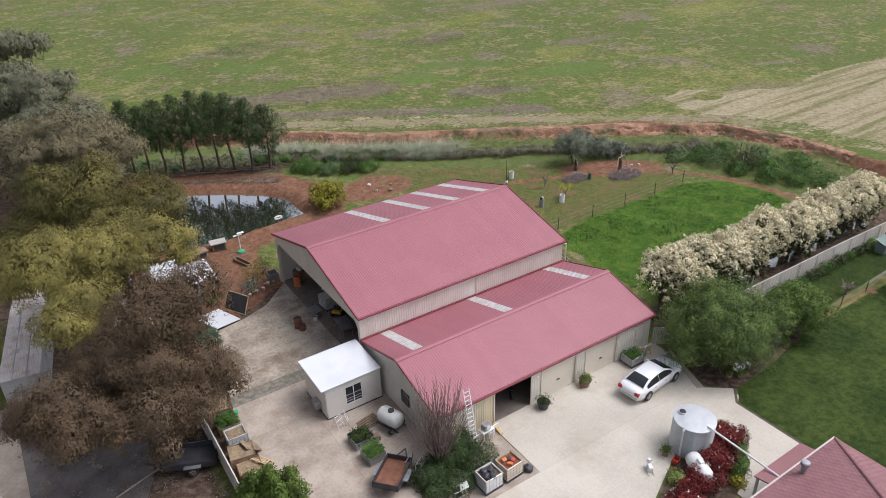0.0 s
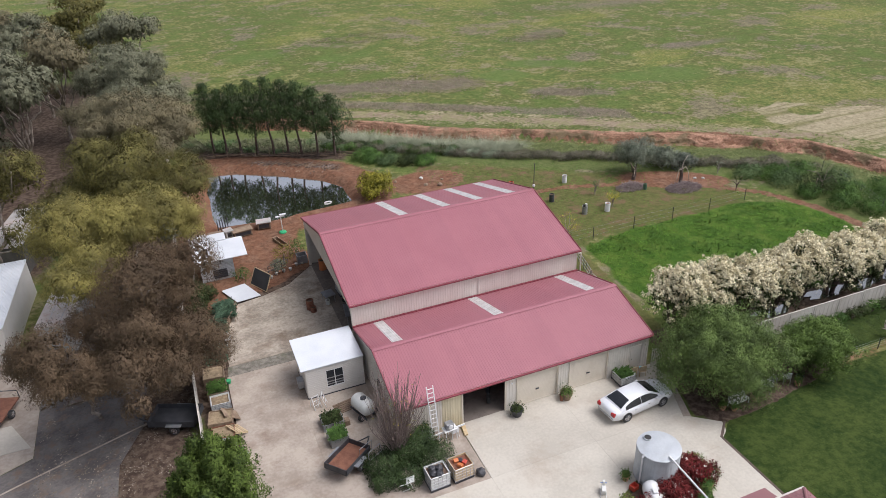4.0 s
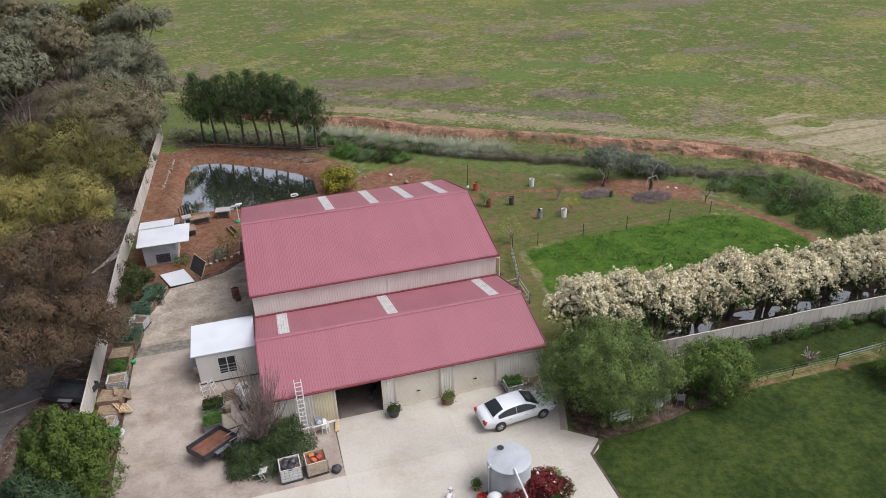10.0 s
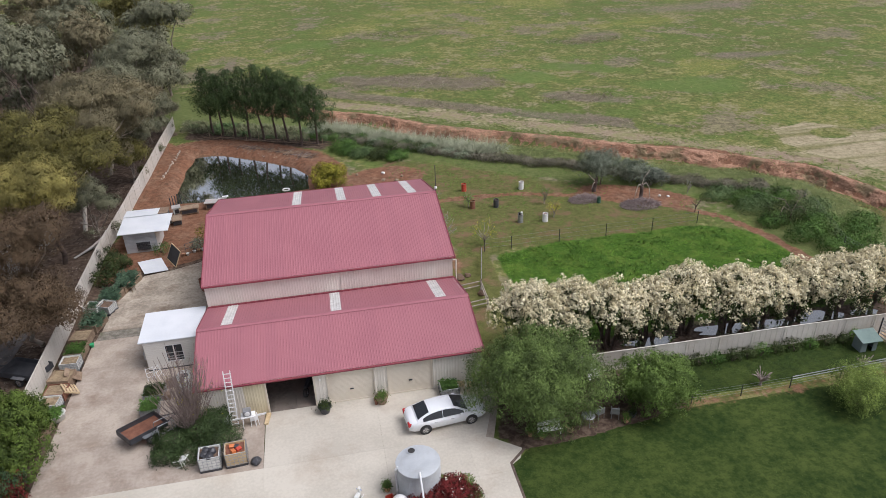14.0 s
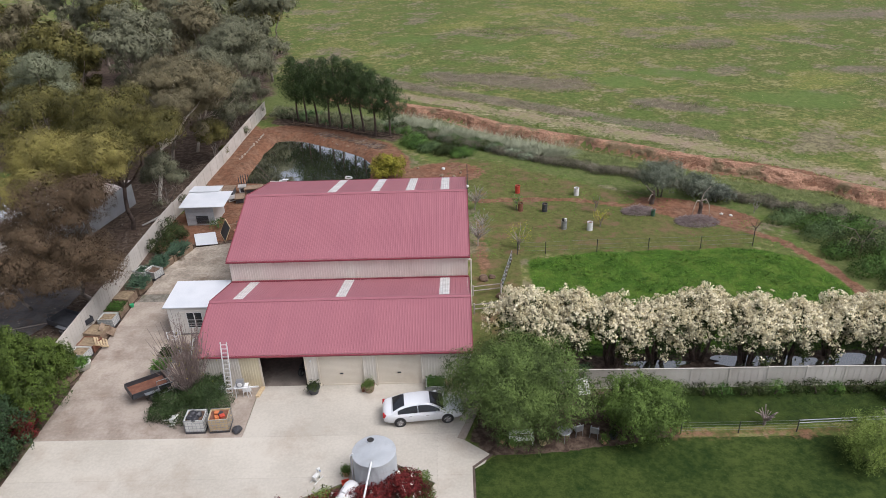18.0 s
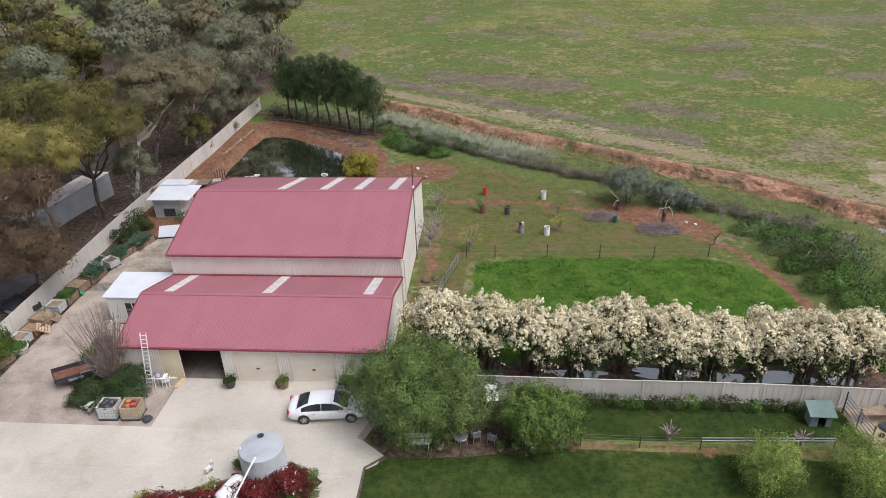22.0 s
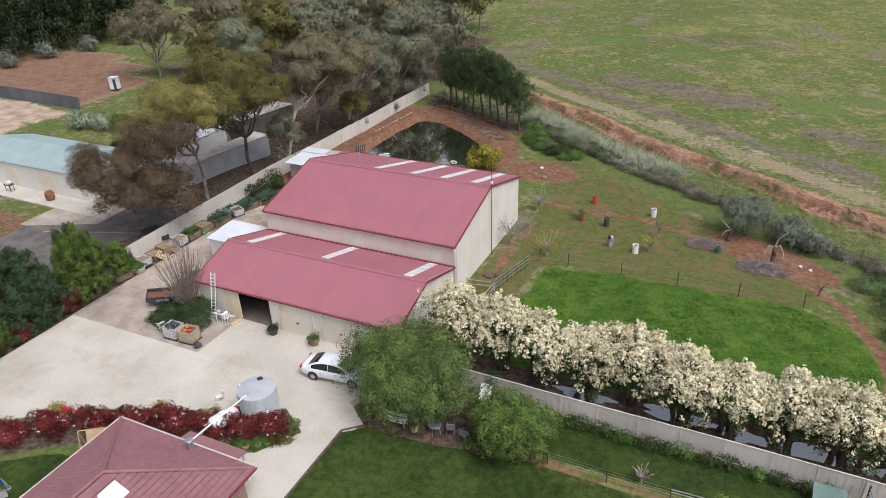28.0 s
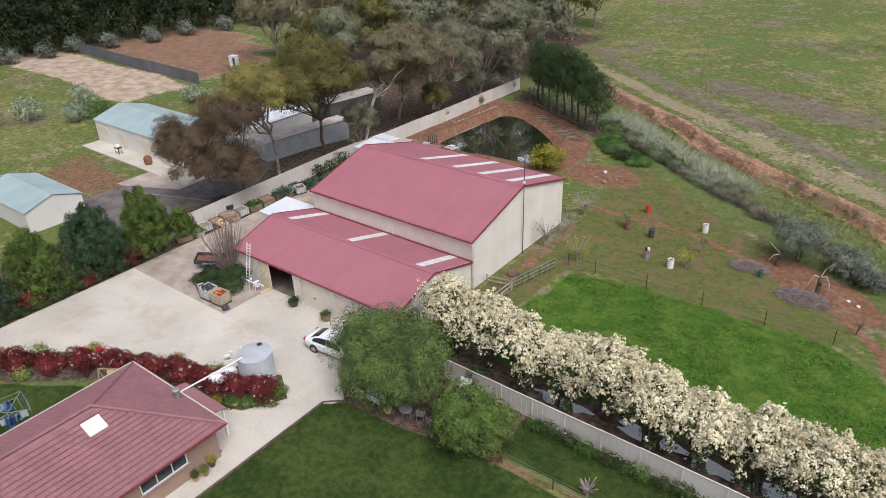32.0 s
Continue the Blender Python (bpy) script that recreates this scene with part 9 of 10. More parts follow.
def post_wire(pts, label, name="wire_fence", h=1.15, step=3.4, wires=3, pm_=None, rail=None):
    t = thing(name, Matrix(), label, "fence", kind="structure")
    stations = []
    for (ax, ay), (cx, cy) in zip(pts, pts[1:]):
        n = max(1, round(math.dist((ax, ay), (cx, cy)) / step))
        stations += [(ax + (cx - ax) * i / n, ay + (cy - ay) * i / n) for i in range(n)]
    stations.append(pts[-1])
    for x, y in stations:
        bm = B()
        tube(bm, (x, y, gz(x, y) - 0.3), (x, y, gz(x, y) + h), 0.035, seg=6)
        part("post", bm, pm_ or steel_dark, t)
    for (x0, y0), (x1, y1) in zip(stations, stations[1:]):
        for k in range(wires):
            zz = h * (0.3 + 0.66 * k / max(1, wires - 1))
            bm = B()
            tube(bm, (x0, y0, gz(x0, y0) + zz), (x1, y1, gz(x1, y1) + zz), rail or 0.006, seg=4)
            part("rail" if rail else "wire", bm, steel_grey, t)
    return t


post_wire([(40.2, 44.6), (42.75, 44.7), (52.0, 44.8), (61.5, 45.2)], "low wire fence between the orchard and the lush grass", "fence_orchard", 1.3, 4.6)
post_wire([(74.5, 47.3), (71.0, 37.0), (71.6, 33.5), (73.0, 27.0)], "leaning netting fence of a vine-covered pen", "fence_pen", 1.4, 3.4, 5)
post_wire([(48.2, 21.6), (55.2, 21.5), (62.9, 21.8)], "low pipe-and-mesh fence along the lawn", "fence_lawn", 0.95, 3.4, 4)
lf = thing("pipe_rails", Matrix(), "pair of pale horizontal pipes above the lawn fence", "rail")
for zz in (0.98, 0.78):
    bm = B()
    tube(bm, (55.2, 21.48, zz), (62.9, 21.78, zz), 0.03, seg=6)
    part("pipe", bm, steel_grey, lf)
gt = thing("rail_gate", Matrix(), "bent steel rail gate beside the shed", "gate")
for a, c in (((38.3, 38.2), (39.6, 43.4)),):
    for zz in (0.35, 0.7, 1.05):
        bm = B()
        tube(bm, (*a, zz + gz(*a)), (*c, zz + gz(*c) + 0.05), 0.03, seg=6)
        part("rail", bm, steel_grey, gt)
    for k in range(9):
        x, y = a[0] + (c[0] - a[0]) * k / 8, a[1] + (c[1] - a[1]) * k / 8
        bm = B()
        tube(bm, (x, y, gz(x, y) - 0.1), (x, y, gz(x, y) + 1.12), 0.025 if k % 4 else 0.05, seg=6)
        part("upright", bm, timber if k % 4 == 0 else steel_dark, gt)
for a, c in (((36.0, 38.0), (38.3, 38.3)), ((36.0, 35.3), (38.2, 35.6)), ((38.2, 35.6), (38.3, 38.2))):
    t = thing("timber_rail", Matrix(), "weathered timber rail fence beside the shed", "rail", "rails beside the shed")
    for zz in (0.45, 0.85):
        bm = B()
        tube(bm, (*a, zz + gz(*a)), (*c, zz + gz(*c)), 0.045, seg=6)
        part("rail", bm, bark_grey, t)
    for p_ in (a, c):
        bm = B()
        tube(bm, (*p_, gz(*p_) - 0.2), (*p_, gz(*p_) + 1.0), 0.06, seg=6)
        part("post", bm, bark_grey, t)
sgate = thing("slat_gate", pose(35.75, 26.7, 0.0, 0, 0, -32), "cream slatted gate at the garage corner", "gate")
for k in range(11):
    bm = B()
    bx(bm, k * 0.13, -0.015, 0.06, k * 0.13 + 0.09, 0.015, 1.55)
    part("slat", bm, fence_cream, sgate)
for zz in (0.3, 1.3):
    bm = B()
    bx(bm, 0, 0.015, zz, 1.4, 0.05, zz + 0.07)
    part("cross_rail", bm, fence_cream, sgate)
# dead wood and a hoop arch among the weeds
dw = thing("fallen_branch", pose(70.3, 43.5, gz(70, 43.5)), "grey-brown dead branches arching over weeds", "branch")
limbs(dw, bark_twig, [([(0, 0, 0.8), (-0.8, 0.3, 2.0), (-2.0, 0.8, 2.3)], 0.045, 0.020), ([(0, 0, 0.8), (-1.2, -0.2, 1.6), (-1.7, -0.6, 0.8)], 0.040, 0.020), ([(0, 0, 0.8), (1.0, 0.6, 1.9), (2.6, 1.2, 2.1)], 0.040, 0.015), ([(-0.3, 0, 1.0), (0.3, -0.7, 1.7), (0.7, -1.2, 1.0)], 0.035, 0.015), ([(0, 0, 0), (0, 0, 1.0)], 0.060, 0.050)], "limb")

# ---- garden by the lawn ----
kn = thing("dog_kennel", pose(62.9, 24.2, 0.0, 0, 0, -1) @ Matrix.Diagonal((0.84, 0.84, 0.95, 1)), "grey-green kennel with a sloping metal roof", "kennel")
for a in ((-0.75, -0.5, -0.7, 0.5), (0.7, -0.5, 0.75, 0.5), (-0.7, 0.45, 0.7, 0.5), (-0.7, -0.5, -0.2, -0.45), (0.35, -0.5, 0.7, -0.45)):
    bm = B()
    bx(bm, a[0], a[1], 0, a[2], a[3], 0.95)
    part("wall", bm, fence_grey_green, kn)
bm = B()
loft(bm, [[(-0.95, y, z), (0.95, y, z), (0.95, y, z + 0.05), (-0.95, y, z + 0.05)] for y, z in ((-0.75, 0.95), (0.65, 1.3))])
part("roof", bm, roof_teal_dark, kn, "sloping green metal roof")
pg = thing("pen_gate", pose(64.75, 25.1, 0.0, 0, 0, -83), "tall silver pipe gate of a sandy pen", "gate")
for k in range(6):
    bm = B()
    tube(bm, (0, 0, 0.2 + 0.26 * k), (2.95, 0, 0.2 + 0.26 * k), 0.035, seg=6)
    part("rail", bm, steel_grey, pg)
for x in (0, 1.5, 2.95):
    bm = B()
    tube(bm, (x, 0, -0.1), (x, 0, 1.7), 0.05, seg=6)
    part("post", bm, steel_dark if x == 0 else steel_grey, pg)
bm = B()
prism(bm, [(65.2, 20.6), (69.3, 20.4), (69.5, 25.4), (65.0, 25.5)], -0.2, 0.06)
tagged(finish("sand_floor", bm, sand_fill), "bare sandy floor of an animal pen", "sand", kind="structure")
rp = thing("pen_shelter", Matrix(), "low pen shelter roofed with odd metal and board sheets", "shelter")
bm = B()
prism(bm, [(65.4, 24.05), (66.98, 24.1), (67.05, 24.95), (65.5, 24.75)], 0.76, 0.82)
part("roof_board", bm, timber, rp, "weathered brown board")
bm = B()
prism(bm, [(66.95, 24.1), (68.55, 24.35), (68.75, 25.45), (67.0, 25.0)], 0.83, 0.87)
part("roof_sheet", bm, fence_grey, rp, "dark blue-grey metal sheet")
bm = B()
prism(bm, [(67.5, 22.35), (68.3, 22.5), (69.2, 25.3), (68.4, 25.35)], 0.93, 0.99)
part("roof_panel", bm, timber_pale, rp, "pale board")
for x, y, h in ((65.5, 24.15, 0.77), (67.0, 24.2, 0.77), (68.4, 24.45, 0.84), (65.6, 24.65, 0.77), (68.6, 25.2, 0.84), (67.65, 22.5, 0.94), (68.2, 22.6, 0.94), (69.0, 25.1, 0.94)):
    bm = B()
    tube(bm, (x, y, -0.05), (x, y, h), 0.05, seg=6)
    part("post", bm, timber, rp)
cr = thing("red_crate", pose(69.45, 24.7, 0.05, 0, 0, 10) @ Matrix.Diagonal((0.5, 0.6, 0.6, 1)), "open red plastic crate beside a pen shelter", "crate")
for k in range(5):
    bm = B()
    bx(bm, -0.25, -0.6, 0.2 + 0.2 * k, 0.25, 0.6, 0.26 + 0.2 * k)
    part("slat", bm, red_paint, cr)
for x, y in ((-0.22, -0.57), (0.22, -0.57), (-0.22, 0.57), (0.22, 0.57)):
    bm = B()
    bx(bm, x - 0.03, y - 0.03, 0, x + 0.03, y + 0.03, 1.08)
    part("corner_post", bm, red_paint, cr)
for k, (x, y, r, m_, n_) in enumerate(((66.82, 23.75, 0.42, steel_dark, "round dark water tub"), (67.7, 23.9, 0.28, tyre_black, "black rubber feed bowl"), (66.2, 23.05, 0.15, steel_dark, "small grey feed bowl"), (66.1, 22.3, 0.16, rust, "small rusty feed bowl"), (65.55, 23.2, 0.14, timber_pale, "small pale feed bowl"))):
    bm = B()
    lathe(bm, [(r * 0.8, 0), (r, 0.14), (r * 1.04, 0.15), (r * 0.9, 0.13), (r * 0.8, 0.08)], 18)
    ob = finish("feed_bowl", bm, m_)
    ob.matrix_basis = pose(x, y, 0.06)
    tagged(ob, n_ + " on the pen sand", "bowl", "bowls in the pen")
for x, y, m_ in ((67.9, 22.75, blue_paint), (67.0, 20.6, blue_paint)):
    bm = B()
    bmesh.ops.create_icosphere(bm, subdivisions=2, radius=0.3)
    for v_ in bm.verts:
        v_.co *= 1 + 0.3 * noise.noise(v_.co * 4 + Vector((x, y, 0)))
        v_.co.z = max(v_.co.z * 0.8, -0.12)
    ob = finish("feed_bag", bm, m_)
    ob.matrix_basis = pose(x, y, 0.18)
    tagged(ob, "crumpled bright blue feed bag on sand", "bag", "bags in the pen")
fr = thing("rusty_rail_fence", Matrix(), "rusty pipe rail fence closing the sandy pen", "fence")
for zz in (0.95, 1.2):
    bm = B()
    tube(bm, (65.8, 21.2, zz), (69.3, 20.9, zz), 0.03, seg=6)
    part("rail", bm, rust, fr)
for x, y in ((65.8, 21.2), (67.6, 21.05), (69.3, 20.9)):
    bm = B()
    tube(bm, (x, y, -0.1), (x, y, 1.35), 0.05, seg=6)
    part("post", bm, rust, fr)
for x, y, sc in ((53.5, 22.2, 1.0), (61.2, 22.2, 0.9)):
    stp = thing("pruned_shrub", pose(x, y, 0.0), "hard-pruned brown shrub with short stubby branches", "shrub", "pruned shrubs by the lawn fence")
    rs = np.random.RandomState(int(x))
    arms_ = [([(0, 0, -0.1), (0.03, 0, 0.35), (0, 0, 0.6 * sc)], 0.1, 0.08)]
    for k in range(16):
        a_ = k * 2.4
        r_ = (0.3 + 0.4 * rs.rand()) * sc
        arms_.append(([(0, 0, 0.35 * sc), (0.5 * r_ * math.cos(a_), 0.5 * r_ * math.sin(a_), (0.6 + 0.2 * rs.rand()) * sc), (r_ * math.cos(a_), r_ * math.sin(a_), (0.75 + 0.5 * rs.rand()) * sc)], 0.05, 0.025))
    limbs(stp, dead_twig, arms_, "branch")
rs = np.random.RandomState(77)
for k in range(13):
    x = 47.8 + 1.25 * k + rs.rand() * 0.5
    r = 0.35 + 0.35 * rs.rand()
    bush("border_shrub", x, 25.2 + 0.1 * rs.normal(), [(0, 0, r * 0.7, r, r * 0.7, r * 0.8), (r * 0.6, 0.1, r * 0.5, r * 0.7, r * 0.6, r * 0.6)], leaf_hedge if k % 3 else leaf_weed, 620 + k, "low green rose shrub against the fence", 520, 0.13, 0.45, 0, 3, group="shrubs along the garden fence", spray=5)
gb = thing("garden_bench", pose(38.4, 20.95, 0.02, 0, 0, 3), "white slatted garden bench at the bed's edge", "bench")
for k in range(4):
    bm = B()
    bx(bm, -0.75, -0.2 + 0.12 * k, 0.42, 0.75, -0.11 + 0.12 * k, 0.45)
    part("seat_slat", bm, white_paint, gb)
for k in range(3):
    bm = B()
    bx(bm, -0.75, 0.26, 0.55 + 0.13 * k, 0.75, 0.29, 0.64 + 0.13 * k)
    part("back_slat", bm, white_paint, gb)
for a in (-0.65, 0.65):
    for c, h in ((-0.18, 0.43), (0.27, 0.9)):
        bm = B()
        tube(bm, (a, c, 0), (a, c, h), 0.03, seg=6)
        part("leg", bm, white_paint, gb)
rt = thing("round_table", pose(41.0, 21.3, 0.0), "small round grey metal garden table", "table")
bm = B()
lathe(bm, [(0.42, 0.68), (0.45, 0.7), (0.42, 0.72), (0.05, 0.72)], 22)
part("tabletop", bm, steel_grey, rt)
for k in range(4):
    bm = B()
    tube(bm, (0.4 * math.cos(k * 1.57), 0.4 * math.sin(k * 1.57), 0), (0.25 * math.cos(k * 1.57), 0.25 * math.sin(k * 1.57), 0.68), 0.018, seg=6)
    part("leg", bm, steel_grey, rt)
plastic_chair(41.9, 21.7, 200, steel_grey, "grey metal garden chair under the tree")
plastic_chair(42.9, 21.5, 160, steel_grey, "grey metal garden chair in the mulch")
for k, (x, y, r, h, pm2, lm) in enumerate(((37.2, 21.1, 0.22, 0.3, terracotta, leaf_bush), (39.7, 20.95, 0.3, 0.45, timber_pale, leaf_hedge), (44.0, 21.3, 0.25, 0.35, steel_dark, leaf_hedge), (37.8, 20.7, 0.18, 0.25, terracotta, leaf_weed), (43.4, 20.9, 0.2, 0.3, terracotta, leaf_bush), (34.1, 11.2, 0.25, 0.4, steel_dark, leaf_yellow), (34.4, 10.5, 0.22, 0.35, terracotta, leaf_bush), (34.3, 9.9, 0.2, 0.35, terracotta, leaf_hedge), (31.9, 16.3, 0.25, 0.3, terracotta, leaf_weed), (31.4, 15.9, 0.25, 0.3, concrete_mid, leaf_bush), (30.8, 15.5, 0.28, 0.3, terracotta, leaf_weed), (32.5, 17.0, 0.22, 0.3, terracotta, leaf_bush))):
    pot_plant(x, y, r, h, pm2, lm, 640 + k, "potted plant at the garden edge", 160)
bm = B()
bx(bm, -0.4, -0.55, 0, 0.4, 0.55, 0.06)
ob = finish("leaning_board", bm, white_plastic)
ob.matrix_basis = pose(42.8, 25.3, 0.75, 40, 0, 10)
tagged(ob, "white board leaning on the garden fence", "board")

# ---- house garden ----
cl = thing("clothes_hoist", pose(21.2, 5.4, 0.0), "rotary clothes hoist hung with blue and white washing", "clothes line")
bm = B()
tube(bm, (0, 0, 0), (0, 0, 2.1), 0.04)
part("pole", bm, steel_grey, cl)
arms = [(1.7 * math.cos(0.6 + k * math.pi / 2), 1.7 * math.sin(0.6 + k * math.pi / 2), 2.15) for k in range(4)]
for a in arms:
    bm = B()
    tube(bm, (0, 0, 1.75), a, 0.025, seg=6)
    part("arm", bm, steel_grey, cl)
for f in (1.0, 0.7, 0.4):
    for a, c in zip(arms, arms[1:] + arms[:1]):
        bm = B()
        tube(bm, (a[0] * f, a[1] * f, 1.75 + 0.4 * f), (c[0] * f, c[1] * f, 1.75 + 0.4 * f), 0.006, seg=4)
        part("line", bm, white_paint, cl)
rs = np.random.RandomState(88)
for k in range(36):
    f = (1.0, 0.7)[k % 2]
    a, c = Vector(arms[k % 4]) * f, Vector(arms[(k + 1) % 4]) * f
    u = 0.12 + 0.7 * rs.rand()
    p0 = a.lerp(c, u)
    d = (c - a).normalized()
    w, h = 0.35 + 0.3 * rs.rand(), 0.45 + 0.4 * rs.rand()
    bm = B()
    n_ = 6
    top = [p0 + d * w * (i / n_) for i in range(n_ + 1)]
    side = Vector((-d.y, d.x, 0))
    z0 = 1.75 + 0.4 * f
    loft(bm, [[(p.x + side.x * 0.03 * math.sin(i * 1.7 + z * 3), p.y + side.y * 0.03 * math.sin(i * 1.7 + z * 3), z0 - z) for i, p in enumerate(top)] for z in (0, h * 0.5, h)], closed=False, caps=False)
    bmesh.ops.solidify(bm, geom=bm.faces[:], thickness=0.012)
    ob = finish("washing", bm, (blue_paint, white_paint, blue_paint, tyre_black, cyan_paint, blue_paint, white_paint)[k % 7])
    ob.matrix_basis = pose(21.2, 5.4, 0.0)
    tagged(ob, "piece of washing pegged on the hoist", "laundry", "washing on the hoist")
for x, y, rz in ((16.9, 12.6, 20), (17.9, 13.3, 20)):
    plastic_chair(x, y, rz + 180, red_fabric, "bright red outdoor chair behind the hedge")
hm = thing("swing_seat", pose(22.6, 11.6, 0.0, 0, 0, 35), "cream garden swing seat with a canopy cloth", "swing seat")
for a in (-0.8, 0.8):
    bm = B()
    for p_, q_ in (((a, -0.6, 0), (a, 0, 1.9)), ((a, 0.6, 0), (a, 0, 1.9))):
        tube(bm, p_, q_, 0.03, seg=6)
    part("frame", bm, timber_pale, hm)
bm = B()
tube(bm, (-0.8, 0, 1.9), (0.8, 0, 1.9), 0.03, seg=6)
part("cross_bar", bm, timber_pale, hm)
bm = B()
loft(bm, [[(-0.7, y, z), (0.7, y, z), (0.7, y, z + 0.04), (-0.7, y, z + 0.04)] for y, z in ((-0.45, 0.45), (0.1, 0.4), (0.45, 0.6), (0.75, 1.2))])
part("seat", bm, timber_pale, hm)

# ---- neighbour's things ----
bt = thing("box_trailer", pose(4.3, 34.6, 0.05, 0, 0, -24), "black tandem box trailer parked on leaf litter", "trailer")
bm = B()
bx(bm, -1.5, -0.85, 0.5, 1.5, 0.85, 0.55)
part("floor", bm, steel_dark, bt)
for a in ((-1.53, -0.88, 1.53, -0.84), (-1.53, 0.84, 1.53, 0.88), (-1.53, -0.88, -1.49, 0.88), (1.49, -0.88, 1.53, 0.88)):
    bm = B()
    bx(bm, a[0], a[1], 0.45, a[2], a[3], 0.9)
    part("side_panel", bm, steel_dark, bt)
for s_ in (-1, 1):
    wheel(bt, 0.2, s_ * 1.0, s_, 0.32)
    bm = B()
    bx(bm, -0.3, s_ * 1.0 - 0.15, 0.66, 0.7, s_ * 1.0 + 0.15, 0.7)
    part("mudguard", bm, steel_grey, bt)
bm = B()
tube(bm, (-1.5, -0.5, 0.5), (-2.7, 0, 0.5), 0.05)
tube(bm, (-1.5, 0.5, 0.5), (-2.7, 0, 0.5), 0.05)
part("drawbar", bm, steel_dark, bt)
bq = thing("barbecue", pose(-21.0, 37.6, 0.1), "black barbecue with a white cover on a slab", "barbecue")
bm = B()
bx(bm, -0.5, -0.3, 0.75, 0.5, 0.3, 0.95)
part("grill", bevel(bm, 0.04), steel_dark, bq)
bm = B()
lathe(bm, [(0.35, 0.95), (0.36, 1.1), (0.2, 1.25), (0.02, 1.28)], 14)
part("lid", bm, white_plastic, bq)
for a in (-0.4, 0.4):
    for c in (-0.22, 0.22):
        bm = B()
        tube(bm, (a, c, 0), (a, c, 0.76), 0.03, seg=6)
        part("leg", bm, steel_dark, bq)
wk = thing("kettle_bin", pose(-14.3, 37.6, 0.1), "brown woven bin beside a shed wall", "bin")
bm = B()
lathe(bm, [(0.4, 0), (0.5, 0.3), (0.5, 0.8), (0.35, 1.05), (0.05, 1.1)], 14)
part("body", bm, rust, wk)
fb = thing("flat_trailer", pose(-6.6, 40.2, 0.1, 0, 0, 70), "dark open frame trailer on the neighbour's slab", "trailer")
bm = B()
bx(bm, -1.3, -0.7, 0.45, 1.3, 0.7, 0.52)
part("deck", bm, rust, fb)
for s_ in (-1, 1):
    wheel(fb, -0.2, s_ * 0.82, s_, 0.3)
for a in (-1.3, 1.3):
    bm = B()
    tube(bm, (a, -0.7, 0.5), (a, -0.7, 1.1), 0.03)
    tube(bm, (a, 0.7, 0.5), (a, 0.7, 1.1), 0.03)
    tube(bm, (a, -0.7, 1.1), (a, 0.7, 1.1), 0.03)
    part("rack", bm, steel_dark, fb)
for k in range(6):
    bm = B()
    bx(bm, -1.8, -0.12 + 0.0 * k, 0, 1.8, 0.12, 0.05)
    ob = finish("roofing_offcut", bm, roof_zinc)
    ob.matrix_basis = pose(4.0 + 0.12 * k, 54.0 + 0.25 * k, gz(4, 54) + 0.08 + 0.05 * k, 0, 0, 55 + 4 * k)
    tagged(ob, "offcut of grey roofing stacked by the fence", "sheet", "stack of roofing offcuts")

# ---- creek scrub, weeds, grasses ----
rs = np.random.RandomState(90)
line = np.array(BANK[1:9])


def along(f):
    seg = np.linalg.norm(np.diff(line, axis=0), axis=1)
    s = f * seg.sum()
    for (a, c), ln in zip(zip(line, line[1:]), seg):
        if s <= ln:
            return a + (c - a) * s / ln, (c - a) / ln
        s -= ln
    return line[-1], (line[-1] - line[-2]) / ln


for k in range(64):
    f = (k + 0.5) / 64 * 0.93
    p0, d = along(f)
    nrm = np.array([d[1], -d[0]])
    q = p0 + nrm * (10.0 + 0.25 * rs.normal())
    r = 0.55 + 0.3 * rs.rand()
    h = 0.45 + 0.4 * rs.rand()
    silver = q[0] < 44 and rs.rand() < 0.35
    bush("creek_shrub", q[0], q[1], [(0, 0, h * 0.5, r * 1.5, r * 0.8, h * 0.55), (r * 0.8, 0.2, h * 0.4, r * 0.9, r * 0.6, h * 0.45)], leaf_scrub if silver else brush_dark, 700 + k, "grey-green scrubby shrub along the creek" if silver else "dead brown-grey brush along a wire fence", 900, 0.2, 0.24, -0.4, 0, group="scrub along the creek", spray=6, sd=0.18)
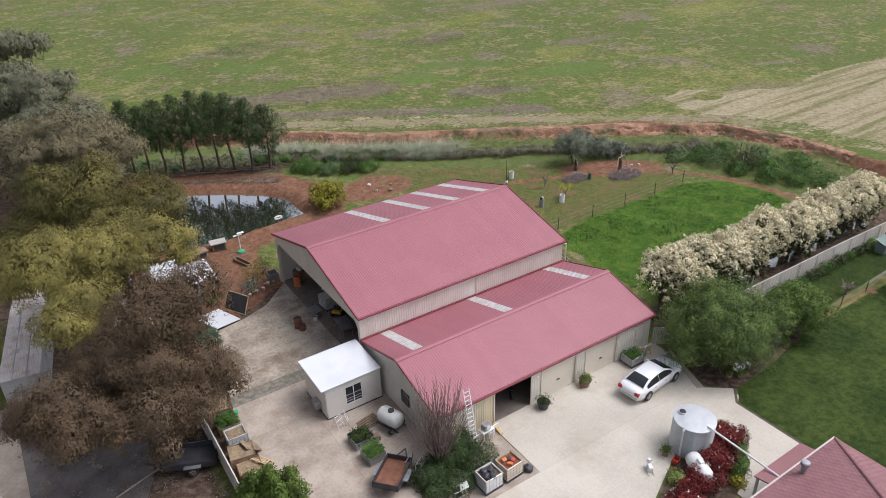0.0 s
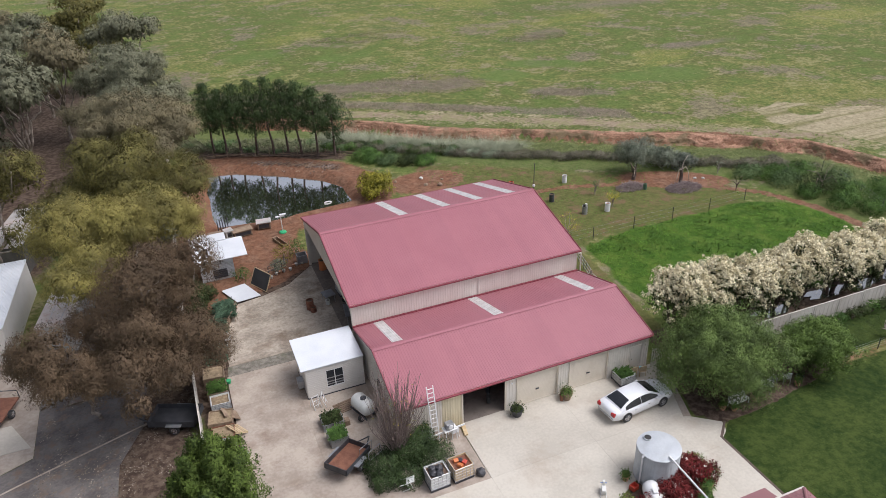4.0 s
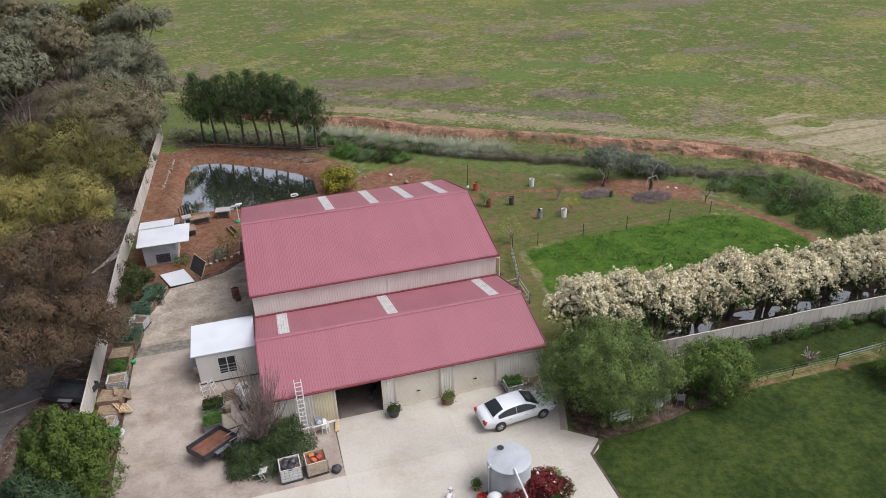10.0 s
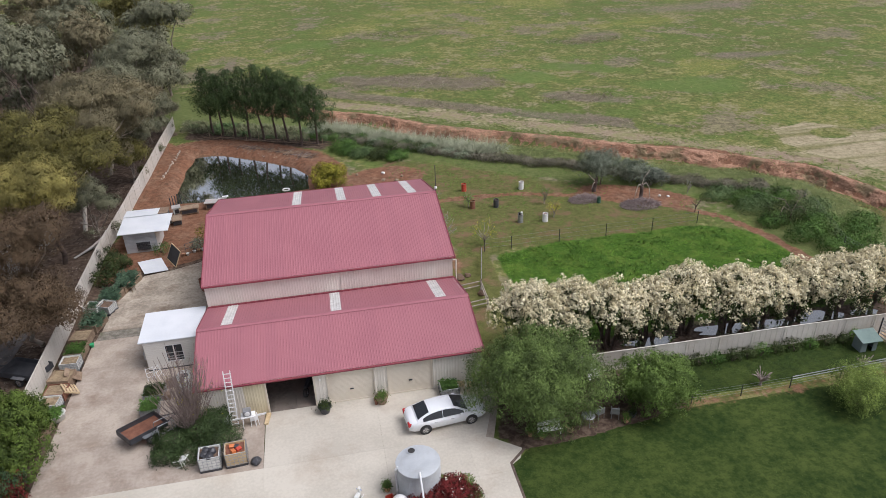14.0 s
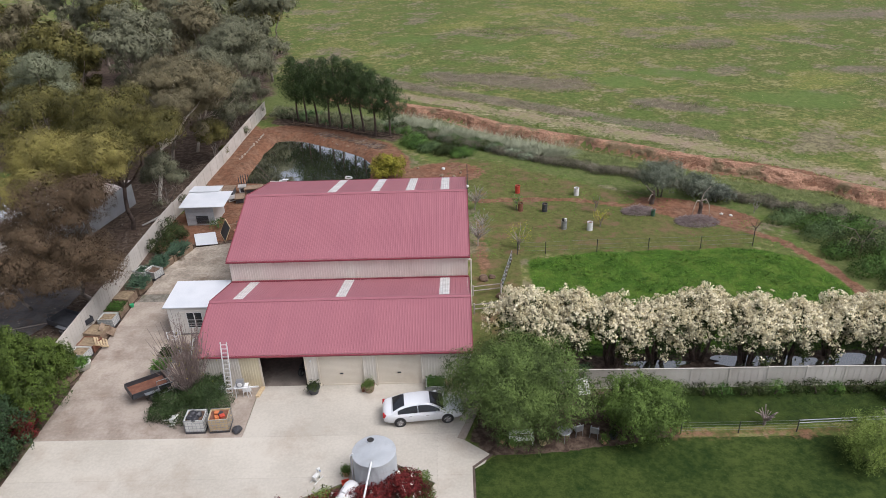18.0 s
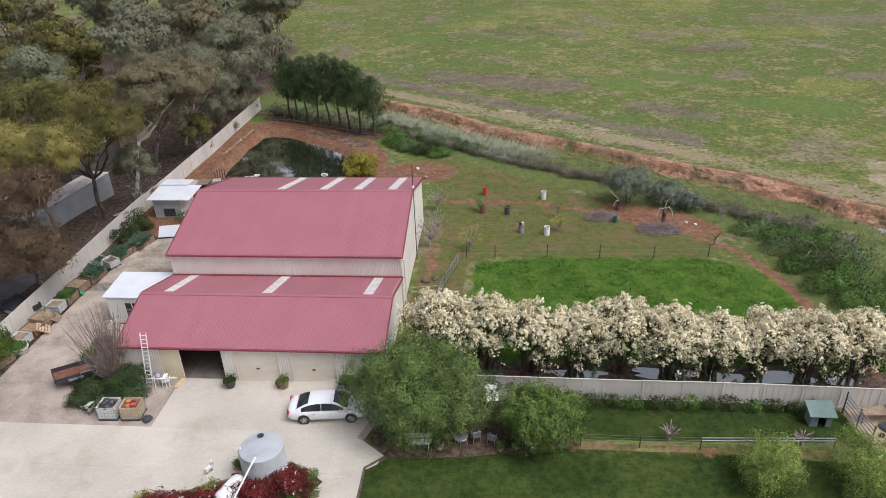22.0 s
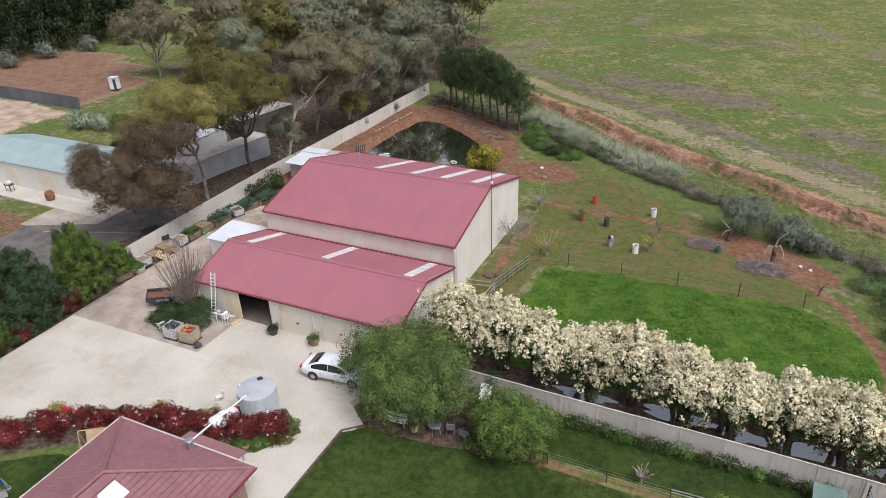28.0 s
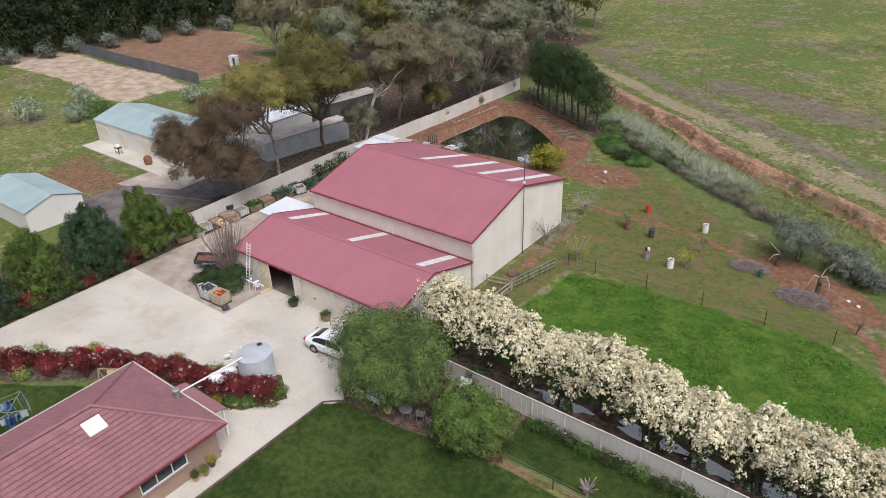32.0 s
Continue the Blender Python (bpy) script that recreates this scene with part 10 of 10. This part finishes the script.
for k, (x, y, r, h, m_) in enumerate([(30.0, 74.0, 1.0, 0.9, leaf_weed), (31.5, 72.6, 1.1, 0.9, leaf_weed), (33.6, 71.2, 1.0, 1.0, leaf_hedge), (35.6, 70.2, 1.1, 0.9, leaf_weed), (29.4, 75.4, 1.2, 1.2, leaf_weed), (68.5, 46.5, 1.6, 1.3, leaf_weed), (70.0, 43.5, 1.9, 1.6, leaf_hedge), (71.5, 41.0, 1.7, 1.4, leaf_weed), (69.4, 40.0, 1.6, 1.2, leaf_weed), (72.8, 44.0, 1.6, 1.5, leaf_weed), (70.8, 37.6, 1.5, 1.1, leaf_weed), (68.9, 48.6, 1.6, 1.2, leaf_weed), (71.6, 47.8, 1.7, 1.3, leaf_weed), (66.9, 50.4, 1.5, 1.0, leaf_weed), (73.6, 38.2, 1.6, 1.3, leaf_weed), (72.4, 35.0, 1.5, 1.2, leaf_weed), (69.9, 33.2, 1.4, 1.1, leaf_weed), (74.6, 32.0, 1.8, 1.3, leaf_weed), (71.4, 30.4, 1.4, 1.0, leaf_weed), (76.0, 41.0, 1.5, 1.2, leaf_weed), (68.2, 43.2, 1.2, 0.9, leaf_weed)]):
    m_ = (m_, leaf_weed_blue, m_, leaf_weed)[k % 4]
    bush("weed_clump", x, y, [(0, 0, h * 0.45, r, r, h * 0.55), (r * 0.7, 0.4, h * 0.4, r * 0.7, r * 0.7, h * 0.45), (-r * 0.6, -0.4, h * 0.35, r * 0.7, r * 0.6, h * 0.4)], m_, 760 + k, "rank green weeds growing over the creek corner", 2600, 0.17, 0.4, -0.1, 0, group="weed clumps", spray=6, sd=0.2)


for k in range(15):
    p0, d = along((k + 0.3) / 15 * 0.24)
    q = p0 + np.array([d[1], -d[0]]) * (10.0 + 0.6 * rs.normal())
    r, h = 0.6 + 0.35 * rs.rand(), 0.55 + 0.4 * rs.rand()
    bush("creek_bush", q[0], q[1], [(0, 0, h * 0.5, r, r, h * 0.55), (r * 0.6, 0.3, h * 0.4, r * 0.7, r * 0.6, h * 0.45)], (leaf_weed, leaf_dark, leaf_weed_blue)[k % 3], 800 + k, "dark green bush at the foot of the reeds", 1500, 0.16, 0.4, -0.2, 0, group="bushes below the reeds", spray=8, sd=0.14)


def tufts(name, pts, blades, hgt, wid, material, seed, label, lean=0.35):
    """Clumps of grass blades, past counting."""
    rs = np.random.RandomState(seed)
    n = len(pts)
    z = height(pts[:, 0], pts[:, 1])
    base = np.repeat(np.stack([pts[:, 0], pts[:, 1], z - 0.03], 1), blades, 0)
    base[:, :2] += rs.normal(size=(n * blades, 2)) * wid * 1.6
    ob = leaf_mesh(name, base, np.stack([rs.normal(size=n * blades) * lean, rs.normal(size=n * blades) * lean, np.full(n * blades, 1.0)], 1) * np.array([0.4, 0.4, 1]), hgt, wid / hgt, 0.0, seed, material, None, blade=True)
    return tagged(ob, label, "grass", kind="stuff")


def scatter(n, x0, x1, y0, y1, test, seed):
    rs = np.random.RandomState(seed)
    p_ = np.stack([x0 + (x1 - x0) * rs.rand(n), y0 + (y1 - y0) * rs.rand(n)], 1)
    return p_[test(p_[:, 0], p_[:, 1])]


lush_pts = scatter(13000, 37, 68, 28.5, 46, lambda x, y: (sd_poly(x, y, LUSH) < -0.1) & (vn(x, y, 0.9, 51) > 0.3), 1)
tufts("lush_grass", lush_pts, 7, 0.15, 0.06, grass_lush, 2, "tall bright green grass in the small paddock", 0.5)
tall_pts = scatter(5200, 37, 68, 28.5, 46, lambda x, y: (sd_poly(x, y, LUSH) < -0.1) & (vn(x, y, 2.2, 54) > 0.52), 55)
tufts("lush_clump", tall_pts, 7, 0.32, 0.07, grass_lush_dark, 56, "taller clumps of bright grass in the small paddock", 0.5)
orch_pts = scatter(7000, 34, 66, 44, 70, lambda x, y: (sd_line(x, y, BANK) > 10.6) & (vn(x, y, 1.1, 52) > 0.45) & (np.hypot(x - 58.5, (y - 52.5) * 1.8) > 4), 3)
tufts("orchard_grass", orch_pts, 6, 0.13, 0.06, grass_lush, 4, "short uneven orchard grass", 0.8)
creek_pts = scatter(44000, 26, 84, 36, 94, lambda x, y: (sd_line(x, y, BANK) > 2.0) & (sd_line(x, y, BANK) < 10.5), 5)
cd_ = sd_line(creek_pts[:, 0], creek_pts[:, 1], BANK)
left_reeds = creek_pts[:, 0] < 47 + 3 * np.sin(creek_pts[:, 1])
tufts("creek_reeds", creek_pts[(cd_ > 6.0) & left_reeds & (cd_ < 9.3)], 14, 1.8, 0.034, reed_pale, 6, "pale reeds and rank grass along the creek", 0.5)
tufts("creek_tall_grass", creek_pts[(cd_ > 4.0) & ~left_reeds & (cd_ < 9.6)], 10, 0.42, 0.032, grass_creek, 16, "tall light-green grass along the creek", 0.5)
tufts("creek_grass", creek_pts[(cd_ <= 4.0) & (cd_ > 1.9) & (vn(creek_pts[:, 0], creek_pts[:, 1], 1.6, 57) > 0.35)], 7, 0.4, 0.09, weed_olive, 7, "olive-brown weeds on the creek floor", 0.7)
back_pts = scatter(5000, 8, 31, 79, 93, lambda x, y: (y > 88.5 - 0.52 * (x - 8)) & (y < 93 - 0.45 * (x - 8)), 18)
keep_ = vn(back_pts[:, 0], back_pts[:, 1], 1.7, 17) > 0.42
tufts("pine_reeds", back_pts[keep_], 6, 0.6, 0.08, reed_dull, 19, "grey-green rank grass behind the pines", 0.7)
tufts("pine_weeds", back_pts[~keep_], 7, 0.55, 0.11, leaf_weed_blue, 20, "dark green rank weeds behind the pines", 0.9)
strip_pts = scatter(9000, 47.6, 65, 22.3, 25.7, lambda x, y: vn(x, y, 0.8, 58) > 0.25, 20)
tufts("strip_weeds", strip_pts, 4, 0.10, 0.045, leaf_dark, 21, "dark low groundcover between the lawn and the fence", 0.6)
verge = scatter(16000, 20, 88, 44, 104, lambda x, y: (sd_line(x, y, BANK) < -0.4) & (sd_line(x, y, BANK) > -3.4) & (vn(x, y, 6, 31) > 0.42) & (vn(x, y, 1.3, 59) > 0.45), 8)
tufts("verge_grass", verge, 6, 0.36, 0.07, grass_verge, 9, "green grass verge above the eroded bank", 0.6)
def patch_at(x, y, px, py, rx, ry):
    return np.hypot((x - px) / rx, (y - py) / ry) < 1.0


field_pts = scatter(16000, -10, 120, 62, 150, lambda x, y: (np.abs(sd_line(x, y, TRACK)) > 2.6) & (sd_line(x, y, TRACK) < 0) & (vn(x, y, 4, 53) + 0.5 * vn(x, y, 1.2, 54) > 0.82), 10)
h3 = len(field_pts) // 2
tufts("field_grass", field_pts[:h3], 6, 0.2, 0.07, grass_field_green, 11, "clumpy green paddock grass", 0.9)
tufts("field_straw", field_pts[h3:], 6, 0.2, 0.07, grass_dry, 12, "dry straw-coloured paddock grass", 0.9)
dead_pts = scatter(60000, 5, 92, 70, 150, lambda x, y: (sd_line(x, y, TRACK) < -2.4) & (((np.abs(sd_line(x, y, TRACK)) < 4.6 + 3 * vn(x, y, 9, 73)) & (vn(x, y, 8, 72) > 0.12) & (x < 76)) | patch_at(x, y, 44, 104, 11, 6) | patch_at(x, y, 52, 101, 6, 5) | patch_at(x, y, 66, 88, 6, 3) | patch_at(x, y, 81, 125, 8, 4) | patch_at(x, y, 34, 107, 5, 4) | patch_at(x, y, 50, 143, 11, 5)) & (vn(x, y, 1.6, 55) > 0.38), 13)
tufts("field_weeds", dead_pts, 5, 0.34, 0.05, grass_field_brown, 14, "standing dead grey-brown weeds in the paddock", 0.8)

lawn_pts = scatter(26000, 35.6, 86, -8, 21, lambda x, y: (sd_poly(x, y, LAWN) < -0.1), 64)
tufts("lawn_grass", lawn_pts, 2, 0.09, 0.045, grass_lawn, 65, "mown green lawn beside the house", 0.6)
rs = np.random.RandomState(67)
bm = B()
for k in range(420):
    f = rs.rand() ** 0.75
    x, y = 15.2 + 10.8 * f + rs.normal() * 0.45, 80.9 - 6.8 * f + rs.normal() * 0.45
    a, ln = rs.normal() * 0.5 + 0.8, 0.4 + rs.rand() * 0.9
    q0 = Vector((x - ln * 0.5 * math.cos(a), y - ln * 0.5 * math.sin(a), 0))
    q1 = Vector((x + ln * 0.5 * math.cos(a), y + ln * 0.5 * math.sin(a), 0))
    q0.z, q1.z = gz(q0.x, q0.y) + 0.04, gz(q1.x, q1.y) + 0.05 + 0.15 * rs.rand()
    tube(bm, q0, q1, 0.028, 0.014, 4, False)
tagged(finish("bank_brush", bm, twig_brown), "brown sticks and brushwood strewn down a pond bank", "brushwood", kind="stuff")
# the eroded bank: a ledged, gullied face of bare red earth following the creek
stations, offs = [], np.concatenate([np.arange(-0.9, 0.0, 0.15), np.arange(0.0, 1.95, 0.1)])
for (ax, ay), (cx, cy) in zip(BANK, BANK[1:-1]):
    n_ = int(math.dist((ax, ay), (cx, cy)) / 0.17)
    stations += [(ax + (cx - ax) * i / n_, ay + (cy - ay) * i / n_) for i in range(n_)]
st = np.array(stations)
for _ in range(8):
    st[3:-3] = (st[:-6] + st[1:-5] + st[2:-4] + st[3:-3] + st[4:-2] + st[5:-1] + st[6:]) / 7
tang = np.gradient(st, axis=0)
tang /= np.linalg.norm(tang, axis=1)[:, None]
nrm2 = np.stack([tang[:, 1], -tang[:, 0]], 1)
PX, PY = (st[:, None, k_] + nrm2[:, None, k_] * offs[None, :] for k_ in (0, 1))
dd = sd_line(PX, PY, BANK) + (vn(PX, PY, 3.0, 7) - 0.5) * 1.6 + (vn(PX, PY, 0.9, 8) - 0.5) * 0.5
gully = (vn(PX, PY, 2.6, 76) - 0.5) * 1.3 + (vn(PX, PY, 1.0, 77) - 0.5) * 0.9 + (vn(PX, PY, 0.45, 78) - 0.5) * 0.4
drop = sm(dd + gully * 0.6, -0.05, 0.12) * 0.42 + sm(dd + gully, 0.0, 0.9) * 0.3 + sm(dd + gully * 0.9, 0.52, 0.66) * 0.4 + sm(dd - gully * 0.6, 0.7, 1.5) * 0.37
base_h = height(PX, PY)
fade = sm(offs, -0.9, -0.5) * (1 - sm(offs, 1.4, 1.9))
top_h = height(st[:, 0] - nrm2[:, 0] * 1.6, st[:, 1] - nrm2[:, 1] * 1.6)[:, None]
PZ = np.where(fade > 0.02, np.maximum(base_h + 0.04, top_h - 1.1 * drop / 1.49 + (vn(PX, PY, 0.5, 79) - 0.5) * 0.3 + (vn(PX, PY, 0.2, 80) - 0.5) * 0.16), base_h)
PZ = base_h - 0.12 + (PZ - base_h + 0.12) * fade[None, :]
ids = np.arange(PZ.size).reshape(PZ.shape)
cm = bpy.data.meshes.new("eroded_bank")
cm.from_pydata(np.stack([PX, PY, PZ], -1).reshape(-1, 3).tolist(), [], np.stack([ids[:-1, :-1], ids[:-1, 1:], ids[1:, 1:], ids[1:, :-1]], -1).reshape(-1, 4).tolist())
cm.materials.append(bank_earth)
tagged(new("eroded_bank", cm), "eroded bank of crumbling orange-red earth above a creek", "bank", kind="structure")
face_pts = scatter(30000, 20, 86, 36, 98, lambda x, y: (sd_line(x, y, BANK) > 0.3) & (sd_line(x, y, BANK) < 3.4) & (vn(x, y, 2.2, 91) + 0.25 * sm(sd_line(x, y, BANK), 1.0, 2.6) > 0.66), 92)
tufts("bank_weeds", face_pts, 6, 0.32, 0.08, weed_olive, 93, "olive weeds rooted in the face and foot of the eroded bank", 0.8)
# fallen leaves under the gums
litter_pts = scatter(9000, -4, 5.6, 26, 70, lambda x, y: vn(x, y, 1.2, 61) > 0.35, 62)
lz = height(litter_pts[:, 0], litter_pts[:, 1])
ob = leaf_mesh("leaf_litter", np.stack([litter_pts[:, 0], litter_pts[:, 1], lz + np.where((litter_pts[:, 1] < 48) & (litter_pts[:, 0] < 3.2), 0.09, 0.03)], 1), np.tile([0, 0, 1.0], (len(litter_pts), 1)), 0.16, 0.35, 0.0, 63, leaf_dead, None, loose=0.25)
tagged(ob, "dry brown leaves and bark strips under gum trees", "leaf litter", kind="stuff")

# ---- far pine plantation and roadside shrubs ----
rs = np.random.RandomState(95)
src = conifer(-92, 62, 14, 4.2, leaf_plantation, 900, "dark pine in a dense far plantation", "plantation_pine", 1800, "far pine plantation")
k = 0
for row in range(4):
    for i in range(16):
        x, y = -93 - row * 5.0 + i * 1.1 + rs.normal(), 36 + i * 5.4 + row * 1.5 + rs.normal()
        if k:
            copy_thing(src, pose(x, y, -0.1, 0, 0, rs.rand() * 360))
        else:
            src.matrix_basis = pose(x, y, -0.1)
        k += 1
for k, (x, y) in enumerate([(-87.5, 47), (-86.5, 53), (-86, 60), (-83, 72), (-80, 80), (-79, 88), (-76, 96), (-73, 103), (-71, 109), (-86, 66)]):
    bush("silver_shrub", x, y, [(0, 0, 1.6, 1.6, 1.6, 1.5), (0.8, 0.5, 1.2, 1.2, 1.2, 1.1)], leaf_silver, 920 + k, "silver-grey shrub at the plantation edge", 1600, 0.4, 0.35, 0, 2, group="silver shrubs", spray=6, sd=0.25)
for k, (x, y, r, h, m_) in enumerate([(-43.5, 45.2, 2.0, 4.0, leaf_scrub), (-36.5, 44.0, 1.8, 2.6, leaf_weed), (-33.0, 57.5, 1.8, 2.6, leaf_scrub), (-30, 58.5, 1.6, 2.0, leaf_scrub), (-27.5, 60, 1.6, 2.0, leaf_weed), (-24, 62, 1.5, 1.8, leaf_scrub), (-40, 42, 1.6, 2.2, leaf_scrub), (-46, 38, 2.4, 3.4, leaf_scrub), (-48, 33, 2.2, 3.0, leaf_silver), (-34, 47, 1.2, 1.5, leaf_weed), (-18.5, 22.5, 1.6, 2.6, leaf_scrub), (-20, 52.5, 0.8, 0.8, leaf_hedge)]):
    bush("paddock_shrub", x, y, lobes_for(np.random.RandomState(940 + k), r, r, h, 6, 0.2), m_, 940 + k, "grey-green shrub beside sandy ground", 2000, 0.3, 0.35, 0, 3, group="shrubs by the sand", spray=6, sd=0.22)

plastic_chair(20.35, 26.1, 190, white_paint, "white garden chair with a tall back by the garage wall", group="white yard chairs")
